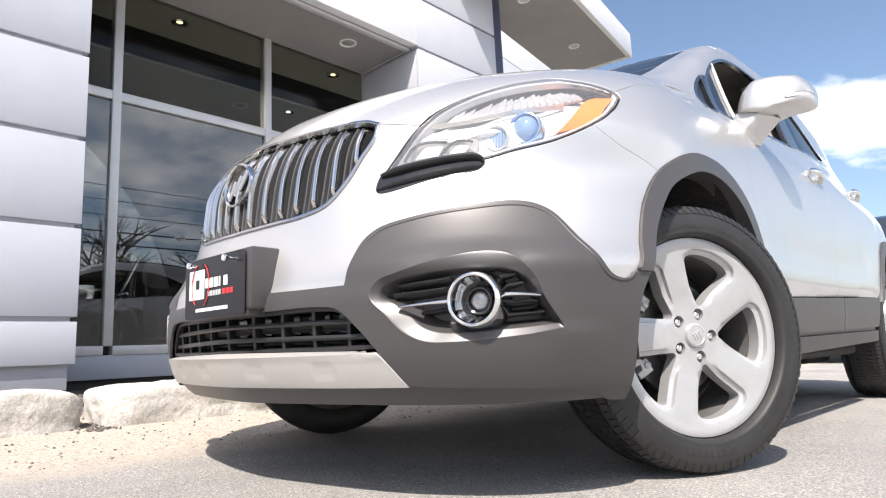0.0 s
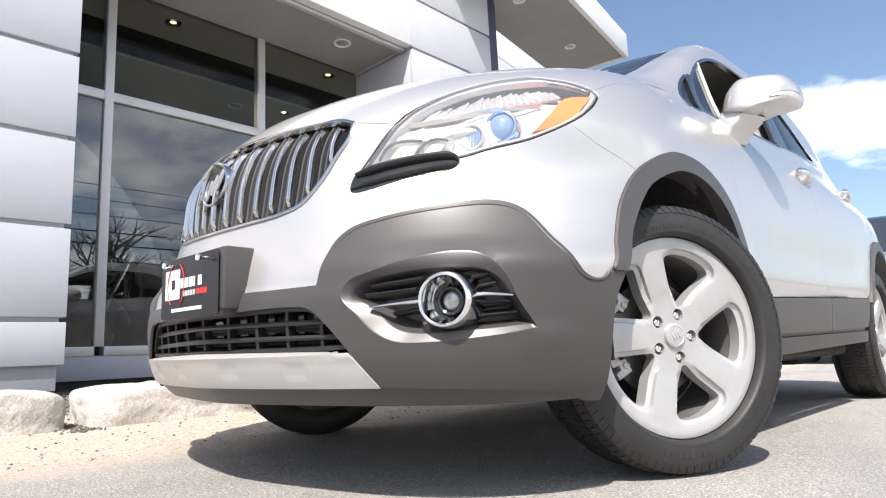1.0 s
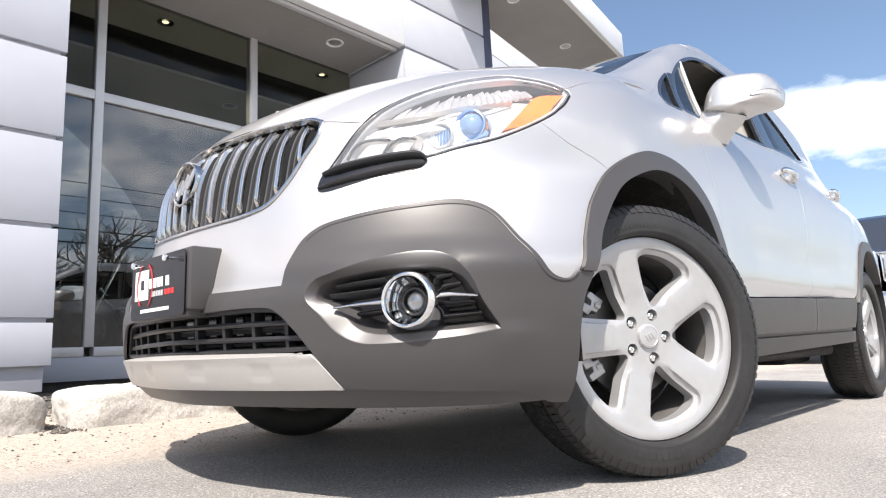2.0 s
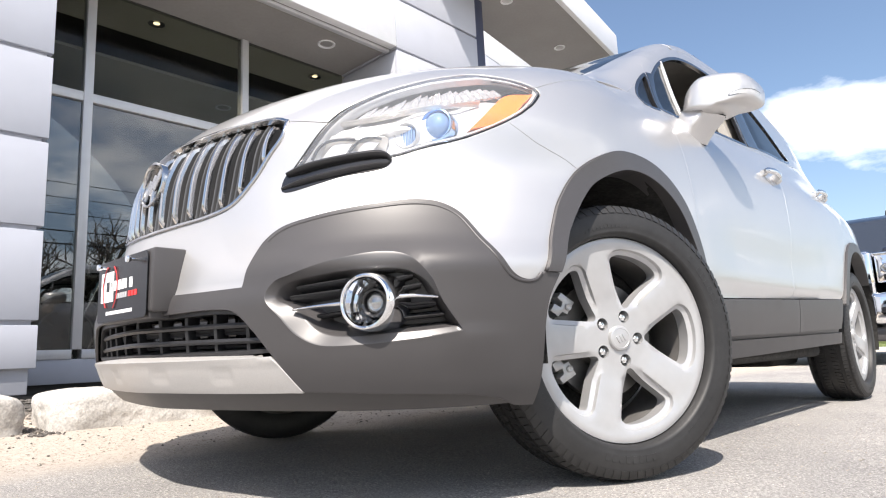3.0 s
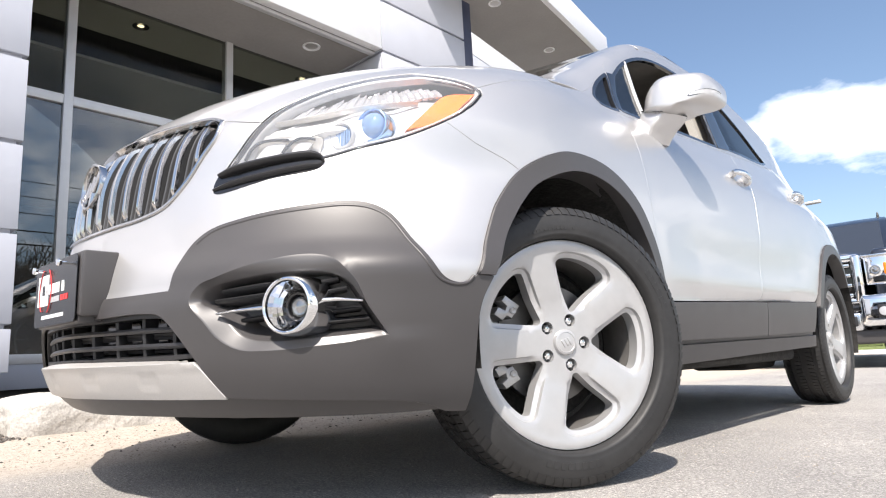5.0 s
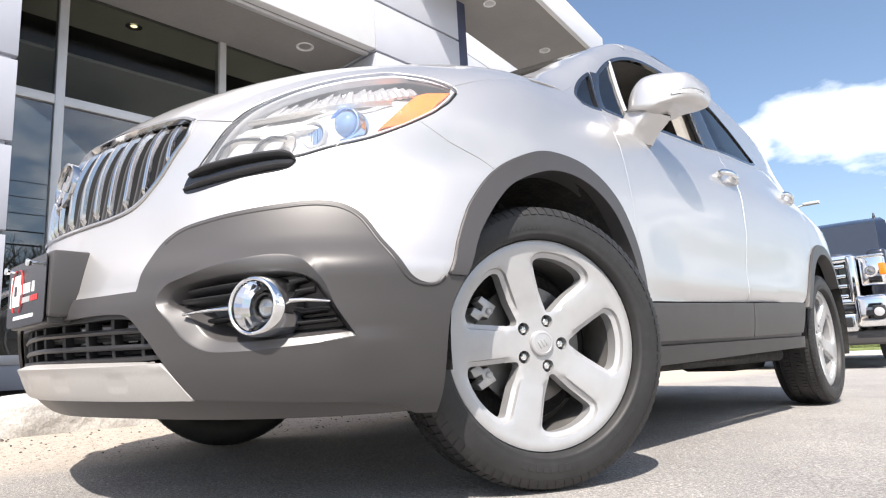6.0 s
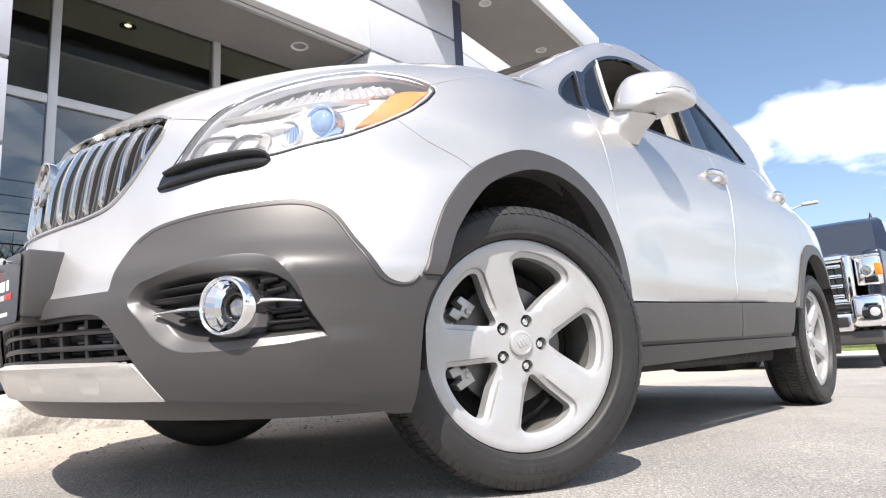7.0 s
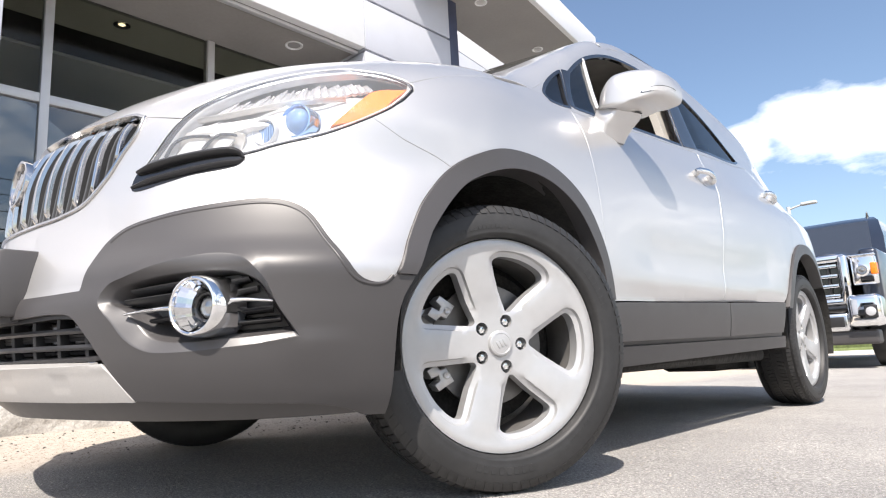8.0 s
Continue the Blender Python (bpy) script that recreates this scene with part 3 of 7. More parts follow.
def canopy():
    """The entrance's roof and the taller wall behind it stand a little askew to the window front."""
    turned = pose(-2.441, 6.889, 0.0, 0, 0, 8.6)
    c = tagged(new("entrance_canopy"), "flat entrance canopy with white edge and grey underside", "canopy", kind="structure")
    slab("underside", (-1.145, -3.6, 4.60), (-0.070, -0.060, 4.66), SOFFIT, c, 0.0, "grey soffit sheet")
    slab("edge_band", (-0.067, -3.6, 4.585), (0.0, 0.0, 4.96), FASCIA, c, 0.004, "white metal edge band")
    slab("edge_band", (-1.145, -0.057, 4.585), (-0.070, 0.0, 4.96), FASCIA, c, 0.004)
    slab("deck", (-1.145, -3.6, 4.67), (-0.070, -0.060, 4.90), FASCIA, c, 0.0)
    c.matrix_world = turned
    w = tagged(new("wall_entry"), "entrance wall with a white band above grey panels", "wall", kind="structure")
    slab("band", (-2.90, -0.5, 5.73), (-2.60, 4.0, 7.4), FASCIA, w, 0.004, "white metal band")
    slab("panel", (-2.90, -0.5, 0.0), (-2.606, 4.0, 5.725), PANEL, w, 0.004, "grey metal panel")
    w.matrix_world = turned


canopy()

# ---- the compact SUV ----
suv = tagged(new("compact_suv"), "silver compact SUV with grey lower cladding and turned front wheels", "car")

# outlines: arc length from the nose's middle, height
CLAD_LINE = [(0, .462), (.28, .462), (.407, .464, 1), (.410, .512), (.418, .557), (.445, .586), (.520, .608), (.659, .627), (.775, .634), (.845, .624), (.892, .600), (.943, .533), (.988, .475), (1.020, .462), (1.062, .464), (1.081, .478, 1)]
ARCH_OUT = [(1.081, .478), (1.138, .557), (1.24, .665), (1.316, .731), (1.386, .769), (1.476, .799), (1.601, .808), (1.705, .795), (1.795, .759), (1.863, .705), (1.924, .605), (1.948, .520), (1.956, .455)]
ARCH_IN = [(1.131, .478), (1.178, .535), (1.226, .588), (1.29, .650), (1.36, .702), (1.49, .750), (1.61, .758), (1.715, .737), (1.799, .692), (1.858, .625), (1.900, .545), (1.913, .455)]
SEAM = [(1.316, .731), (1.283, .750), (1.237, .769), (1.175, .796), (1.108, .825)]
LAMP_LOW = [(1.264, .911), (1.212, .868), (1.108, .825), (.948, .781), (.785, .755), (.678, .736), (.56, .731), (.424, .721)]
LAMP_IN = [(.424, .721), (.452, .766), (.488, .828)]
LAMP_TOP = [(.488, .828), (.525, .869), (.605, .912), (.760, .946), (.99, .967), (1.15, .974), (1.238, .958), (1.271, .930), (1.264, .911)]
GRILLE_SIDE = [(.386, .850), (.392, .808), (.367, .761), (.336, .706), (.293, .658), (.228, .638), (.13, .629), (0, .622)]
GRILLE_TOP = [(0, .862), (.10, .867), (.225, .870), (.338, .866), (.386, .850)]
HOOD_SIDE = [(1.268, .934), (1.33, .960), (1.42, .993), (1.52, 1.022), (1.60, 1.042), (1.645, 1.052)]
DOOR_FRONT = [(1.952, .452), (1.946, .553), (1.949, .666), (1.957, .783), (1.963, .923), (1.986, 1.036)]
BELT = [(1.986, 1.036), (2.10, 1.045), (2.30, 1.062), (2.55, 1.085), (2.95, 1.112), (3.30, 1.136), (3.60, 1.162), (3.88, 1.198)]
ROOF_EDGE = [(1.815, 1.068), (1.88, 1.100), (1.93, 1.130), (2.10, 1.228), (2.30, 1.340), (2.50, 1.433), (2.72, 1.497), (3.10, 1.512), (3.60, 1.474), (4.05, 1.405), (4.45, 1.335)]


def line(*keys):
    return spline(keys, closed=False)


def chain(*lines):
    """Joins lines end to end."""
    out = [np.asarray(lines[0])]
    for lp in lines[1:]:
        lp = np.asarray(lp)
        out.append(lp[1:] if np.linalg.norm(lp[0] - out[-1][-1]) < 1e-4 else lp)
    return np.vstack(out)


def closed(*lines):
    lp = chain(*lines)
    return lp[:-1] if np.linalg.norm(lp[0] - lp[-1]) < 1e-4 else lp


clad_line, arch_out, arch_in = line(*CLAD_LINE), line(*ARCH_OUT), line(*ARCH_IN)
front_arch = np.array([p for p in arch_out if p[0] <= 1.316])
back_arch = np.array([p for p in arch_out if p[0] >= 1.316])
lamp_low, lamp_in, lamp_top = line(*LAMP_LOW), line(*LAMP_IN), line(*LAMP_TOP)
grille_side, grille_top = line(*GRILLE_SIDE), line(*GRILLE_TOP)

# bumper cover
low_from_seam = np.array([p for p in lamp_low if p[0] <= 1.108])
half = chain(clad_line, front_arch, line(*SEAM), low_from_seam, lamp_in, line((.488, .828), (.440, .838), (.386, .850)), grille_side)
patch("bumper_cover", both(half), PAINT, suv, step=0.022)

# wings
low_to_seam = np.array([p for p in lamp_low if p[0] >= 1.108])
wing = closed(back_arch, line((1.956, .455), (1.952, .452)), line(*DOOR_FRONT), line((1.986, 1.036), (1.92, 1.031), (1.872, 1.038), (1.846, 1.058), (1.815, 1.068), (1.73, 1.062), (1.645, 1.052)),
              line(*HOOD_SIDE)[::-1], line((1.268, .934), (1.271, .930), (1.264, .911)), low_to_seam, line(*SEAM)[::-1])
both_sides("front_fender", wing, PAINT, suv, step=0.024)

# bonnet: its edge follows the wings, lamps and grille
lamp_top_fwd = np.array([p for p in lamp_top if p[0] < 1.2675 and p[1] > 0.925])
edge_sz = chain(grille_top, line((.386, .850), (.440, .838), (.488, .828)), lamp_top_fwd, line(*HOOD_SIDE))
edge_xy = shell(edge_sz[:, 0], edge_sz[:, 1])[:, :2]
edge_xy = edge_xy[np.concatenate([[True], np.linalg.norm(np.diff(edge_xy, axis=0), axis=1) > 1e-4])]
edge_xy[0, 0] = 0.0
rear = line((edge_xy[-1][0], edge_xy[-1][1]), (.66, .185), (.45, .235), (0, .262))
patch("hood", both(chain(edge_xy, rear)), PAINT, suv, chart="deck", step=0.022)

# doors
DOOR_SPLIT = [(2.858, .478), (2.884, .57), (2.920, .70), (2.962, .83), (3.022, .95), (3.070, 1.05), (3.098, 1.122)]
DOOR_REAR = [(3.560, .496), (3.630, .556), (3.730, .664), (3.812, .730), (3.850, .748), (3.895, .86), (3.955, .96), (4.03, 1.03), (4.06, 1.09), (3.98, 1.172), (3.88, 1.198)]
belt = line(*BELT)
split_line = line(*DOOR_SPLIT)
belt_a = np.array([p for p in belt if p[0] < 3.09])
belt_b = np.array([p for p in belt if p[0] > 3.106])


def door_push(s, z):
    """The doors are hollowed above the sill, turn under at their foot and carry a crease that climbs towards the tail."""
    span = np.clip((s - 2.02) / 0.25, 0, 1) * np.clip((3.70 - s) / 0.3, 0, 1)
    crease = 0.585 + 0.10 * np.clip((s - 2.9) / 0.75, 0, 1) ** 2
    hollow = -0.013 * np.exp(-((z - crease - 0.02) / 0.10) ** 2) * span
    foot = -0.012 * np.clip((0.545 - z) / 0.06, 0, 1) ** 2 * span
    return -0.006 * np.clip((0.512 - z) / 0.03, 0, 1) + hollow + foot


both_sides("front_door", closed(line(*DOOR_FRONT), belt_a, split_line[::-1], line((2.858, .478), (1.952, .452))), PAINT, suv, push=door_push, step=0.03, gap=0.0024)
both_sides("rear_door", closed(split_line, belt_b, line(*DOOR_REAR)[::-1], line((3.560, .496), (2.858, .478))), PAINT, suv, push=door_push, step=0.03, gap=0.0024)

# side frame round the windows
QUARTER = [(1.866, 1.058), (1.900, 1.094), (1.95, 1.133), (2.02, 1.178), (2.079, 1.211, 1), (2.042, 1.131), (2.001, 1.050, 1), (1.925, 1.040), (1.872, 1.044)]
FRONT_WIN = [(2.035, 1.058, 1), (2.08, 1.142), (2.14, 1.225, 1), (2.23, 1.285), (2.338, 1.343), (2.506, 1.406), (2.65, 1.437), (2.80, 1.450), (3.030, 1.450, 1), (2.993, 1.30), (2.945, 1.124, 1), (2.44, 1.091), (2.188, 1.068)]
REAR_WIN = [(3.120, 1.143, 1), (3.132, 1.29), (3.148, 1.447, 1), (3.30, 1.425), (3.482, 1.365), (3.64, 1.290), (3.772, 1.212, 1), (3.70, 1.192), (3.547, 1.172)]
roof_edge = line(*ROOF_EDGE)
DOOR_SEAM = [(1.986, 1.036), (2.009, 1.056), (2.048, 1.134), (2.087, 1.216), (2.124, 1.260), (2.19, 1.312), (2.28, 1.362), (2.40, 1.412), (2.55, 1.456), (2.72, 1.482), (2.90, 1.490), (3.085, 1.488, 1), (3.072, 1.30), (3.020, 1.118)]
door_seam = line(*DOOR_SEAM)
belt_front = np.array([p for p in belt if p[0] < 3.012])
belt_rear = np.array([p for p in belt if p[0] > 3.028])
side = closed(belt_rear[::-1], door_seam[::-1], line((1.986, 1.036), (1.92, 1.031), (1.872, 1.038), (1.846, 1.058), (1.815, 1.068)), roof_edge, line((4.45, 1.335), (4.30, 1.285), (4.10, 1.245), (3.98, 1.172), (3.88, 1.198)))
quarter, front_win, rear_win = spline(QUARTER), spline(FRONT_WIN), spline(REAR_WIN)
both_sides("window_frame", side, PAINT, suv, holes=[quarter, rear_win], step=0.02)
both_sides("door_gap", chain(inset(door_seam, 0.0), (door_seam + np.array([0.010, -0.006]))[::-1]), BLACK, suv, out=-0.005, edge=0.003, step=0.03, gap=-0.004)
both_sides("door_frame", closed(door_seam, belt_front[::-1]), PAINT, suv, holes=[front_win], step=0.02)
for lp, nm, lb in ((quarter, "quarter_glass", "dark fixed quarter glass"), (rear_win, "rear_door_glass", "tinted rear door window")):
    for side_no in (False, True):
        g = patch(nm, lp, CAR_GLASS, suv, out=-0.006, edge=0.004, step=0.05, mirror=side_no, label=lb)
        g.visible_shadow = False

# rear body
QUARTER_PANEL = closed(line((3.850, .748), (3.895, .86), (3.955, .96), (4.03, 1.03), (4.06, 1.09), (3.98, 1.172), (4.10, 1.245), (4.30, 1.285), (4.45, 1.335)),
                       line((4.45, 1.335), (4.78, 1.28), (4.95, 1.17), (5.05, .98), (5.10, .80)), line((5.10, .80), (4.80, .70), (4.47, .60)), line((4.47, .60), (4.41, .69), (4.31, .765), (4.16, .803), (4.00, .799), (3.89, .768), (3.850, .748)))
both_sides("rear_quarter", QUARTER_PANEL, PAINT, suv, step=0.04)
S_END = S_TAIL + BEND + TX
patch("tailgate", [(5.12, .80), (S_END, .80), (S_END, 1.02), (5.06, 1.02)], PAINT, suv, step=0.05)
patch("tailgate", [(5.12, .80), (S_END, .80), (S_END, 1.02), (5.06, 1.02)], PAINT, suv, step=0.05, mirror=True)
for flag in (False, True):
    patch("rear_window", [(5.05, 1.04), (S_END, 1.04), (S_END, 1.31), (4.80, 1.28), (4.97, 1.18)], CAR_GLASS, suv, step=0.05, mirror=flag)
    patch("rear_bumper", closed(line((4.47, .60), (4.80, .70), (5.10, .79), (S_END, .79)), line((S_END, .79), (S_END, .30)), line((S_END, .30), (4.90, .32), (4.72, .47)), line((4.72, .47), (4.58, .56), (4.47, .60))), CLAD, suv, step=0.05, mirror=flag)

# windscreen, pillars and roof
rx = shell(roof_edge[:, 0], roof_edge[:, 1])[:, :2]
rx = rx[np.concatenate([[True], np.diff(rx[:, 1]) > 1e-4])]
ws = np.array([p for p in rx if p[1] < 1.03])
glass_edge = np.stack([ws[:, 0] - np.interp(ws[:, 1], [0.3, 0.6, 1.03], [0.25, 0.17, 0.10]), ws[:, 1]], 1)
hood_rear = rear[(rear[:, 0] < glass_edge[0][0]) & (rear[:, 0] > 0.01)]
cowl = hood_rear + np.array([0, 0.012])
ws_half = chain(np.array([(0.0, 0.32), (0.30, 0.315), (0.48, 0.325)]), glass_edge[glass_edge[:, 1] > 0.335], line(tuple(glass_edge[-1]), (0.3, 1.065), (0, 1.08)))
patch("windscreen", both(ws_half), CAR_GLASS, suv, chart="deck", out=-0.003, edge=0.004, step=0.05)
pillar = closed(ws, line(tuple(ws[-1]), tuple(glass_edge[-1])), glass_edge[::-1], line(tuple(glass_edge[0]), (0.60, 0.30), (0.655, 0.20), (0.705, 0.15)), line((0.705, 0.15), (0.722, 0.25), tuple(ws[0])))
both_sides("pillar", pillar, PAINT, suv, chart="deck", step=0.02, gap=0.0005)
patch("cowl", both(chain(np.array([(0.0, 0.268), (0.45, 0.242), (0.64, 0.20)]), np.array([(0.60, 0.295), (0.48, 0.322), (0.30, 0.312), (0.0, 0.317)]))), BLACK, suv, chart="deck", out=-0.01, step=0.04, label="black cowl panel")
rf = np.array([p for p in rx if p[1] >= 1.03])
patch("roof", both(chain(line((0, 1.085), (0.3, 1.07), tuple(rf[0])), rf, line(tuple(rf[-1]), (0.4, 3.02), (0, 3.07)))), PAINT, suv, chart="deck", step=0.022)

# lower cladding of the nose
FOG_OUT = [(.478, .440), (.514, .400), (.546, .366), (.588, .345), (.646, .342), (.736, .348), (.807, .355), (.872, .365, 1), (.832, .420), (.806, .470), (.765, .505), (.712, .515), (.624, .505), (.534, .483), (.492, .468)]
INTAKE = [(0, .420), (.18, .422), (.338, .424), (.393, .417), (.446, .377), (.490, .331)]
clad_half = chain(line(*INTAKE)[:-1], line((.490, .331), (.515, .296), (.541, .258, 1), (.726, .252), (.905, .244), (.985, .231), (1.018, .220), (1.083, .217, 1), (1.083, .385), (1.096, .430), (1.130, .476, 1), (1.081, .478)), clad_line[::-1])
fog_out = spline(FOG_OUT)


def clad_crease(s, z):
    """The ledge under the fog light runs on outwards as a fading crease."""
    a = np.abs(s)
    fade = np.clip((a - 0.80) / 0.06, 0, 1) * np.clip((1.0 - a) / 0.10, 0, 1)
    step = np.clip((0.372 - z) / 0.012, 0, 1) * np.clip((z - 0.29) / 0.08, 0, 1)
    return 0.0065 * fade * step


patch("bumper_cladding", both(clad_half), CLAD, suv, holes=[fog_out, fog_out * np.array([-1, 1])], step=0.014, out=0.004, edge=0.008, gap=0.0, push=clad_crease)
def skid_dents(s, z):
    """Four shallow pressed dents."""
    d = 0
    for c in (-0.34, -0.12, 0.12, 0.34):
        d = d + np.clip((0.034 - np.abs(s - c - 0.15 * (z - 0.29) * np.sign(c))) / 0.005, 0, 1) * np.clip((0.017 - np.abs(z - 0.290)) / 0.005, 0, 1)
    return -0.0020 * d + 0.0035 * np.exp(-((z - 0.319) / 0.006) ** 2)


patch("skid_plate", both(chain(line((0, .250), (.33, .253), (.541, .256, 1), (.515, .296), (.490, .327, 1), (.38, .324), (0, .320)))), SKID, suv, out=0.006, edge=0.02, label="silver skid plate", push=skid_dents, step=0.008)
patch("valance", both(chain(line((0, .203), (.47, .210), (.88, .214), (1.025, .217, 1), (.985, .229), (.905, .241), (.726, .249), (.541, .254), (.33, .250), (0, .247)))), CLAD, suv, out=-0.004, edge=0.03, label="grey lower valance")

# arch flares and sills
flare = closed(arch_out, line((1.956, .455), (1.913, .455)), arch_in[::-1], line((1.131, .478), (1.081, .478)))
both_sides("wheel_arch_flare", flare, CLAD, suv, out=0.010, edge=0.055, step=0.02)
rear_out = np.array([p for p in arch_out if p[0] < 1.75 or p[1] > 0.62])
rear_in = np.array([p for p in arch_in if p[0] < 1.75 or p[1] > 0.60])
flare = closed(rear_out, line(tuple(rear_out[-1]), tuple(rear_in[-1])), rear_in[::-1], line((1.131, .478), (1.081, .478)))
both_sides("wheel_arch_flare", flare + np.array([2.495, -0.006]), CLAD, suv, out=0.010, edge=0.055, step=0.02)
both_sides("door_cladding", [(1.960, .340), (2.855, .352), (2.855, .474), (1.957, .448)], CLAD, suv, out=0.006, step=0.04)
both_sides("door_cladding", [(2.861, .352), (3.485, .366), (3.537, .494), (2.861, .474)], CLAD, suv, out=0.006, step=0.04)
both_sides("sill_gap", [(1.94, .312), (3.56, .338), (3.56, .372), (1.94, .346)], BLACK, suv, out=-0.022, step=0.04, edge=0.004, label="dark gap above the sill")
both_sides("rocker", [(1.93, .262), (3.60, .300), (3.58, .348), (1.93, .322)], CLAD, suv, out=-0.012, step=0.04, edge=0.05)
for flag in (False, True):
    patch("roof_joint", [(0.36, 0.98), (0.575, 0.98), (0.585, 1.10), (0.36, 1.13)], PAINT, suv, chart="deck", out=-0.0035, edge=0.003, step=0.02, gap=0, mirror=flag)

# ---- details of the SUV ----
def sweep(name, path, section, mat, parent, label="", mirror=False, ends=True):
    """A bar along the skin: path rows of (s, z), section rows of (out, up) round the bar."""
    path = np.asarray(path, float)
    base = shell(path[:, 0], path[:, 1])
    nrm = body_normal(base)
    run = np.gradient(base, axis=0)
    run /= np.linalg.norm(run, axis=1, keepdims=True)
    up = np.cross(nrm, run)
    up *= np.sign(up[:, 2:3]) if np.abs(run[:, 2]).mean() < 0.7 else 1
    k = len(section)
    sec = np.asarray(section, float)
    if sec.ndim == 2:
        sec = np.repeat(sec[None], len(path), 0)
    else:
        k = sec.shape[1]
    v = (base[:, None] + nrm[:, None] * sec[..., 0:1] + up[:, None] * sec[..., 1:2]).reshape(-1, 3)
    f = [(i * k + j, i * k + (j + 1) % k, (i + 1) * k + (j + 1) % k, (i + 1) * k + j) for i in range(len(path) - 1) for j in range(k)]
    if ends:
        f += [tuple(range(k))[::-1], tuple(range((len(path) - 1) * k, len(path) * k))]
    if mirror:
        v = v * np.array([-1, 1, 1])
    bm = bmesh.new()
    bv = [bm.verts.new(p) for p in v]
    for q in f:
        bm.faces.new([bv[i] for i in q])
    return part(name, bm, mat, parent, label, sharp=50)


def oval(a, b, c=0.0, n=12):
    return [(c + a * math.cos(t), b * math.sin(t)) for t in [2 * math.pi * k / n for k in range(n)]]


def along(*keys, n=10):
    return spline(keys, n=n, closed=False)


def resampled(loop, n):
    lp = np.vstack([loop, loop[:1]])
    d = np.concatenate([[0], np.cumsum(np.linalg.norm(np.diff(lp, axis=0), axis=1))])
    t = np.linspace(0, d[-1], n, endpoint=False)
    return np.stack([np.interp(t, d, lp[:, i]) for i in range(lp.shape[1])], 1)


def loft(name, loops, mat, parent, label="", mirror=False, sharp=60):
    """Skin over closed loops of equal length."""
    k = len(loops[0])
    v = np.vstack(loops)
    if mirror:
        v = v * np.array([-1, 1, 1])
    bm = bmesh.new()
    bv = [bm.verts.new(p) for p in v]
    for i in range(len(loops) - 1):
        for j in range(k):
            bm.faces.new((bv[i * k + j], bv[i * k + (j + 1) % k], bv[(i + 1) * k + (j + 1) % k], bv[(i + 1) * k + j]))
    return part(name, bm, mat, parent, label, sharp=sharp)


def facing(p, nrm, up=(0, 0, 1)):
    """A pose at p whose z looks along nrm."""
    z = Vector(nrm).normalized()
    x = Vector(up).cross(z).normalized()
    y = z.cross(x)
    m = Matrix((x, y, z)).transposed().to_4x4()
    m.translation = Vector(p)
    return m


def moved(bm, m):
    bmesh.ops.transform(bm, matrix=m, verts=bm.verts)
    return bm


FLIP = Matrix.Diagonal((-1, 1, 1, 1))

# grille -------------------------------------------------------------
grille = both(chain(grille_top, grille_side))
gz_low = sorted([(p[0], p[1]) for p in grille_side])
gz_top = sorted([(p[0], p[1]) for p in grille_top])


def grille_span(s):
    lo = min(p[1] for p in [(0, 0)] + [(0, np.interp(abs(s), [q[0] for q in gz_low[:-1]], [q[1] for q in gz_low[:-1]]))] if p[1] > 0)
    return lo, float(np.interp(abs(s), [q[0] for q in gz_top], [q[1] for q in gz_top]))


patch("grille_backing", grille, GLOSSY_BLACK, suv, out=-0.050, edge=0.004, gap=-0.012, label="black grille backing")
inner_grille = inset(grille, 0.0070)
patch("grille_frame", grille, GRILLE_CHROME, suv, holes=[inner_grille], out=0.006, edge=0.014, step=0.012, label="chrome grille surround")
for k in range(-7, 8):
    s = 0.0505 * k
    a = abs(s)
    zl = float(np.interp(a, [p[0] for p in grille_side[::-1] if p[1] < 0.81], [p[1] for p in grille_side[::-1] if p[1] < 0.81])) + 0.016
    zt = grille_span(s)[1] - 0.014
    zs = np.linspace(zl, zt, 16)
    lean = np.linspace(0.0, 1.0, 16)
    blade = []
    for t in lean:
        o = 0.004 + 0.004 * math.sin(math.pi * t) - 0.016 * max(0, (t - 0.86) / 0.14) - 0.012 * max(0, (0.07 - t) / 0.07)
        w = 0.0074
        blade.append([(o - 0.0085, -w * 0.85), (o - 0.0005, -0.0048), (o - 0.002, 0.0), (o - 0.0005, 0.0048), (o - 0.0085, w * 0.85)])
    sweep("grille_bar", np.stack([np.full(16, s), zs], 1), blade, GRILLE_CHROME, suv, "chrome upright bar")
    sweep("bar_base", np.stack([np.full(16, s), zs], 1), [[(-0.046, -w * 1.1), (b[0][0] - 0.0005, -w * 0.8), (b[0][0] - 0.0005, w * 0.8), (-0.046, w * 1.1)] for b in blade], RIB, suv)
    if k < 7:
        for s2 in (s + 0.0180, s + 0.0325):
            a2 = abs(s2)
            zl2 = float(np.interp(a2, [p[0] for p in grille_side[::-1] if p[1] < 0.81], [p[1] for p in grille_side[::-1] if p[1] < 0.81])) + 0.014
            zs2 = np.linspace(zl2, grille_span(s2)[1] - 0.014, 10)
            sweep("grille_rib", np.stack([np.full(10, s2), zs2], 1), [(-0.048, -0.0058), (-0.012, -0.0046), (-0.006, -0.0022), (-0.006, 0.0022), (-0.012, 0.0046), (-0.048, 0.0058)], RIB, suv)

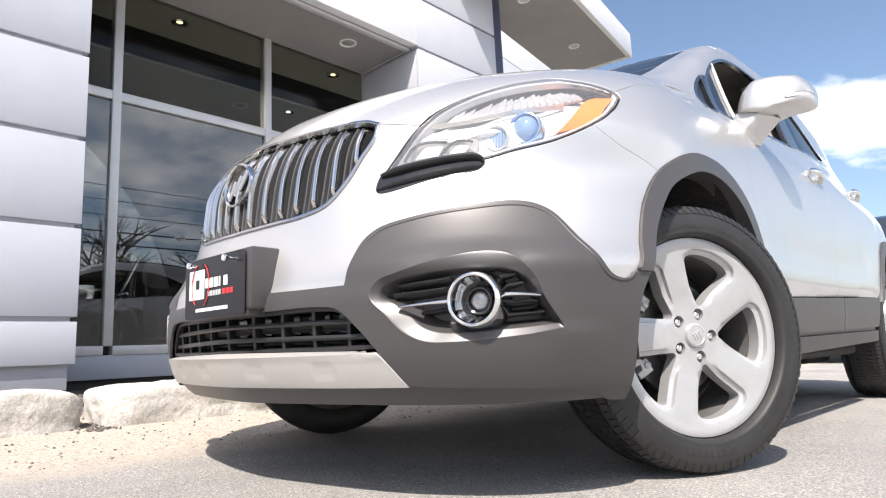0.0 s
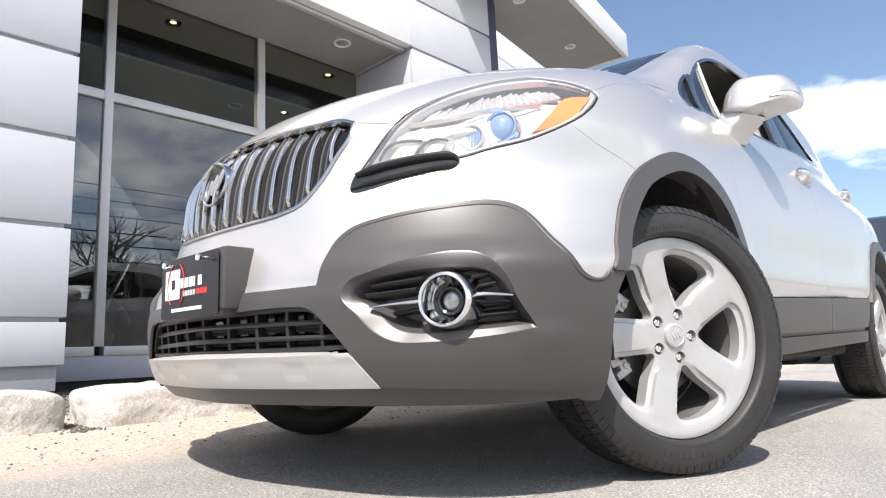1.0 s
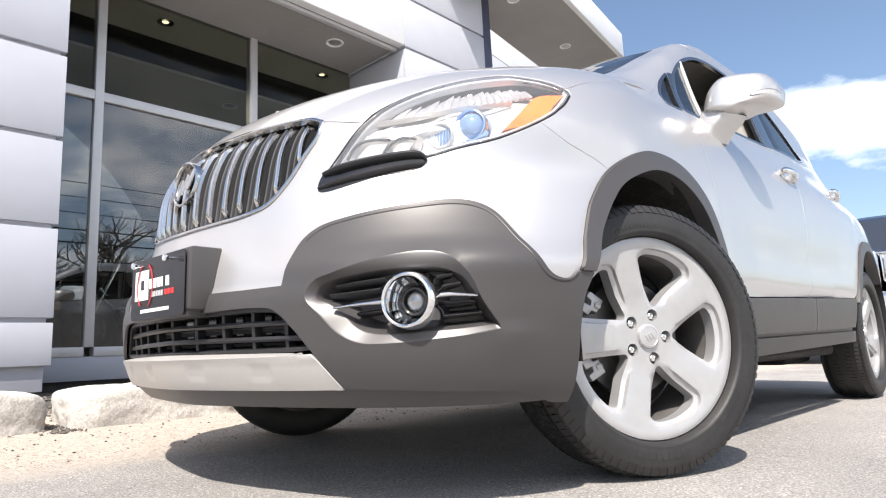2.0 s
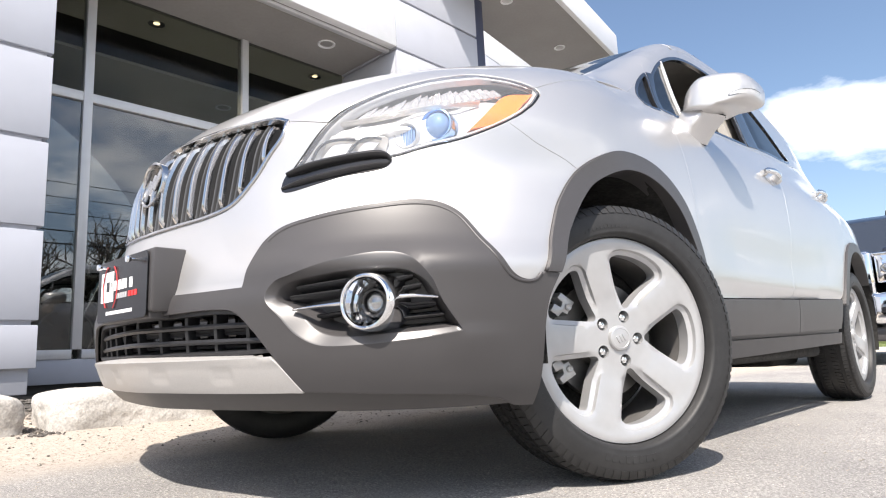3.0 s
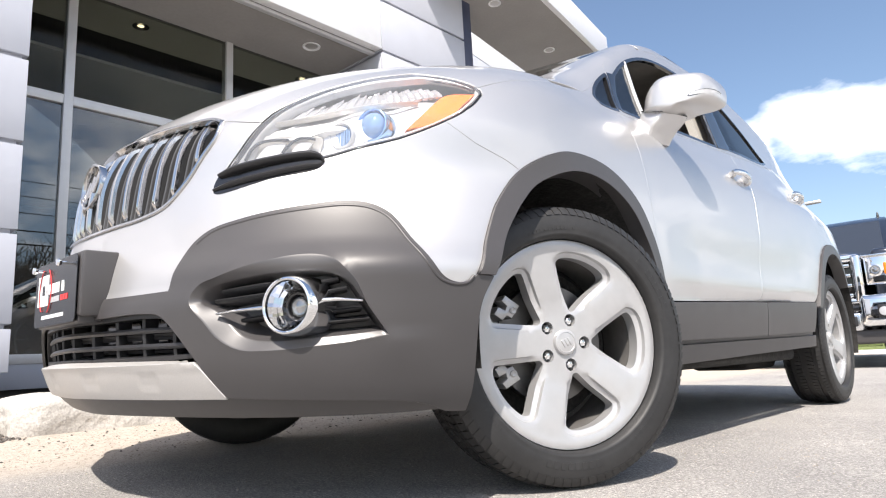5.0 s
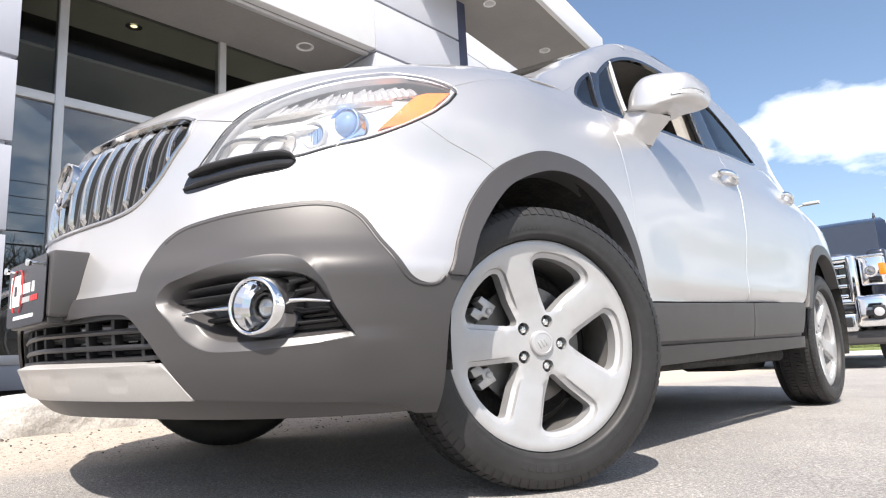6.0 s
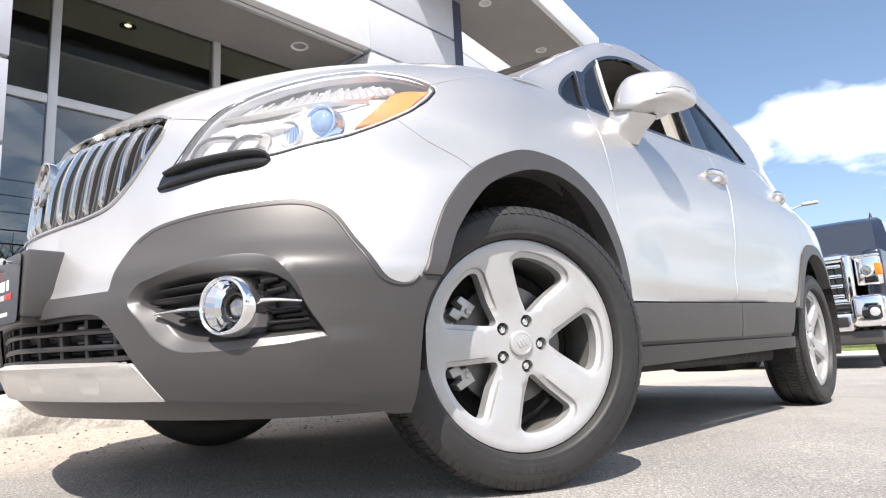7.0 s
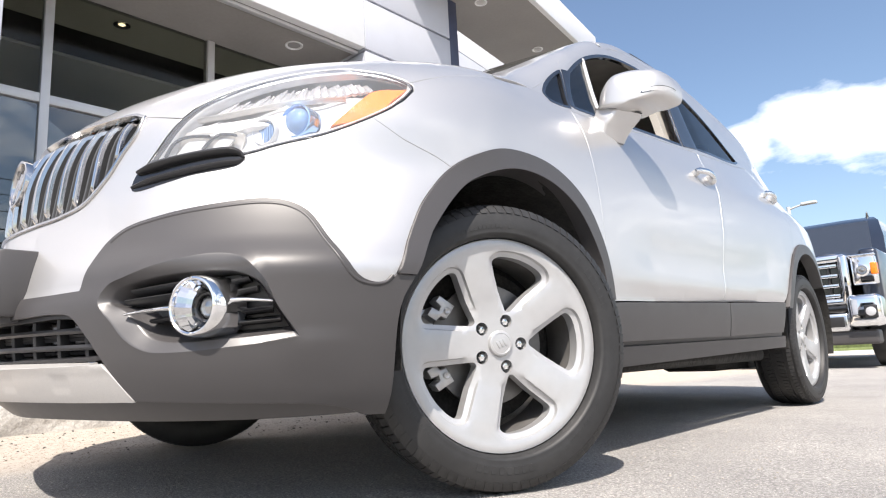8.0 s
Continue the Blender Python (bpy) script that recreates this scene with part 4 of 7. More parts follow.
# emblem: a chrome ring with three slanting bars
ep = shell(np.array([-0.004]), np.array([0.759]))[0]
em = facing(ep + np.array((-0.002, -0.013, 0)), (0.0, -0.98, 0.12))
bm = bmesh.new()
lathe(bm, [(-0.014, 0.059), (-0.002, 0.059), (0.003, 0.0580), (0.0045, 0.0550), (0.002, 0.0520), (-0.004, 0.0505), (-0.012, 0.050)], 48, "Z")
emblem = part("emblem", moved(bm, em), GRILLE_CHROME, suv, "round chrome badge")
bm = bmesh.new()
lathe(bm, [(-0.012, 0.0505), (-0.010, 0.0005)], 32, "Z")
part("badge_plate", moved(bm, em), GLOSSY_BLACK, emblem, "black badge ground")
for k in (-1, 0, 1):
    bm = bmesh.new()
    box(bm, (-0.0075, -0.028, -0.010), (0.0075, 0.028, -0.001), 0.003, Matrix.Translation((0.023 * k, 0.010 * k, 0)) @ Matrix.Rotation(radians(-32), 4, "Z"))
    part("badge_bar", moved(bm, em), GRILLE_CHROME, emblem)

# bonnet shut line over the lamps and grille closes on a dark frame
patch("front_support", both(chain(line((0, .60), (.40, .62), (.44, .70), (1.22, .88), (1.15, .93), (.75, .90), (.5, .80), (.40, .82), (0, .84)))), LINER, suv, out=-0.11, edge=0.004, gap=0, step=0.05, label="dark structure behind the lamps and grille")

# head lamps -----------------------------------------------------------
lamp = closed(lamp_top, lamp_low, lamp_in)
lamp = np.array([p for i, p in enumerate(lamp) if i == 0 or np.linalg.norm(p - lamp[i - 1]) > 1e-4])
PROJ = (0.818, 0.817)
for flag in (False, True):
    fl = FLIP if flag else Matrix()
    hl = tagged(patch("headlight", lamp, GLOSSY_BLACK, suv, holes=[inset(lamp, 0.0045)], out=-0.002, edge=0.012, step=0.016, mirror=flag), "clear headlight with chrome inside and amber side reflector")
    lens = patch("lens", inset(lamp, 0.0035), LENS, hl, out=0.001, edge=0.004, step=0.025, mirror=flag, label="clear lens")
    lens.visible_shadow = False
    rim_n = 90
    l0 = resampled(inset(lamp, 0.005), rim_n)
    l1 = resampled(inset(lamp, 0.015), rim_n)
    l2 = resampled(inset(lamp, 0.024), rim_n)
    inward = np.array([-0.35, 0.93, 0.0])

    def at(lp, deep):
        return shell(lp[:, 0], lp[:, 1]) + inward * deep

    la = resampled(inset(lamp, 0.010), rim_n)
    loft("lamp_rim", [at(l0, 0.004), at(la, 0.010)], LAMP_EDGE, hl, mirror=flag, label="grey lamp rim")
    loft("reflector_wall", [at(la, 0.010), at(l1, 0.014), at(l2, 0.040)], LAMP_SILVER, hl, mirror=flag, label="satin chrome reflector")
    patch("reflector", inset(lamp, 0.020), LAMP_SILVER, hl, out=-0.040, edge=0.004, step=0.014, mirror=flag, label="satin chrome reflector floor",
          push=lambda s, z: 0.006 * np.sin(24 * (z - 0.25 * s)) + 0.005 * np.sin(21 * s + 12 * z))
    # wedge of grey trim, the frames under it, and the upper row of facets
    wedge = spline([(.470, .826, 1), (.612, .836), (.760, .850, 1), (.775, .829), (.758, .815), (.676, .808), (.603, .790), (.500, .800)])
    patch("trim_wedge", wedge, LAMP_GREY, hl, out=-0.020, edge=0.04, step=0.014, mirror=flag, label="grey inner trim",
          push=lambda s, z: -0.014 * np.clip((z - 0.785) / 0.05, 0, 1))
    shelf = spline([(.446, .733, 1), (.56, .742), (.655, .752, 1), (.668, .790), (.60, .796), (.520, .804), (.478, .812, 1)])
    patch("trim_shelf", shelf, SKID, hl, out=-0.034, edge=0.03, step=0.014, mirror=flag, label="pale silver inner trim",
          push=lambda s, z: 0.012 * np.clip((z - 0.735 - 0.10 * (s - 0.45)) / 0.05, 0, 1) ** 2)
    for keys in (((.462, .748), (.474, .774), (.490, .786), (.515, .789), (.568, .787)), ((.552, .758), (.572, .776), (.596, .788), (.625, .788), (.648, .784))):
        sweep("trim_frame", along(*keys), oval(0.005, 0.0028, -0.014, 8), LAMP_EDGE, hl, mirror=flag, label="dark inner frame")
    patch("trim_panel", spline([(.482, .752, 1), (.505, .780), (.56, .780, 1), (.542, .756, 1)]), LAMP_GREY, hl, out=-0.018, edge=0.008, step=0.012, mirror=flag)
    patch("trim_panel", spline([(.572, .758, 1), (.600, .781), (.640, .778, 1), (.618, .757, 1)]), LAMP_GREY, hl, out=-0.018, edge=0.008, step=0.012, mirror=flag)
    up_s, up_z = [.50, .567, .774, 1.028, 1.19], [.858, .888, .934, .954, .958]
    lo_s, lo_z = [.50, .603, .796, 1.041, 1.215], [.840, .856, .886, .904, .930]
    for k in range(18):
        s0, s1 = 0.548 + 0.0352 * k, 0.548 + 0.0352 * k + 0.033
        q = [(s0, np.interp(s0, lo_s, lo_z) + 0.004), (s1, np.interp(s1, lo_s, lo_z) + 0.004), (s1 + 0.012, np.interp(s1 + 0.012, up_s, up_z) - 0.003), (s0 + 0.012, np.interp(s0 + 0.012, up_s, up_z) - 0.003)]
        patch("facet", q, LAMP_FACET, hl, out=-0.024, edge=0.006, step=0.009, mirror=flag, gap=0.0012,
              push=lambda s, z: -0.003 * np.sin(math.pi * np.clip((s - s0) / (s1 - s0), 0, 1)) - (0.02 + 0.03 * ((k * 7) % 5)) * (z - 0.87 - 0.13 * (s - 0.75)))
    ledge = along((.505, .837), (.603, .848), (.796, .875), (.96, .888), (1.041, .893))
    sweep("light_strip", ledge, oval(0.008, 0.0026, -0.024), SKID, hl, mirror=flag, label="white light strip")
    patch("side_reflector", spline([(.966, .804, 1), (1.026, .842), (1.088, .877), (1.152, .905), (1.258, .923, 1), (1.186, .871), (1.075, .824)]), AMBER, hl, out=-0.010, edge=0.02, step=0.014, mirror=flag, label="amber side reflector")
    pp = shell(np.array([PROJ[0]]), np.array([PROJ[1]]))[0] + inward * 0.036
    pm = fl @ facing(pp, (0.30, -0.95, 0.05))
    bm = bmesh.new()
    lathe(bm, [(-0.05, 0.0385), (0.004, 0.0385), (0.009, 0.0365), (0.010, 0.034), (0.004, 0.0315), (-0.02, 0.029)], 36, "Z")
    part("projector_bezel", moved(bm, pm), BLUE_CHROME, hl, "blue-tinted projector ring")
    bm = bmesh.new()
    lathe(bm, [(-0.010, 0.0320), (0.002, 0.0305), (0.011, 0.025), (0.017, 0.017), (0.020, 0.008), (0.0208, 0.0004)], 32, "Z")
    part("projector_lens", moved(bm, pm), PROJ_GLASS, hl, "blue-tinted projector lens")
    sp = shell(np.array([0.709]), np.array([0.795]))[0] + inward * 0.034
    sm = fl @ facing(sp, (0.35, -0.93, 0.0))
    bm = bmesh.new()
    lathe(bm, [(-0.05, 0.030), (0.0, 0.030), (0.004, 0.027), (0.0, 0.0245), (-0.03, 0.018)], 32, "Z")
    part("inner_bezel", moved(bm, sm), LAMP_SILVER, hl, "satin inner lamp ring")
    bm = bmesh.new()
    for k in range(7):
        x = -0.018 + 0.006 * k
        h = math.sqrt(max(0.0245**2 - x * x, 1e-6)) * 0.92
        box(bm, (x - 0.0024, -h, -0.010), (x + 0.0024, h, -0.003), 0.0010)
    part("lamp_flutes", moved(bm, sm), PROJ_GLASS, hl, "blue-tinted fluted lamp glass")

    # black double fin under the lamp
    fin = tagged(sweep("lamp_fin", along((.420, .712), (.49, .729), (.59, .741), (.65, .743), (.674, .737), (.681, .729)), [oval(0.017 * w, 0.0085 * w, 0.004) for w in np.clip(np.sin(np.linspace(0.35, 2.9, len(along((.420, .712), (.49, .729), (.59, .741), (.65, .743), (.674, .737), (.681, .729))))) * 1.5, 0.25, 1)], BLACK, suv, mirror=flag), "black fin under the headlight")
    pth = along((.414, .681), (.475, .695), (.56, .709), (.635, .718), (.672, .722), (.681, .729))
    sweep("lower_fin", pth, [oval(0.012 * w, 0.0058 * w, 0.001) for w in np.clip(np.sin(np.linspace(0.35, 2.9, len(pth))) * 1.5, 0.25, 1)], BLACK, fin, mirror=flag)
    patch("fin_recess", spline([(.420, .718), (.54, .739), (.665, .745), (.681, .729), (.665, .715), (.54, .697), (.416, .676)]), GLOSSY_BLACK, fin, out=0.002, edge=0.004, step=0.02, gap=0, mirror=flag)

# a fine raised bead along the upper edge of the cladding
for flag in (False, True):
    bead = np.array([p for p in clad_line if p[0] > 0.42])
    mid_p = np.array([0.78, 0.40])
    bead = bead + (mid_p - bead) / np.linalg.norm(mid_p - bead, axis=1, keepdims=True) * 0.011
    sweep("cladding_bead", bead, oval(0.0030, 0.0035, 0.0035, 8), CLAD, suv, mirror=flag)

# lower intake -----------------------------------------------------------
intake = both(chain(line(*INTAKE), line((.490, .331), (.38, .326), (0, .322))))
patch("intake_backing", intake, GLOSSY_BLACK, suv, out=-0.075, edge=0.004, gap=-0.015, step=0.05)
grid_thing = patch("intake_grille", intake, BLACK, suv, holes=[inset(intake, 0.010)], out=-0.012, edge=0.05, step=0.02, label="black lower intake grille")
for z, w in ((0.356, 0.455), (0.389, 0.415)):
    sweep("cross_bar", np.stack([np.linspace(-w, w, 40), np.full(40, z)], 1), [(-0.05, -0.004), (-0.022, -0.0055), (-0.018, 0.0), (-0.022, 0.0055), (-0.05, 0.004)], BLACK, grid_thing)
for k in range(-4, 5):
    s = 0.10 * k
    zs = np.linspace(0.330, 0.418 if abs(s) < 0.40 else 0.40, 6)
    sweep("upright_bar", np.stack([np.full(6, s), zs], 1), [(-0.06, -0.005), (-0.028, -0.005), (-0.024, 0.0), (-0.028, 0.005), (-0.06, 0.005)], BLACK, grid_thing)
for k in range(-4, 4):
    for z in (0.346, 0.374, 0.381):
        s0, s1 = 0.10 * k + 0.012, 0.10 * k + 0.088
        sweep("shutter", np.stack([np.linspace(s0, s1, 5), np.full(5, z)], 1), [(-0.066, -0.007), (-0.045, -0.006), (-0.042, 0.0), (-0.050, 0.006), (-0.066, 0.007)], BLACK, grid_thing)

# fog lamps -----------------------------------------------------------
FOG_LEDGE = [(.491, .442), (.527, .421), (.556, .397), (.582, .372), (.612, .361), (.665, .358), (.732, .362), (.790, .366), (.864, .373, 1), (.822, .432), (.797, .463), (.767, .479), (.732, .488), (.657, .487), (.584, .480), (.502, .464)]
FOG_IN = [(.505, .444), (.545, .428), (.578, .408), (.602, .388), (.635, .378), (.680, .375), (.735, .374), (.790, .375), (.856, .379, 1), (.816, .430), (.792, .460), (.764, .474), (.730, .482), (.660, .481), (.590, .475), (.515, .462)]
FOG_WAY = (0.30, -1.0, 0.02)
for flag in (False, True):
    fl = FLIP if flag else Matrix()
    n = 120
    o = resampled(inset(fog_out, 0.0), n)
    e = resampled(spline(FOG_LEDGE), n)
    i = resampled(spline(FOG_IN), n)
    low = np.clip((0.46 - e[:, 1]) / 0.04, 0, 1)                     # the lower ledge is shallow, the upper brow deeper
    fall = np.interp(e[:, 0], [0.50, 0.56, 0.66, 0.86], [0.021, 0.021, 0.011, 0.010]) * low + 0.018 * (1 - low)
    band = [shell(o[:, 0], o[:, 1], 0.0042)]
    for t in (0.06, 0.12, 0.30, 0.50, 0.70, 0.90, 1.0):
        band.append(shell(o[:, 0] * (1 - t) + e[:, 0] * t, o[:, 1] * (1 - t) + e[:, 1] * t, 0.0040 - fall * max(0, t - 0.03)))
    band.append(shell(e[:, 0] * 0.93 + i[:, 0] * 0.07, e[:, 1] * 0.93 + i[:, 1] * 0.07, -fall - 0.001))
    band.append(shell(i[:, 0], i[:, 1], -0.062))
    fog = tagged(loft("fog_light", band, CLAD_SMOOTH, suv, mirror=flag, sharp=80), "round chrome-ringed fog light in a sculpted recess")
    patch("insert", spline(FOG_IN), BLACK, fog, out=-0.060, edge=0.004, gap=-0.006, step=0.03, mirror=flag, label="black slatted insert")
    for z, a, b in ((0.466, 0.530, 0.638), (0.446, 0.520, 0.628), (0.402, 0.580, 0.632), (0.469, 0.742, 0.775), (0.450, 0.752, 0.792), (0.412, 0.758, 0.822), (0.392, 0.750, 0.838)):
        sweep("slat", np.stack([np.linspace(a, b, 10), np.full(10, z) + np.linspace(-0.003, 0.003, 10)], 1), [(-0.062, -0.008), (-0.024, -0.004), (-0.020, 0.0), (-0.024, 0.003), (-0.062, 0.006)], BLACK, fog, mirror=flag)
    for keys, fat in ((((.539, .413), (.58, .417), (.640, .421)), (0.55, 1.2)), (((.738, .430), (.775, .431), (.822, .428)), (1.4, 0.7))):
        pth = along(*keys)
        sweep("wing_bar", pth, [oval(0.010 * w, 0.0042 * w, -0.006) for w in np.linspace(fat[0], fat[1], len(pth))], CHROME, fog, mirror=flag, label="chrome wing bar")
    fp = shell(np.array([0.688]), np.array([0.4215]))[0]
    fm = fl @ facing(fp + body_normal(fp[None])[0] * 0.016, FOG_WAY)
    bm = bmesh.new()
    lathe(bm, [(-0.075, 0.0575), (-0.02, 0.0555), (0.000, 0.0540), (0.006, 0.0515), (0.0075, 0.0485), (0.005, 0.0460), (-0.002, 0.0450)], 64, "Z")
    part("ring", moved(bm, fm), CHROME, fog, "chrome ring")
    bm = bmesh.new()
    rings = lathe(bm, [(-0.0005, 0.0455), (-0.022, 0.0385), (-0.046, 0.0280)], 14, "Z")
    part("reflector", moved(bm, fm), CHROME, fog, "faceted chrome bowl", smooth=False)
    bm = bmesh.new()
    lathe(bm, [(-0.050, 0.0290), (-0.034, 0.0275), (-0.031, 0.0255), (-0.033, 0.0225), (-0.044, 0.0205)], 36, "Z")
    part("barrel", moved(bm, fm), GLOSSY_BLACK, fog, "black lamp barrel")
    bm = bmesh.new()
    lathe(bm, [(-0.046, 0.0215), (-0.038, 0.0185), (-0.033, 0.012), (-0.031, 0.0004)], 28, "Z")
    part("bulb_lens", moved(bm, fm), BULB, fog, "clear bulging lens")

# number plate holder --------------------------------------------------
PLATE_Y = -0.912
PLATE_X, PLATE_Z = -0.006, 0.508        # middle of the plate
bm = bmesh.new()
box(bm, (PLATE_X - 0.150, PLATE_Y + 0.004, PLATE_Z - 0.066), (PLATE_X + 0.170, -0.805, PLATE_Z + 0.082), 0.008)
box(bm, (PLATE_X - 0.150, PLATE_Y + 0.006, PLATE_Z - 0.080), (PLATE_X + 0.150, -0.83, PLATE_Z - 0.036), 0.006)
holder = part("plate_holder", bm, CLAD, suv, "dark grey plate holder")
bm = bmesh.new()
box(bm, (PLATE_X - 0.153, PLATE_Y - 0.0015, PLATE_Z - 0.076), (PLATE_X + 0.153, PLATE_Y, PLATE_Z + 0.076), 0.0)
vert = [e for e in bm.edges if abs(e.verts[0].co.x - e.verts[1].co.x) < 1e-5 and abs(e.verts[0].co.z - e.verts[1].co.z) < 1e-5]
bmesh.ops.bevel(bm, geom=vert, offset=0.013, segments=5, profile=0.5, affect="EDGES")
plate = part("dealer_plate", bm, PLATE_BLACK, holder, "black advertising plate with white and red marks")
for x in (-0.092, 0.092):
    bm = bmesh.new()
    lathe(bm, [(0.0, 0.0004), (0.0, 0.0075), (0.004, 0.0085), (0.010, 0.006), (0.010, 0.0035), (0.032, 0.0035)], 14, "Y")
    part("screw", moved(bm, Matrix.Translation((PLATE_X + x, PLATE_Y - 0.026, PLATE_Z + 0.060))), CHROME, holder, "bright screw")


def flat_mark(x0, z0, x1, z1, mat, name="mark", deep=0.0012):
    x0, x1, z0, z1 = 1.06 * x0 + PLATE_X, 1.06 * x1 + PLATE_X, z0 + PLATE_Z - 0.501, z1 + PLATE_Z - 0.501
    bm = bmesh.new()
    box(bm, (x0, PLATE_Y - 0.0015 - deep, z0), (x1, PLATE_Y - 0.0016, z1), 0.0)
    return part(name, bm, mat, holder)


flat_mark(-0.121, 0.474, -0.045, 0.549, PLATE_WHITE, "white_field")
for k in range(7):                                       # main word as bars
    x = -0.085 + 0.0225 * k
    flat_mark(x, 0.500, x + (0.017 if k != 5 else 0.006), 0.524, PLATE_BLACK if k == 0 else PLATE_WHITE, "word_bar", 0.0022 if k == 0 else 0.0012)
for k in range(5):
    flat_mark(-0.028 + 0.0135 * k, 0.479, -0.028 + 0.0135 * k + 0.010, 0.492, PLATE_GREY, "word_bar")
for k in range(3):
    flat_mark(0.045 + 0.017 * k, 0.479, 0.045 + 0.017 * k + 0.014, 0.492, PLATE_RED, "word_bar")
for k in range(14):
    flat_mark(-0.085 + 0.0112 * k, 0.442, -0.085 + 0.0112 * k + 0.0085, 0.4505, PLATE_WHITE, "word_bar")
for a0, a1 in ((115, 235), (-62, 62)):
    bm = bmesh.new()
    tube(bm, [(PLATE_X - 0.066 + 0.046 * math.cos(radians(a)), PLATE_Y - 0.0036, PLATE_Z + 0.008 + 0.058 * math.sin(radians(a))) for a in np.linspace(a0, a1, 18)], 0.0013, 6)
    part("red_swoosh", bm, PLATE_RED, holder)

# door mirrors ---------------------------------------------------------
HOUSE = [(.772, 1.080, 1), (.782, 1.130), (.799, 1.168), (.835, 1.203), (.880, 1.209), (.940, 1.203), (.988, 1.190), (1.014, 1.158), (1.020, 1.118), (1.012, 1.086), (.972, 1.072), (.925, 1.068), (.885, 1.056), (.852, 1.058, 1)]
HOUSE = [(0.778 + 0.92 * (k[0] - 0.778), 1.062 + 0.86 * (k[1] - 1.062), *k[2:]) for k in HOUSE]
HOUSE_MID = np.array([0.895, 1.078])
house_loop = resampled(spline(HOUSE), 80)


def house(xz, k):
    """A point of the mirror's shell: xz on its rim line, k from 0 (the front's middle) to 1."""
    p = HOUSE_MID + (xz - HOUSE_MID) * np.array([k, k])
    y = 0.622 + 0.085 * (1 - max(1 - k ** 5.0, 0) ** 0.5)
    dx = p[0] - 0.895
    return Vector((p[0], y + 0.10 * dx + 0.9 * max(0, dx) ** 2 + 0.5 * max(0, -dx) ** 2, p[1]))


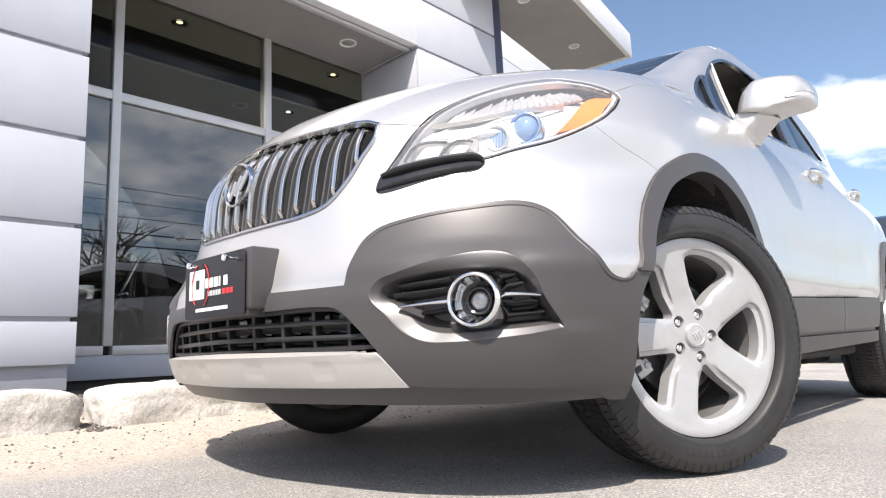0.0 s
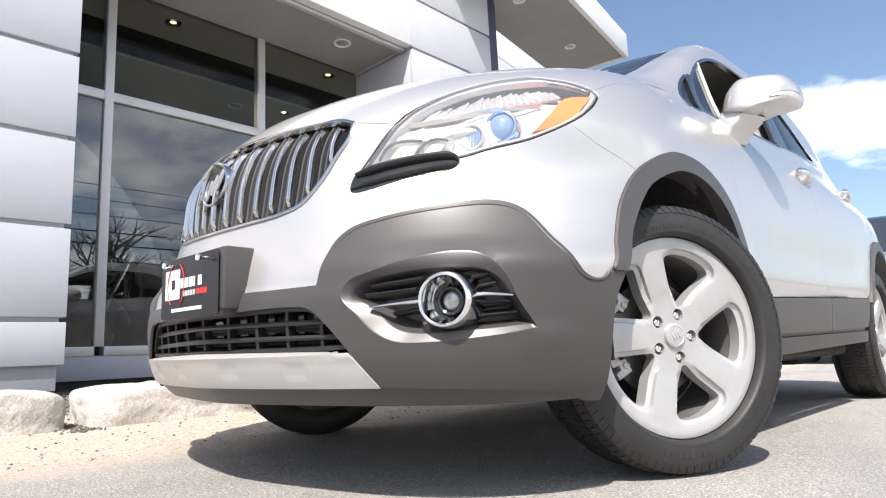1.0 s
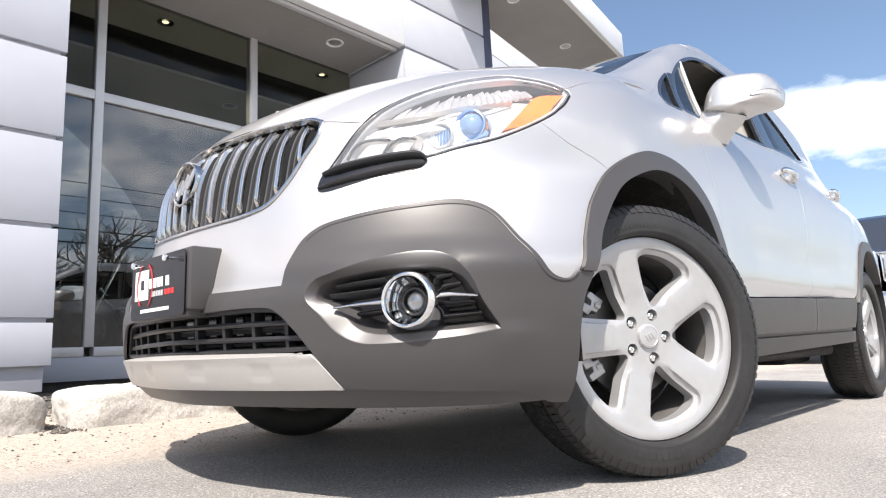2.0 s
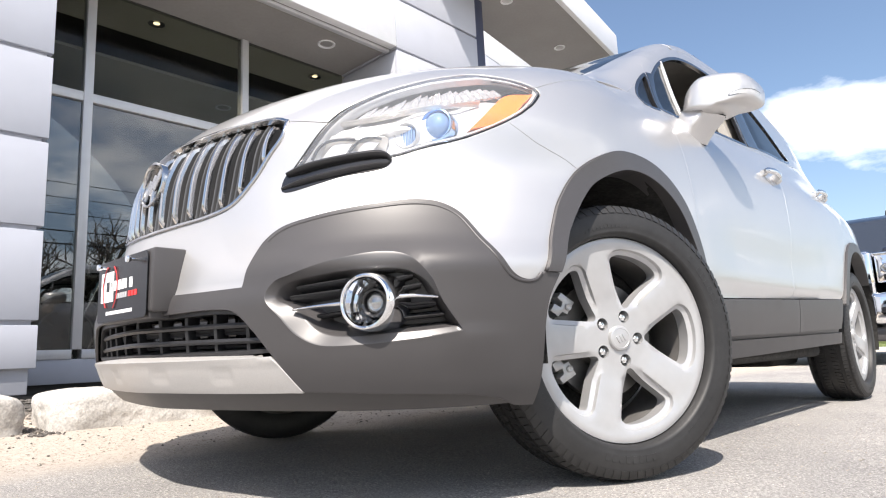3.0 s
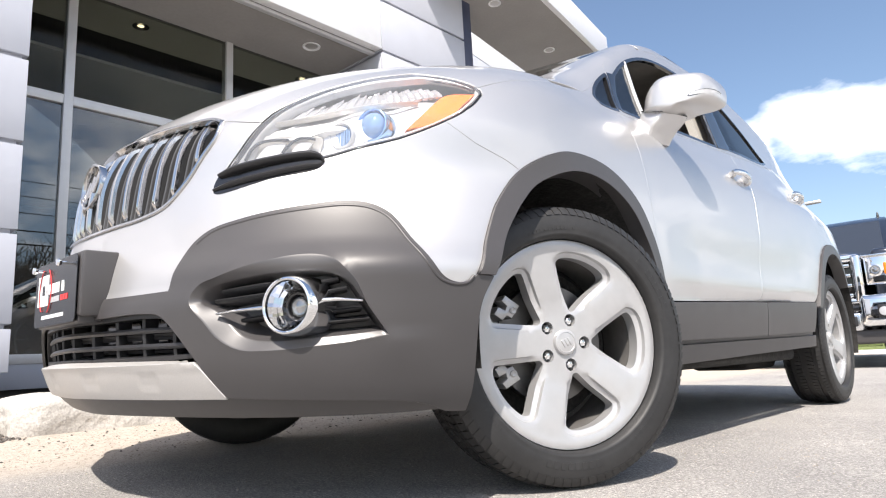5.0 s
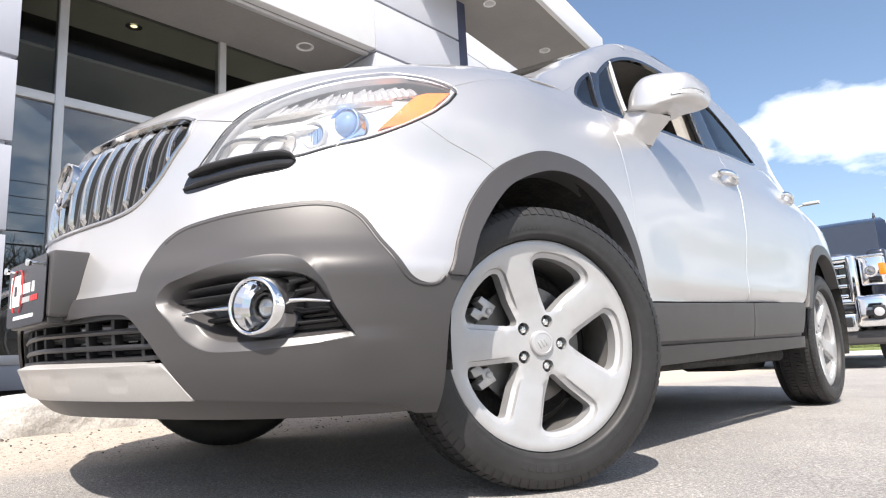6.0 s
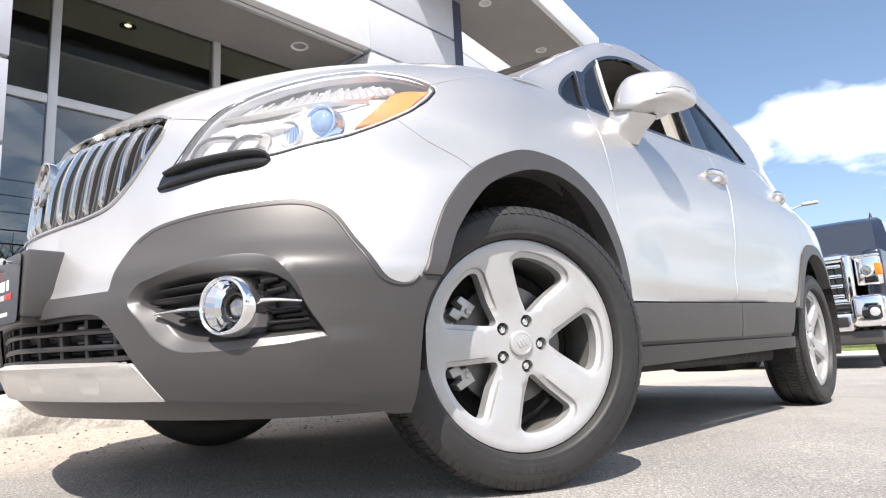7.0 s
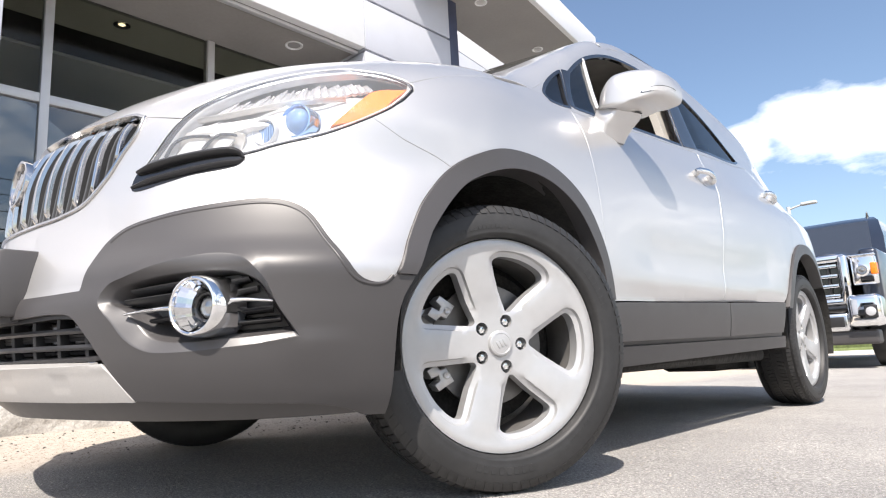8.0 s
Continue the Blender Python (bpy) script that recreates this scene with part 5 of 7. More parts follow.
for flag in (False, True):
    fl = FLIP if flag else Matrix()
    bm = bmesh.new()
    rings = [[bm.verts.new(house(p, k)) for p in house_loop] for k in (0.12, 0.3, 0.45, 0.58, 0.70, 0.80, 0.88, 0.94, 0.98, 1.0)]
    for back, k in ((0.02, 1.0), (0.055, 0.998), (0.075, 0.985)):
        rings.append([bm.verts.new(house(HOUSE_MID + (p - HOUSE_MID) * k, 1.0) + Vector((0, back, 0))) for p in house_loop])
    for a, b in zip(rings, rings[1:]):
        for k in range(80):
            bm.faces.new((a[k], a[(k + 1) % 80], b[(k + 1) % 80], b[k]))
    bm.faces.new(rings[0])
    mirror = tagged(part("door_mirror", moved(bm, fl), PAINT, suv, sharp=48), "silver door mirror with a turn-signal strip")
    bm = bmesh.new()
    bm.faces.new([bm.verts.new(house(HOUSE_MID + (p - HOUSE_MID) * 0.985, 1.0) + Vector((0, 0.066, 0))) for p in house_loop])
    part("mirror_glass", moved(bm, fl), CHROME, mirror, "mirror glass")
    # the arm: a four-sided stem with rounded edges
    bm = bmesh.new()
    stem = [[(.772, .656, 1.0860), (.848, .645, 1.0650), (.900, .722, 1.050), (.80, .765, 1.080)], [(.764, .648, 1.060), (.836, .632, 1.040), (.886, .722, 1.034), (.79, .77, 1.06)],
            [(.759, .646, 1.030), (.815, .632, 1.020), (.862, .722, 1.008), (.78, .77, 1.03)], [(.772, .645, 1.000), (.802, .635, .990), (.842, .722, .984), (.785, .77, 1.0)], [(.786, .645, .982), (.796, .638, .974), (.832, .722, .968), (.79, .77, .98)]]
    rows = [[bm.verts.new(p) for p in ring] for ring in stem]
    for a, b in zip(rows, rows[1:]):
        for k in range(4):
            bm.faces.new((a[k], a[(k + 1) % 4], b[(k + 1) % 4], b[k]))
    bm.faces.new(rows[0]); bm.faces.new(rows[-1])
    up_edges = [e for e in bm.edges if any(e.verts[0] in r and e.verts[1] not in r for r in rows)]
    bmesh.ops.bevel(bm, geom=up_edges, offset=0.009, segments=4, profile=0.5, affect="EDGES")
    part("mirror_arm", moved(bm, fl), PAINT, mirror, "silver mirror arm", sharp=50)
    bm = bmesh.new()
    lo4, hi4 = [Vector(p) + Vector((0, 0.004, -0.004)) for p in stem[0]], [Vector(p) + Vector((0, 0.004, 0.006)) for p in stem[0]]
    mid4 = sum(lo4, Vector()) / 4
    va, vb = [bm.verts.new(mid4 + (p - mid4) * 0.93) for p in lo4], [bm.verts.new(mid4 + (p - mid4) * 0.93) for p in hi4]
    for k in range(4):
        bm.faces.new((va[k], va[(k + 1) % 4], vb[(k + 1) % 4], vb[k]))
    part("pivot_gap", moved(bm, fl), BLACK, mirror, "dark joint between housing and arm")
    bm = bmesh.new()
    tube(bm, [(.771, .655, 1.0835), (.790, .647, 1.079), (.820, .641, 1.071), (.848, .640, 1.0635), (.866, .664, 1.0595)], 0.0017, 6)
    part("pivot_line", moved(bm, fl), BLACK, mirror, "dark seam under the housing")
    # turn signal along the outer front edge
    for name, k0, z0, z1, lift, mat, lb in (("signal_bed", 0.42, 1.088, 1.110, 0.0012, LAMP_EDGE, "dark edge of the turn signal"), ("turn_signal", 0.45, 1.091, 1.107, 0.0030, SIGNAL, "clear turn-signal strip")):
        bm = bmesh.new()
        rim = [np.array((np.interp(z, [1.071, 1.083, 1.110, 1.145], [0.973, 0.993, 1.001, 0.995]), z)) for z in np.linspace(z0, z1, 7)]
        grid = []
        for t in np.linspace(0, 1, 16):
            pinch = min(1, 0.55 + 5.0 * t)
            row = []
            for p in rim:
                q = np.array((p[0], 1.099 + (p[1] - 1.099) * pinch + 0.010 * (1 - t)))
                v = house(q, min(1.0, k0 + (1.12 - k0) * t)) + Vector((0, 0.15 * max(0, k0 + (1.12 - k0) * t - 1.0), 0))
                row.append(bm.verts.new(v + Vector((0.5, -0.85, -0.1)).normalized() * lift))
            grid.append(row)
        for a, b in zip(grid, grid[1:]):
            for k in range(6):
                bm.faces.new((a[k], a[k + 1], b[k + 1], b[k]))
        part(name, moved(bm, fl), mat, mirror, lb)

# door handles -----------------------------------------------------------
for flag in (False, True):
    for s, z in ((1.385 + 1.507, 0.968), (2.365 + 1.507, 1.030)):
        nm = tagged(sweep("door_handle", np.stack([np.linspace(s - 0.095, s + 0.095, 15), np.full(15, z)], 1), [oval(0.011 * w, 0.0135 * w, 0.020 + 0.013 * math.sin(math.pi * t)) for t, w in zip(np.linspace(0, 1, 15), np.clip(np.sin(np.linspace(0.25, 2.9, 15)) * 1.7, 0.4, 1))], SATIN_CHROME, suv, mirror=flag), "silver pull handle")
        sweep("handle_foot", np.stack([np.linspace(s + 0.06, s + 0.095, 4), np.full(4, z - 0.002)], 1), oval(0.018, 0.018, 0.008), PAINT, nm, mirror=flag)
        sweep("handle_foot", np.stack([np.linspace(s - 0.085, s - 0.06, 4), np.full(4, z)], 1), oval(0.016, 0.010, 0.008), PAINT, nm, mirror=flag)
        patch("handle_cup", spline([(s - 0.055, z), (s - 0.03, z + 0.026), (s + 0.03, z + 0.026), (s + 0.055, z), (s + 0.03, z - 0.030), (s - 0.03, z - 0.030)]), PAINT, nm, out=-0.001, edge=0.003, gap=0, step=0.012, mirror=flag,
              push=lambda a, b: 0.003 - 0.004 * np.exp(-((a - s) / 0.03) ** 2 - ((b - z) / 0.015) ** 2))

# window trims and roof rails ---------------------------------------------
for flag in (False, True):
    fl = FLIP if flag else Matrix()
    for lp, w in ((front_win, 0.007), (rear_win, 0.007), (quarter, 0.005)):
        patch("window_seal", inset(lp, -0.004), GLOSSY_BLACK, suv, holes=[inset(lp, w)], out=0.001, edge=0.014, step=0.03, gap=0, mirror=flag, label="black rubber seal")
    patch("pillar_trim", closed(line((2.957, 1.122), (3.003, 1.30), (3.04, 1.452)), line((3.138, 1.450), (3.122, 1.29), (3.110, 1.140))), GLOSSY_BLACK, suv, out=0.003, edge=0.01, step=0.03, mirror=flag, label="black pillar cover")
    div = np.stack([np.linspace(2.235, 2.305, 8), np.linspace(1.075, 1.325, 8)], 1)
    sweep("window_divider", div, oval(0.007, 0.007, -0.003), PLATE_GREY, suv, mirror=flag, label="grey upright divider in the front door window")
    sail = closed(line((2.014, 1.058), (2.053, 1.136), (2.093, 1.219)), line((2.093, 1.219), (2.140, 1.225)), line((2.14, 1.225), (2.08, 1.142), (2.035, 1.058)))
    patch("sail_trim", sail, GLOSSY_BLACK, suv, out=0.0015, edge=0.006, step=0.012, gap=0.0, mirror=flag, label="black corner trim")
    fixed = spline([(2.045, 1.062, 1), (2.088, 1.142), (2.147, 1.224, 1), (2.300, 1.322, 1), (2.265, 1.20), (2.230, 1.074, 1)])
    g = patch("fixed_glass", fixed, CAR_GLASS, suv, out=-0.006, edge=0.004, step=0.05, mirror=flag, label="tinted fixed glass ahead of the open window")
    g.visible_shadow = False
    bm = bmesh.new()
    rail_p = deck(np.linspace(0.535, 0.50, 16), np.linspace(1.45, 2.85, 16))
    rail_p = np.vstack([rail_p[0] + [0, -0.05, -0.01], rail_p + np.array([0, 0, 0.004]), rail_p[-1] + [0, 0.05, -0.01]])
    tube(bm, rail_p, 0.009, 10)
    part("roof_rail", moved(bm, fl), BLACK, suv, "dark roof rail")

# wheel wells, underside ----------------------------------------------------
for flag in (False, True):
    for y0 in (0.0, 2.555):
        bm = bmesh.new()
        sgn = -1 if flag else 1
        rings = []
        for x, r in ((0.40, 0.42), (0.55, 0.425), (0.72, 0.428), (0.862, 0.418)):
            rings.append([bm.verts.new((sgn * x, y0 + 0.03 + r * 0.98 * math.cos(a), 0.352 + r * 1.0 * math.sin(a) + 0.004 * math.sin(9 * a + 20 * x))) for a in np.linspace(radians(-14), radians(188), 40)])
        for a, b in zip(rings, rings[1:]):
            for k in range(39):
                bm.faces.new((a[k], a[k + 1], b[k + 1], b[k]))
        bm.faces.new(rings[0])
        part("wheel_well", bm, LINER, suv, "dark dirty wheel-well liner")
bm = bmesh.new()
box(bm, (-0.78, 0.46, 0.245), (0.78, 2.10, 0.30), 0.02)
box(bm, (-0.40, -0.60, 0.235), (0.40, 0.47, 0.30), 0.02)
box(bm, (-0.40, 2.08, 0.27), (0.40, 3.20, 0.34), 0.02)
part("floor_pan", bm, LINER, suv, "dark underbody")
# unseen engine mass, sized to keep stray sun off the shaded ground
bm = bmesh.new()
box(bm, (-0.44, -0.62, 0.36), (0.42, 0.30, 0.74), 0.04)
box(bm, (-0.60, 0.18, 0.60), (0.60, 0.40, 0.95), 0.04)
part("engine_block", bm, LINER, suv, "unseen dark block for the engine, stops sun leaking through the grille")
# unseen sheet added to block the last sun streaks under the nose
bm = bmesh.new()
box(bm, (-0.62, -0.72, 0.240), (0.42, -0.34, 0.272), 0.008)
part("splash_shield", bm, LINER, suv, "added dark sheet that blocks sun leaking under the nose")
bm = bmesh.new()
tube(bm, [(-0.1, 0.4, 0.225), (-0.1, 1.5, 0.22), (-0.2, 1.9, 0.225), (-0.2, 2.7, 0.26)], 0.03, 10)
box(bm, (-0.45, 2.75, 0.215), (0.30, 3.10, 0.33), 0.05)
part("exhaust", bm, STEEL, suv, "steel exhaust pipe and silencer")
bm = bmesh.new()
tube(bm, [(-0.68, 2.555, 0.33), (0.68, 2.555, 0.33)], 0.04, 10)
box(bm, (0.30, 2.05, 0.20), (0.58, 2.50, 0.27), 0.03)
box(bm, (-0.58, 2.05, 0.20), (-0.30, 2.50, 0.27), 0.03)
part("rear_axle", bm, LINER, suv, "dark rear axle")

# cabin ----------------------------------------------------------------------
def seat(x, y):
    bm = bmesh.new()
    box(bm, (x - 0.24, y - 0.25, 0.50), (x + 0.24, y + 0.25, 0.72), 0.05, segments=3)
    box(bm, (x - 0.23, y + 0.16, 0.66), (x + 0.23, y + 0.30, 1.20), 0.05, Matrix.Translation((x, y + 0.2, 0.7)) @ Matrix.Rotation(radians(-14), 4, "X") @ Matrix.Translation((-x, -y - 0.2, -0.7)), 3)
    box(bm, (x - 0.13, y + 0.34, 1.22), (x + 0.13, y + 0.43, 1.37), 0.035, segments=3)
    part("car_seat", bm, CABIN, suv, "dark seat with headrest")


for x in (-0.37, 0.37):
    seat(x, 1.12)
    seat(x, 2.0)
bm = bmesh.new()
box(bm, (-0.66, 0.42, 0.62), (0.66, 0.74, 1.03), 0.08, segments=3)
part("dashboard", bm, CABIN, suv, "dark dashboard")
bm = bmesh.new()
tube(bm, [(0.37 + 0.185 * math.cos(a), 0.90 + 0.05 * math.sin(a), 0.95 + 0.18 * math.sin(a)) for a in np.linspace(0, 2 * math.pi, 32, endpoint=False)], 0.016, 8, closed=True)
part("steering_wheel", bm, BLACK, suv, "black steering wheel")
head_edge = np.array([p for p in rx if p[1] >= 1.03]) * np.array([0.90, 1])
patch("headliner", both(chain(line((0, 1.09), (0.3, 1.075), tuple(head_edge[0])), head_edge, line(tuple(head_edge[-1]), (0.4, 2.95), (0, 3.0)))), CABIN_LIGHT, suv, chart="deck", out=-0.035, edge=0.004, step=0.1, label="grey headliner")
for flag in (False, True):
    patch("door_card", [(2.03, .50), (3.9, .52), (3.9, 1.18), (2.95, 1.10), (2.05, 1.035)], CABIN, suv, out=-0.05, edge=0.004, step=0.08, gap=0, mirror=flag, label="dark inner door lining")
    patch("pillar_lining", [(2.93, 1.10), (3.12, 1.12), (3.16, 1.46), (3.0, 1.46)], CABIN_LIGHT, suv, out=-0.045, edge=0.03, step=0.05, gap=0, mirror=flag, label="pale inner pillar lining")
    patch("tail_light", [(4.86, .92), (5.02, .90), (5.0, 1.12), (4.90, 1.16)], TAIL_RED, suv, out=0.006, step=0.04, mirror=flag, label="red tail light")

# ---- wheels ----
LIP, TYRE_R = 0.2425, 0.3465


def flat_cdt(outer, holes, step, creases=()):
    loops = [refined(outer, step)] + [refined(h, step) for h in holes]
    pts = np.vstack(loops)
    edges, start = [], 0
    for lp in loops:
        k = len(lp)
        edges += [(start + i, start + (i + 1) % k) for i in range(k)]
        start += k
    for cr in creases:
        k = len(cr)
        edges += [(start + i, start + (i + 1) % k) for i in range(k)]
        start += k
        pts = np.vstack([pts, cr])
    lo, hi = pts.min(0), pts.max(0)
    g = np.stack(np.meshgrid(np.arange(lo[0], hi[0], step), np.arange(lo[1], hi[1], step)), -1).reshape(-1, 2)
    keep = within(loops[0], g)
    for h in loops[1:]:
        keep &= ~within(h, g)
    g = g[keep]
    near = np.min(np.linalg.norm(g[:, None] - pts[None], axis=2), axis=1)
    g = g[near > 0.5 * step]
    vs, _, fs, *_ = geometry.delaunay_2d_cdt([Vector(p) for p in np.vstack([pts, g])], edges, [], 0, 1e-6)
    vs = np.array([tuple(v) for v in vs])
    mid = np.array([vs[list(f)].mean(0) for f in fs])
    ok = within(loops[0], mid)
    for h in loops[1:]:
        ok &= ~within(h, mid)
    return vs, [tuple(f) for f, k in zip(fs, ok) if k], loops


def rim_mesh():
    """Five broad spokes with stepped flanks; the outside looks along +x."""
    th = np.linspace(0, 2 * math.pi, 120, endpoint=False)
    outer = np.stack([LIP * np.cos(th), LIP * np.sin(th)], 1)
    win = []
    for k in range(5):
        a0 = 2 * math.pi * k / 5
        keys = []
        for r, d in ((0.078, -3.5), (0.078, 3.5), (0.092, 9.0), (0.13, 16.0), (0.178, 20.5), (0.193, 21.0), (0.203, 17), (0.2065, 0), (0.203, -17), (0.193, -21.0), (0.178, -20.5), (0.13, -16.0), (0.092, -9.0)):
            a = a0 + radians(d)
            keys.append((r * math.cos(a), r * math.sin(a)))
        win.append(spline(keys, n=5))
    nuts = []
    for k in range(5):
        a0 = 2 * math.pi * k / 5 - radians(2)
        t = np.linspace(0, 2 * math.pi, 20, endpoint=False)
        nuts.append(np.stack([0.0555 * math.cos(a0) + 0.0150 * np.cos(t), 0.0555 * math.sin(a0) + 0.0150 * np.sin(t)], 1))
    shelf = [resampled(inset(w, -0.0105), 90) for w in win]
    brow = [resampled(inset(w, -0.0130), 90) for w in win]
    vs, fs, loops = flat_cdt(outer, win + nuts, 0.0075, shelf + brow)
    r = np.hypot(vs[:, 0], vs[:, 1])
    ang = np.arctan2(vs[:, 1], vs[:, 0])
    x = np.interp(r, [0, 0.06, 0.10, 0.17, 0.215, 0.234, LIP], [0.062, 0.062, 0.062, 0.071, 0.079, 0.083, 0.081])
    # flanks step down to a shelf beside the windows
    edge_pts = np.vstack([refined(w, 0.003) for w in win])
    d = np.min(np.linalg.norm(vs[:, None] - edge_pts[None], axis=2), axis=1)
    t = np.clip((0.0132 - d) / 0.0028, 0, 1)
    fade = np.clip((r - 0.085) / 0.04, 0, 1)
    x -= 0.010 * t * fade + 0.003 * np.clip(1 - d / 0.0105, 0, 1)
    sp = np.abs(((ang - radians(36)) / radians(72) + 0.5) % 1 - 0.5) * radians(72) * r
    x += 0.004 * np.clip(1 - (sp / 0.045) ** 2, 0, 1) * np.clip((r - 0.07) / 0.05, 0, 1) * np.clip((0.22 - r) / 0.04, 0, 1)
    bm = bmesh.new()
    bv = [bm.verts.new((x[i], vs[i, 0], vs[i, 1])) for i in range(len(vs))]
    for f in fs:
        bm.faces.new([bv[i] for i in f])
    rims = [e for e in bm.edges if e.is_boundary and all(math.hypot(v.co.y, v.co.z) < LIP - 0.01 for v in e.verts)]
    rr = bmesh.ops.extrude_edge_only(bm, edges=rims)
    for v in [g for g in rr["geom"] if isinstance(g, bmesh.types.BMVert)]:
        v.co.x -= 0.034
        q = math.hypot(v.co.y, v.co.z)
        if q > 0.08:
            v.co.y *= 1 + 0.0015 / q
            v.co.z *= 1 + 0.0015 / q
    lathe(bm, [(0.070, LIP + 0.003), (0.078, LIP + 0.003), (0.081, LIP + 0.001), (0.0808, LIP - 0.0005), (0.074, LIP - 0.014), (0.064, 0.224), (0.052, 0.217)], 72)
    bmesh.ops.remove_doubles(bm, verts=bm.verts, dist=0.0004)
    return bm


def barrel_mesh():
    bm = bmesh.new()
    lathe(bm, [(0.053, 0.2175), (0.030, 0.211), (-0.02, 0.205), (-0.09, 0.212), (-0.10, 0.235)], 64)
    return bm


def tyre_mesh():
    bm = bmesh.new()
    R = TYRE_R
    prof = [(-0.088, 0.236), (-0.098, 0.250), (-0.1075, 0.290), (-0.100, 0.325), (-0.090, 0.338)]
    tread = [(-0.086, R - 0.010), (-0.060, R - 0.007), (0.0, R - 0.006), (0.060, R - 0.007), (0.086, R - 0.010)]
    out = [(0.090, 0.338), (0.0975, 0.330), (0.1005, 0.3255), (0.1035, 0.318), (0.1075, 0.290), (0.1068, 0.279), (0.1046, 0.270), (0.1049, 0.268), (0.0985, 0.262), (0.088, 0.2585), (0.080, 0.2575)]
    lathe(bm, prof + tread + out, 96)
    return bm


def tread_mesh():
    """Shoulder blocks and slanting sipes, cut as small raised lugs round the tyre."""
    bm = bmesh.new()
    R = TYRE_R
    for k in range(100):
        a = 2 * math.pi * k / 100
        for x0, x1, slant, sg in ((0.062, 0.096, 0.35, 1), (-0.096, -0.062, 0.35, -1), (0.014, 0.043, 0.5, 1), (-0.043, -0.014, 0.5, -1)):
            w = 0.0092
            pts = []
            for x, da in ((x0, -w), (x1, -w), (x1, w), (x0, w)):
                sl = slant * (x - x0) / (x1 - x0) * 0.03 * sg
                drop = 0.016 * max(0, (abs(x) - 0.075) / 0.021) ** 2
                for rr in (R - 0.012 - drop, R - drop):
                    t = a + da / R + sl + (0.02 if x0 < 0 else 0)
                    pts.append(bm.verts.new((x, rr * math.cos(t), rr * math.sin(t))))
            lo, hi = pts[0::2], pts[1::2]
            bm.faces.new(hi)
            for i in range(4):
                bm.faces.new((lo[i], lo[(i + 1) % 4], hi[(i + 1) % 4], hi[i]))
    return bm


def shoulder_mesh():
    """Slanting ridges on the tyre's shoulder and worn raised marks on its wall."""
    bm = bmesh.new()
    rnd = random.Random(5)
    for k in range(88):
        a = 2 * math.pi * k / 88
        pts = []
        for r, x, da in ((0.3370, 0.0930, 0.018), (0.3280, 0.1000, 0.009), (0.3170, 0.1048, 0.0)):
            for w in (-0.0078, 0.0078):
                t = a + da + w / r
                pts.append((bm.verts.new((x + 0.0009, r * math.cos(t), r * math.sin(t))), bm.verts.new((x - 0.004, r * math.cos(t), r * math.sin(t)))))
        for i in (0, 2):
            q = [pts[i], pts[i + 1], pts[i + 3], pts[i + 2]]
            bm.faces.new([p[0] for p in q])
            for u, v in (((0, 1), (1, 2), (3, 0)) if i == 0 else ((1, 2), (2, 3), (3, 0))):
                bm.faces.new((q[u][0], q[v][0], q[v][1], q[u][1]))
    for a0, count, r0, h in ((0.3, 8, 0.290, 0.016), (2.5, 9, 0.290, 0.016), (4.4, 8, 0.290, 0.016), (1.5, 12, 0.283, 0.008), (5.3, 12, 0.283, 0.008), (3.6, 9, 0.283, 0.008)):
        for k in range(count):
            if rnd.random() < 0.12:
                continue
            t = a0 + k * (h * 0.95 + 0.004) / r0
            m = Matrix.Rotation(t, 4, "X") @ Matrix.Translation((0.1072, r0, 0))
            box(bm, (-0.003, -h / 2, -h * 0.36), (0.0005, h / 2, h * 0.36), 0.0, m)
    return bm


def lug_mesh():
    bm = bmesh.new()
    lathe(bm, [(0.0, 0.0135), (0.004, 0.0125), (0.006, 0.0098), (0.020, 0.0092), (0.0225, 0.006), (0.0230, 0.0004)], 6)
    return bm


def disc_mesh():
    bm = bmesh.new()
    lathe(bm, [(-0.035, 0.08), (-0.035, 0.150), (-0.012, 0.150), (-0.012, 0.078), (0.020, 0.075), (0.022, 0.03)], 64)
    return bm


def hub_mesh():
    bm = bmesh.new()
    lathe(bm, [(-0.06, 0.195), (-0.058, 0.05), (-0.02, 0.05)], 40)
    return bm


def cap_mesh():
    bm = bmesh.new()
    lathe(bm, [(0.055, 0.032), (0.066, 0.0315), (0.070, 0.029), (0.0715, 0.0245), (0.0705, 0.0235), (0.0720, 0.010), (0.0722, 0.0004)], 40)
    for k in (-1, 0, 1):
        box(bm, (0.070, -0.0028, -0.009), (0.0735, 0.0028, 0.009), 0.0008, Matrix.Translation((0, 0.0085 * k, 0.003 * k)) @ Matrix.Rotation(radians(28), 4, "X"))
    return bm


def outline_block(keys, x0, x1, bevel=0.004):
    """A cast block: an outline (y, z) given depth along x."""
    bm = bmesh.new()
    lo, hi = [bm.verts.new((x0, y, z)) for y, z in keys], [bm.verts.new((x1, y, z)) for y, z in keys]
    rim = bm.faces.new(hi)
    bm.faces.new(lo[::-1])
    k = len(keys)
    for i in range(k):
        bm.faces.new((lo[i], lo[(i + 1) % k], hi[(i + 1) % k], hi[i]))
    bmesh.ops.recalc_face_normals(bm, faces=bm.faces)
    bmesh.ops.bevel(bm, geom=list(rim.edges), offset=bevel, segments=2, profile=0.5, affect="EDGES")
    return bm


def caliper_mesh():
    """The sliding body behind the disc's edge."""
    bm = outline_block([(-0.025, -0.085), (0.026, -0.078), (0.030, 0.078), (-0.025, 0.085)], -0.055, -0.018)
    return moved(bm, Matrix.Rotation(radians(177), 4, "X") @ Matrix.Translation((0.0, 0.158, 0)))


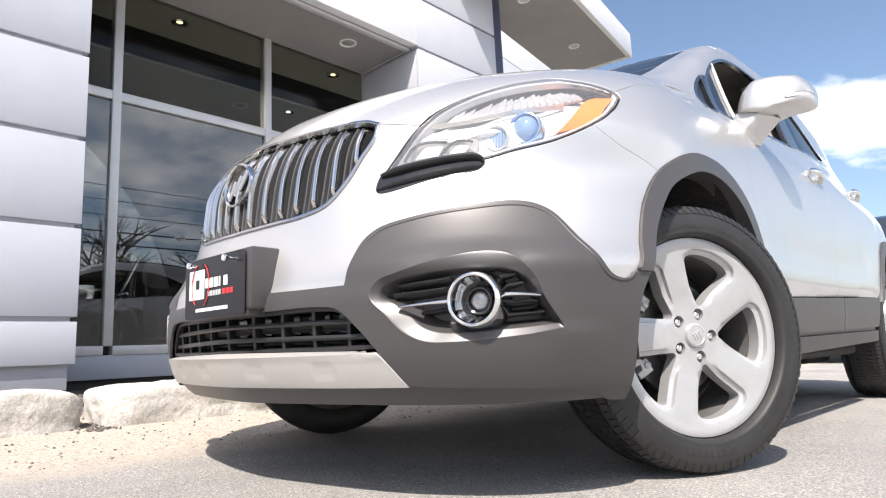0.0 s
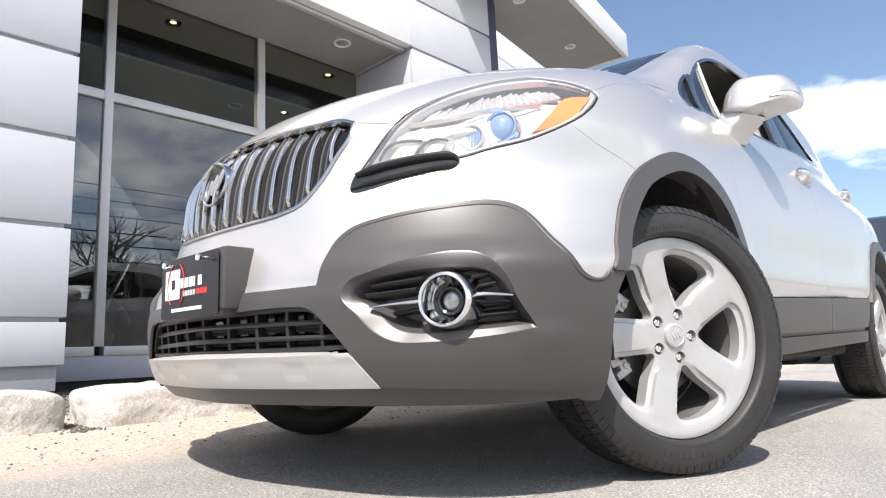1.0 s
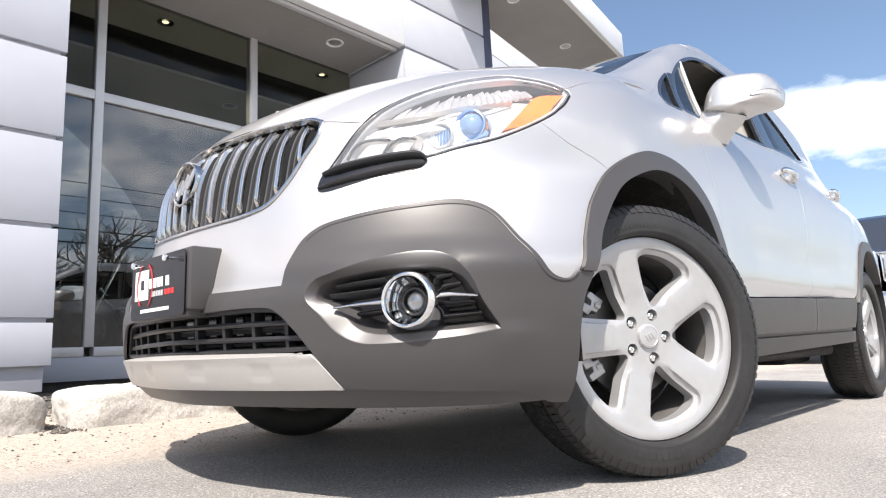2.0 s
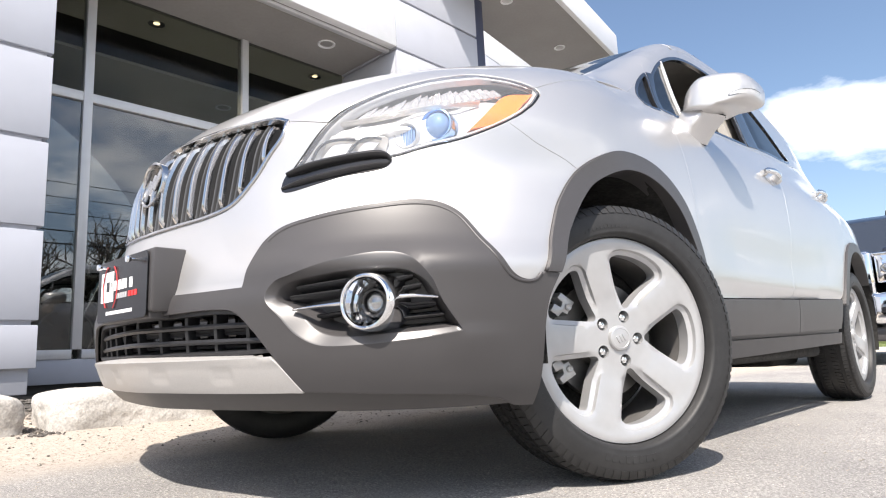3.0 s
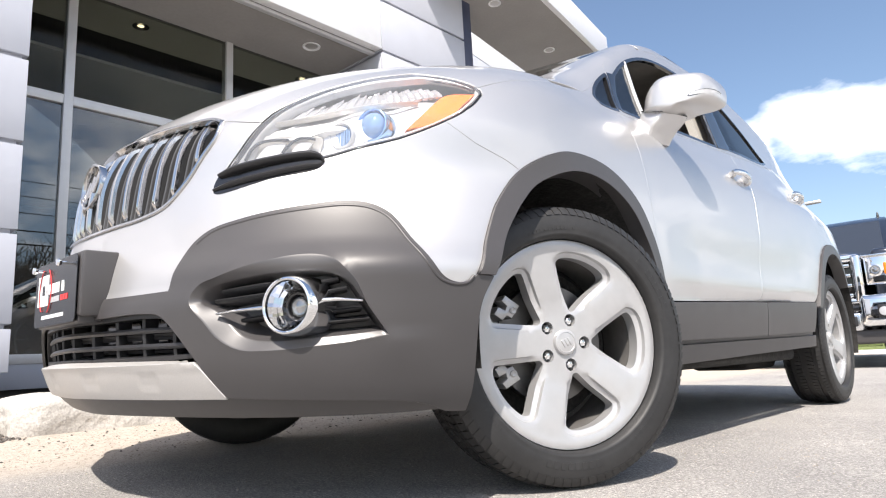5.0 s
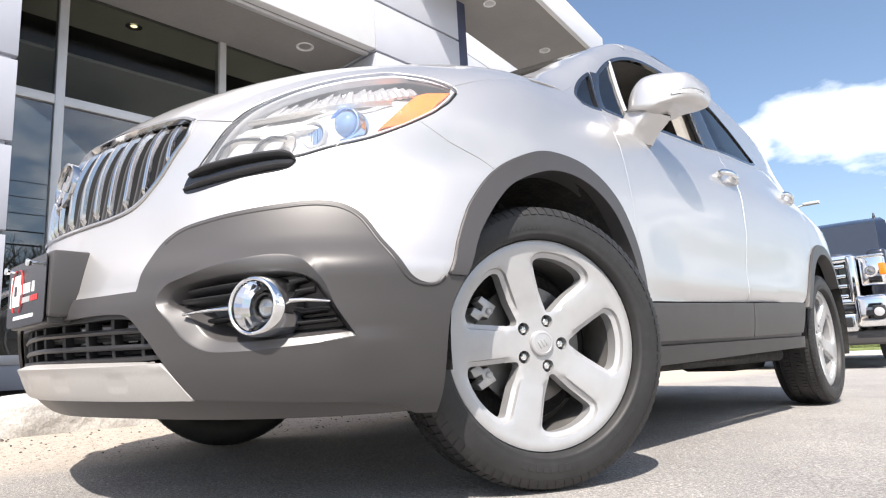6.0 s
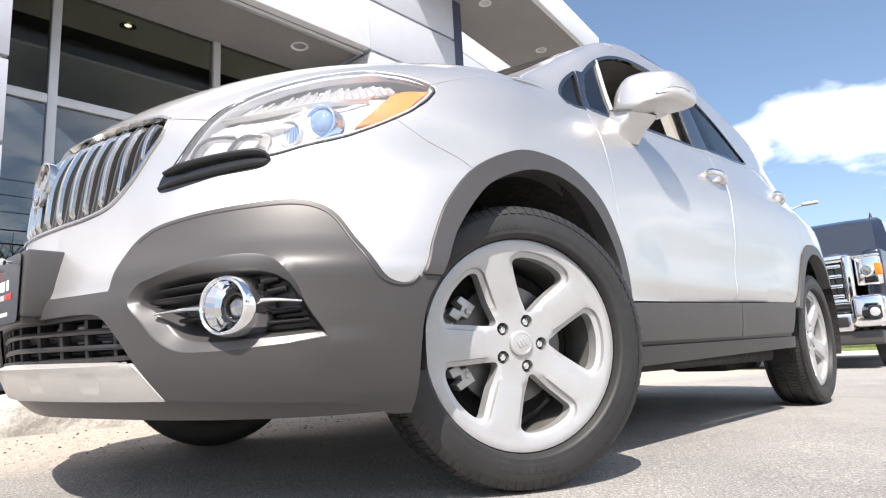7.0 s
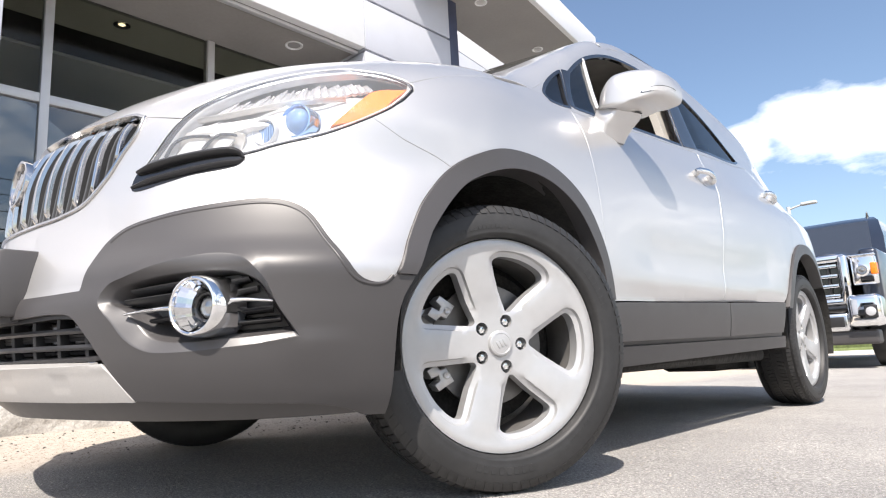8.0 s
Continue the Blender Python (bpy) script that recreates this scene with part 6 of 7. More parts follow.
BRACKET = [(-0.034, -0.034), (0.022, -0.036), (0.026, -0.014), (0.004, -0.010), (0.002, 0.004), (0.026, 0.006), (0.027, 0.034), (-0.006, 0.036), (-0.012, 0.016), (-0.030, 0.014)]


def bracket_mesh(keys, sgn):
    bm = outline_block([(0.82 * y, 0.82 * z) for y, z in keys], -0.02, 0.026, 0.005)
    pins = bmesh.new()
    lathe(pins, [(-0.01, 0.0004), (0.030, 0.0004), (0.032, 0.006), (0.030, 0.009), (-0.02, 0.009)][1:], 14)
    moved(pins, Matrix.Translation((0.0, -0.016, -0.006 * sgn)))
    verts = [bm.verts.new(v.co) for v in pins.verts]
    pins.verts.index_update()
    for f in pins.faces:
        bm.faces.new([verts[v.index] for v in f.verts])
    pins.free()
    return bm


def upper_bracket_mesh():
    return moved(bracket_mesh(BRACKET, 1), Matrix.Rotation(radians(148), 4, "X") @ Matrix.Translation((0.0, 0.160, 0)))


def lower_bracket_mesh():
    return moved(bracket_mesh([(y, -z) for y, z in BRACKET[::-1]], -1), Matrix.Rotation(radians(207), 4, "X") @ Matrix.Translation((0.0, 0.160, 0)))


WHEEL_MESH = {}


def shared(name, maker, mat, parent, label="", sharp=35):
    if name not in WHEEL_MESH:
        WHEEL_MESH[name] = part(name, maker(), mat, parent, label, sharp=sharp)
        return WHEEL_MESH[name]
    ob = new(name, WHEEL_MESH[name].data)
    ob.parent = parent
    return tagged(ob, label)


def wheel(m, label, turn=0.0):
    w = tagged(new("wheel"), label)
    w.parent = suv
    w.matrix_local = m
    shared("tyre", tyre_mesh, RUBBER, w, "black road tyre", 60)
    shared("tread", tread_mesh, RUBBER, w, "", 30)
    tagged(shared("sidewall_relief", shoulder_mesh, RUBBER, w, "", 30), "worn raised ridges on the tyre shoulder", kind="stuff")
    shared("rim", rim_mesh, ALLOY, w, "silver five-spoke alloy rim", 38)
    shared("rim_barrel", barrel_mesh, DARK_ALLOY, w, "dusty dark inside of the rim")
    shared("centre_cap", cap_mesh, ALLOY, w, "silver centre cap")
    shared("brake_disc", disc_mesh, STEEL, w, "steel brake disc")
    shared("backing_plate", hub_mesh, LINER, w, "dark backing plate")
    shared("brake_caliper", caliper_mesh, CALIPER, w, "grey cast caliper")
    shared("caliper_bracket", upper_bracket_mesh, CALIPER, w)
    shared("caliper_bracket_low", lower_bracket_mesh, CALIPER, w)
    for k in range(5):
        a = radians(72 * k - 2)
        n = shared("lug_nut", lug_mesh, CHROME, w)
        n.matrix_local = Matrix.Translation((0.036, 0.0555 * math.cos(a), 0.0555 * math.sin(a)))
        h = shared("lug_seat", lug_seat, STEEL, w)
        h.matrix_local = n.matrix_local
    # a low tyre pressed a little under the load, on a broad rim
    for ob in w.children:
        kind = ob.name.split(".")[0]
        if kind in ("tyre", "tread", "sidewall_relief"):
            ob.matrix_local = Matrix.Diagonal((1, 0.985, 0.985, 1))
        elif kind in ("rim", "rim_barrel"):
            ob.matrix_local = Matrix.Diagonal((1, 1.03, 1.03, 1))
    return w


def lug_seat():
    bm = bmesh.new()
    lathe(bm, [(0.0, 0.0160), (0.002, 0.0160), (0.002, 0.0090)], 20)
    return bm


STEER, HUB_Z = -26.0, 0.350
wheel(pose(0.765, 0.004, HUB_Z, 0, 0, STEER), "front wheel turned inwards")
wheel(pose(-0.765, 0.004, HUB_Z, 0, 0, 180 + STEER), "front wheel turned outwards")
wheel(pose(0.770, 2.550, HUB_Z, 14, 0, 0), "rear wheel standing straight")
wheel(pose(-0.770, 2.550, HUB_Z, 0, 0, 180), "rear wheel standing straight")


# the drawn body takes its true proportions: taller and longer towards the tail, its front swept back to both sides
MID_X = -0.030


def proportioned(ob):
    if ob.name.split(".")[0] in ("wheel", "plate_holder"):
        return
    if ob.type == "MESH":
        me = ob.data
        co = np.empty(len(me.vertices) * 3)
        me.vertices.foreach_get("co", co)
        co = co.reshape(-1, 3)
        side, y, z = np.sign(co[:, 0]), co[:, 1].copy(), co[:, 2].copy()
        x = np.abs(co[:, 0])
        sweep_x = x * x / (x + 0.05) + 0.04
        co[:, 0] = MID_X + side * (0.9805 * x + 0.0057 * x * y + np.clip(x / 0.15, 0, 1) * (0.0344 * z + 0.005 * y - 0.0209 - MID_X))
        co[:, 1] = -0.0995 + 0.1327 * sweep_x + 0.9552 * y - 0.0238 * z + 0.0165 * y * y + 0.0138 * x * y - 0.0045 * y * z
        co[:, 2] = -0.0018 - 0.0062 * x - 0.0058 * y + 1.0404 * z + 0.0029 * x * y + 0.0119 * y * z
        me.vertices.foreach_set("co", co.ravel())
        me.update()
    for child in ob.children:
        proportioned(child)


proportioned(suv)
# it stands on the lot's gentle fall
suv.matrix_world = Matrix.Translation((0, 0, 0.0105)) @ Matrix.Rotation(math.atan(0.023 / 1.54), 4, "Y") @ Matrix.Rotation(-math.atan(0.012 / 2.555), 4, "X")

# ---- kerb stones and gravel ----
def rough_stone(lo, hi, seed, label):
    bm = bmesh.new()
    lo, hi = Vector(lo), Vector(hi)
    size, mid = hi - lo, (lo + hi) / 2
    bmesh.ops.create_cube(bm, size=2)
    bmesh.ops.subdivide_edges(bm, edges=bm.edges, cuts=22, use_grid_fill=True)
    off = Vector((seed * 7.3, seed * 3.1, seed))
    for v in bm.verts:
        p = v.co.copy()
        r = (abs(p.x) ** 9 + abs(p.y) ** 12 + abs(p.z) ** 7) ** (1 / 9)
        p = p / max(r, 1e-6)
        q = Vector((p.x * size.x / 2, p.y * size.y / 2, p.z * size.z / 2))
        n1 = noise.noise(q * 5 + off)
        n2 = noise.noise(q * 16 + off)
        n3 = noise.noise(q * 48 + off)
        out = p.normalized()
        q += out * (0.030 * n1 + 0.012 * n2 + 0.005 * n3)
        q.z += 0.022 * noise.noise(Vector((q.y * 2.2, seed, 0)))
        v.co = mid + q
    return tagged(part("kerb_stone", bm, GRANITE, None, sharp=180), label, "stone", group="row of kerb stones")


rough_stone((-1.78, -1.70, 0.03), (-1.45, -0.735, 0.242), 1, "pale rough granite kerb stone on the sand")
rough_stone((-1.80, -0.645, 0.03), (-1.44, 0.50, 0.252), 2, "long pale rough granite kerb stone on the sand")
rough_stone((-1.80, 0.58, 0.03), (-1.46, 1.62, 0.225), 3, "pale rough granite kerb stone on the sand")
rough_stone((-1.78, -2.85, 0.03), (-1.45, -1.77, 0.245), 4, "pale rough granite kerb stone on the sand")


def pebbles(name, count, where, size, mat, label, category):
    rnd = random.Random(len(name) * 17 + count)
    v, f = [], []
    for _ in range(count):
        x, y = where(rnd)
        z = float(ground_height(x, y))
        r = size * rnd.uniform(0.4, 1.3)
        m = Matrix.Rotation(rnd.uniform(0, 6.3), 3, "Z") @ Matrix.Rotation(rnd.uniform(-0.5, 0.5), 3, "X")
        k = len(v)
        for p in ((1, 0, 0), (0.3, 0.9, 0.1), (-0.8, 0.6, 0), (-0.9, -0.5, 0.1), (0.2, -0.9, 0), (0.2, 0.1, 0.65), (-0.3, -0.2, 0.55), (0, 0, -0.4)):
            q = m @ Vector([c * r * rnd.uniform(0.75, 1.2) for c in p])
            v.append((x + q.x, y + q.y, z + q.z + r * 0.2))
        for t in ((0, 1, 5), (1, 2, 5), (2, 6, 5), (2, 3, 6), (3, 4, 6), (4, 0, 5), (4, 5, 6), (1, 0, 7), (2, 1, 7), (3, 2, 7), (4, 3, 7), (0, 4, 7)):
            f.append(tuple(k + i for i in t))
    return tagged(mesh_object(name, v, f, mat, smooth=False), label, category, kind="stuff")


CHIP = material("stone_chip", (0.10, 0.09, 0.08), 0.85, vary=((40, 0.5),))
GRIT = material("pale_grit", (0.36, 0.32, 0.27), 0.85, vary=((60, 0.5),))
pebbles("gravel", 2600, lambda r: (r.uniform(-2.75, -1.72), r.uniform(-2.0, 2.0)), 0.013, CHIP, "dark stone chips in the bed along the building", "gravel")
pebbles("gap_gravel", 170, lambda r: (r.uniform(-1.75, -1.36), r.gauss(-0.69, 0.035 if r.random() < 0.7 else 0.09)), 0.010, CHIP, "dark stone chips spilled between two kerb stones", "gravel")
pebbles("grit", 900, lambda r: (-0.75 - abs(r.gauss(0, 0.36)), r.uniform(-1.8, 2.2)), 0.0042, GRIT, "small pale and brown grit on the sand", "grit")
pebbles("dark_grit", 220, lambda r: (-0.80 - r.uniform(0, 0.62), r.uniform(-1.4, 2.2)), 0.006, CHIP, "scattered dark grit on the sand", "grit")

pebbles("asphalt_grit", 2200, lambda r: (r.uniform(-0.75, 1.7), r.uniform(-1.05, 1.6)), 0.0026, GRIT, "loose pale grit on the asphalt", "grit")

# ---- lamps in the soffits ----
GLOW = lit("warm_lamp", (1.0, 0.80, 0.48), 1.6)
COOL_GLOW = lit("white_lamp", (1.0, 0.93, 0.80), 2.5)


def down_light(x, y, z, r, on, label):
    d = tagged(new("down_light"), label, "ceiling lamp", group="recessed ceiling lamps")
    d.location = (x, y, z)
    bm = bmesh.new()
    lathe(bm, [(0.0, r * (0.40 if on else 0.72)), (-0.004, r * 0.76), (-0.009, r * 0.94), (-0.007, r), (0.0, r * 1.01)], 36, "Z")
    part("trim_ring", bm, FASCIA if not on else SATIN_CHROME, d, "pale trim ring")
    bm = bmesh.new()
    q = r * (0.42 if on else 0.73)
    lathe(bm, [(0.0, q), (-0.002, q * 0.7), (-0.0035, q * 0.001)], 28, "Z")
    part("diffuser", bm, on if on else SKID, d, "glowing lamp face" if on else "unlit lamp face")
    return d


for x, y in ((-3.246, 2.129), (-3.246, 0.38)):
    down_light(x, y, 3.4915, 0.088, None, "unlit recessed lamp with a pale ring in the soffit")
for x, y in ((-2.857, 5.934), (-2.62, 4.40)):
    down_light(x, y, 4.5995, 0.078, None, "unlit recessed lamp in the canopy's underside")

# ---- inside of the showroom ----
DARK_CEILING = material("olive_ceiling", (0.60, 0.59, 0.52), 0.8, vary=((2, 0.08),))
DARK_WALL = material("inner_wall", (0.10, 0.10, 0.10), 0.8, vary=((1.5, 0.15),))
SHOP_FLOOR = material("shop_floor", (0.12, 0.115, 0.11), 0.25, vary=((3, 0.1),))
BLACKOUT = material("dark_slot", (0.012, 0.012, 0.012), 0.8)
tagged(slab("inner_ceiling", (-4.743, -2.9, 3.72), (GLASS_X - 0.085, 4.1, 3.82), DARK_CEILING, None, 0), "dim olive-grey showroom ceiling", "ceiling", kind="structure")
tagged(slab("inner_ceiling_slot", (-5.393, -2.9, 3.75), (-4.747, 4.1, 3.82), BLACKOUT, None, 0), "black slot in the showroom ceiling", "ceiling", kind="structure")
tagged(slab("inner_ceiling_rear", (-12.5, -6, 3.72), (-5.397, 7.4, 3.82), DARK_CEILING, None, 0), "dim olive-grey showroom ceiling", "ceiling", kind="structure")
tagged(slab("inner_floor", (-12.5, -6, 0.22), (GLASS_X - 0.085, 7.4, 0.318), SHOP_FLOOR, None, 0), "dark polished showroom floor", "floor", kind="structure")
tagged(slab("wall_rear", (-12.8, -6, 0.0), (-12.5, 7.4, 3.9), DARK_WALL, None, 0), "dark inner wall of the showroom", "wall", kind="structure")
tagged(slab("wall_side", (-12.8, -6.3, 0.0), (-3.6, -6.0, 4.6), PANEL, None, 0), "grey side wall of the showroom", "wall", kind="structure")
tagged(slab("wall_front", (-3.9, -6.0, 0.0), (-3.4, -2.6, 4.7), PANEL, None, 0), "grey front wall beside the pier", "wall", kind="structure")
tagged(slab("wall_divider", (-12.5, 7.4, 0.0), (-4.1, 7.6, 4.7), FASCIA, None, 0), "white end wall of the showroom", "wall", kind="structure")
tagged(slab("roof", (-12.8, -6.3, 5.19), (WALL_X - 0.105, 3.99, 5.3), FASCIA, None, 0), "flat white roof of the showroom", "roof", kind="structure")
tagged(slab("header", (GLASS_X - 0.08, -0.372, 3.594), (GLASS_X + 0.02, 2.682, 5.18), DARK_WALL, None, 0), "dark wall over the window head", "wall", kind="structure")
for x, y in ((-4.355, 0.888), (-4.334, 2.757), (-5.68, 3.0), (-6.94, 1.64), (-8.242, 3.025), (-10.863, 3.029)):
    down_light(x, y, 3.719, 0.078, COOL_GLOW if x < -5 else GLOW, "lit warm recessed lamp in the showroom ceiling")
down_light(-5.884, 2.389, 3.719, 0.10, None, "unlit recessed lamp in the showroom ceiling")

for x, y in ((-4.355, 0.888), (-4.334, 2.757)):
    glow = new("down_light_glow", bpy.data.lights.new("down_light_glow", "SPOT"))
    glow.data.energy, glow.data.color, glow.data.shadow_soft_size = 60.0, (1.0, 0.88, 0.70), 0.05
    glow.data.spot_size, glow.data.spot_blend = radians(100), 0.5
    glow.matrix_world = look((x, y, 3.69), (x, y + 0.001, 0))


def motorcycle(x, y, turn, colour, label):
    mc = tagged(new("motorcycle"), label, "motorcycle", group="motorcycles behind the window")
    mc.matrix_world = pose(x, y, 0.318, 0, 0, turn)

    def add(name, bm, mat, lb=""):
        return part(name, bm, mat, mc, lb)

    for yy in (-0.72, 0.72):
        bm = bmesh.new()
        tube(bm, [(0, yy + 0.27 * math.cos(a), 0.32 + 0.27 * math.sin(a)) for a in np.linspace(0, 2 * math.pi, 36, endpoint=False)], 0.055, 10, closed=True)
        add("tyre", bm, RUBBER)
        bm = bmesh.new()
        tube(bm, [(0, yy + 0.215 * math.cos(a), 0.32 + 0.215 * math.sin(a)) for a in np.linspace(0, 2 * math.pi, 36, endpoint=False)], 0.018, 8, closed=True)
        for k in range(10):
            a = 2 * math.pi * k / 10
            tube(bm, [(0, yy, 0.32), (0, yy + 0.21 * math.cos(a), 0.32 + 0.21 * math.sin(a))], 0.006, 5)
        lathe(bm, [(-0.05, 0.001), (-0.05, 0.05), (0.05, 0.05), (0.05, 0.001)], 16)
        add("rim", moved(bm, Matrix()), CHROME)
        bm = bmesh.new()
        lathe(bm, [(0.058, 0.06), (0.060, 0.14), (0.066, 0.14), (0.066, 0.06)], 30)
        add("brake_disc", moved(bm, Matrix.Translation((0, yy, 0.32))), STEEL)
        bm = bmesh.new()
        rings = []
        for a in np.linspace(radians(10), radians(165), 18):
            rings.append([bm.verts.new((wx, yy + (0.345 - abs(wx) * 0.35) * math.cos(a), 0.32 + (0.345 - abs(wx) * 0.35) * math.sin(a))) for wx in (-0.075, -0.04, 0, 0.04, 0.075)])
        for a, b in zip(rings, rings[1:]):
            for k in range(4):
                bm.faces.new((a[k], a[k + 1], b[k + 1], b[k]))
        add("mudguard", bm, colour)
    for sx in (-0.09, 0.09):
        bm = bmesh.new()
        tube(bm, [(sx, -0.72, 0.32), (sx, -0.42, 0.98)], 0.024, 10)
        add("fork", bm, CHROME)
        bm = bmesh.new()
        tube(bm, [(sx * 1.9, -0.25, 0.30), (sx * 2.1, 0.10, 0.24), (sx * 2.1, 0.95, 0.27)], [0.03, 0.035, 0.05], 12)
        add("exhaust_pipe", bm, CHROME)
    bm = bmesh.new()
    tube(bm, [(-0.42, -0.20, 1.08), (-0.25, -0.34, 1.10), (0, -0.40, 1.02), (0.25, -0.34, 1.10), (0.42, -0.20, 1.08)], 0.014, 8)
    add("handlebar", bm, CHROME)
    bm = bmesh.new()
    box(bm, (-0.15, -0.32, 0.70), (0.15, 0.18, 0.94), 0.09, segments=4)
    add("tank", bm, colour)
    bm = bmesh.new()
    box(bm, (-0.14, 0.14, 0.64), (0.14, 0.80, 0.76), 0.05, segments=3)
    add("saddle", bm, BLACK)
    bm = bmesh.new()
    box(bm, (-0.17, -0.28, 0.26), (0.17, 0.26, 0.68), 0.05, segments=3)
    add("engine", bm, STEEL)
    bm = bmesh.new()
    lathe(bm, [(-0.60, 0.07), (-0.56, 0.09), (-0.48, 0.085), (-0.44, 0.03)], 24, "Y")
    add("headlamp", moved(bm, Matrix.Translation((0, 0, 0.86))), CHROME)
    bm = bmesh.new()
    box(bm, (0.20, 0.40, 0.48), (0.38, 0.92, 0.74), 0.05, segments=3)
    box(bm, (-0.38, 0.40, 0.48), (-0.20, 0.92, 0.74), 0.05, segments=3)
    add("pannier", bm, colour)
    bm = bmesh.new()
    box(bm, (-0.26, -0.56, 1.0), (0.26, -0.52, 1.32), 0.015, Matrix.Translation((0, -0.54, 1.0)) @ Matrix.Rotation(radians(-25), 4, "X") @ Matrix.Translation((0, 0.54, -1.0)))
    add("wind_shield", bm, CAR_GLASS)
    return mc


motorcycle(-4.10, 0.85, 4, PLATE_WHITE, "white and black touring motorcycle parked behind the glass")
motorcycle(-4.45, 2.28, 8, GLOSSY_BLACK, "black chrome-trimmed motorcycle parked behind the glass")

# ---- the pickup behind ----
NAVY_PAINT = material("dark_blue_paint", (0.022, 0.028, 0.045), 0.3, 0.4, coat=1.0, vary=((500, 0.05),))


def rounded(name, lo, hi, r, mat, parent, label="", m=None, seg=3):
    bm = bmesh.new()
    box(bm, lo, hi, r, m, seg)
    return part(name, bm, mat, parent, label)


def pickup(x, y):
    t = tagged(new("pickup_truck"), "dark blue pickup truck with a large chrome grille, parked", "truck")
    t.matrix_world = pose(x, y, -0.018)
    # nose at local y = 0, facing -y
    hood_b = bmesh.new()
    rows = []
    for yy, z, w in ((0.10, 1.26, 0.86), (0.16, 1.34, 0.92), (0.5, 1.39, 0.95), (1.3, 1.43, 0.97)):
        rows.append([hood_b.verts.new((w * u, yy + 0.10 * u * u * (1 if yy < 0.5 else 0), z - 0.07 * u * u + 0.03 * math.exp(-((abs(u) - 0.55) / 0.15) ** 2))) for u in np.linspace(-1, 1, 25)])
    for a, b in zip(rows, rows[1:]):
        for k in range(24):
            hood_b.faces.new((a[k], a[k + 1], b[k + 1], b[k]))
    part("hood", hood_b, NAVY_PAINT, t, "dark blue bonnet")
    for sx in (-1, 1):
        rounded("fender", (sx * 0.80 if sx > 0 else -1.0, 0.16, 0.62), (1.0 if sx > 0 else -0.80, 1.35, 1.36), 0.05, NAVY_PAINT, t, "dark blue wing")
    rounded("body_side", (-0.98, 1.30, 0.50), (0.98, 3.9, 1.36), 0.06, NAVY_PAINT, t, "dark blue cab body")
    rounded("cargo_bed", (-0.98, 3.92, 0.55), (0.98, 5.75, 1.38), 0.05, NAVY_PAINT, t, "dark blue cargo bed")
    cab = bmesh.new()
    loops = []
    for z, yf, yr, w in ((1.36, 1.25, 3.85, 0.93), (1.68, 1.62, 3.80, 0.88), (1.95, 1.98, 3.72, 0.80), (2.04, 2.20, 3.60, 0.72), (2.06, 2.5, 3.4, 0.5)):
        loops.append([cab.verts.new(p) for p in ((-w, yf + 0.08, z), (-w * 0.5, yf, z), (w * 0.5, yf, z), (w, yf + 0.08, z), (w, yr, z), (-w, yr, z))])
    for a, b in zip(loops, loops[1:]):
        for k in range(6):
            cab.faces.new((a[k], a[(k + 1) % 6], b[(k + 1) % 6], b[k]))
    cab.faces.new(loops[-1])
    part("cab", cab, NAVY_PAINT, t, "dark blue cab roof", sharp=20)
    ws2 = bmesh.new()
    q = [ws2.verts.new(p) for p in ((-0.80, 1.285, 1.385), (0.80, 1.285, 1.385), (0.70, 1.93, 1.925), (-0.70, 1.93, 1.925))]
    ws2.faces.new(q)
    rr = bmesh.ops.extrude_face_region(ws2, geom=ws2.faces[:])
    for v in [g for g in rr["geom"] if isinstance(g, bmesh.types.BMVert)]:
        v.co += Vector((0, -0.02, 0.016))
    part("windscreen", ws2, CAR_DARK, t, "dark reflecting windscreen")
    # grille: chrome surround, black field, chrome bars
    sur = tagged(new("grille"), "chrome grille with barred openings")
    sur.parent = t
    rounded("surround", (-0.70, 0.04, 1.225), (0.70, 0.20, 1.315), 0.03, CHROME, sur, "chrome surround")
    rounded("surround", (-0.70, 0.03, 0.72), (0.70, 0.20, 0.80), 0.03, CHROME, sur)
    for sx in (-1, 1):
        rounded("surround", (min(sx * 0.615, sx * 0.72), 0.02, 0.74), (max(sx * 0.615, sx * 0.72), 0.20, 1.30), 0.03, CHROME, sur)
    rounded("grille_field", (-0.62, 0.14, 0.78), (0.62, 0.20, 1.24), 0.0, GLOSSY_BLACK, sur, "black grille field")
    for k in range(4):
        z = 0.835 + 0.117 * k
        rounded("grille_bar", (-0.60, 0.07, z - 0.022), (0.60, 0.14, z + 0.022), 0.012, CHROME, sur, "chrome bar")
    for xx in np.linspace(-0.5, 0.5, 7):
        rounded("grille_post", (xx - 0.012, 0.09, 0.80), (xx + 0.012, 0.14, 1.23), 0.004, BLACK, sur)
    for sx in (-1, 1):
        hl = rounded("headlight", (min(sx * 0.735, sx * 0.985), 0.07, 0.93), (max(sx * 0.735, sx * 0.985), 0.26, 1.27), 0.03, CHROME, t, "clear chrome headlight with amber corner")
        bm = bmesh.new()
        lathe(bm, [(0.075, 0.075), (0.06, 0.072), (0.055, 0.055), (0.07, 0.04)], 24, "Y")
        part("lamp_ring", moved(bm, Matrix.Translation((sx * 0.845, 0, 1.10))), CHROME, hl, "chrome lamp ring")
        bm = bmesh.new()
        lathe(bm, [(0.07, 0.045), (0.045, 0.03), (0.04, 0.0005)], 20, "Y")
        part("lamp_lens", moved(bm, Matrix.Translation((sx * 0.845, 0, 1.10))), BULB, hl, "round lamp lens")
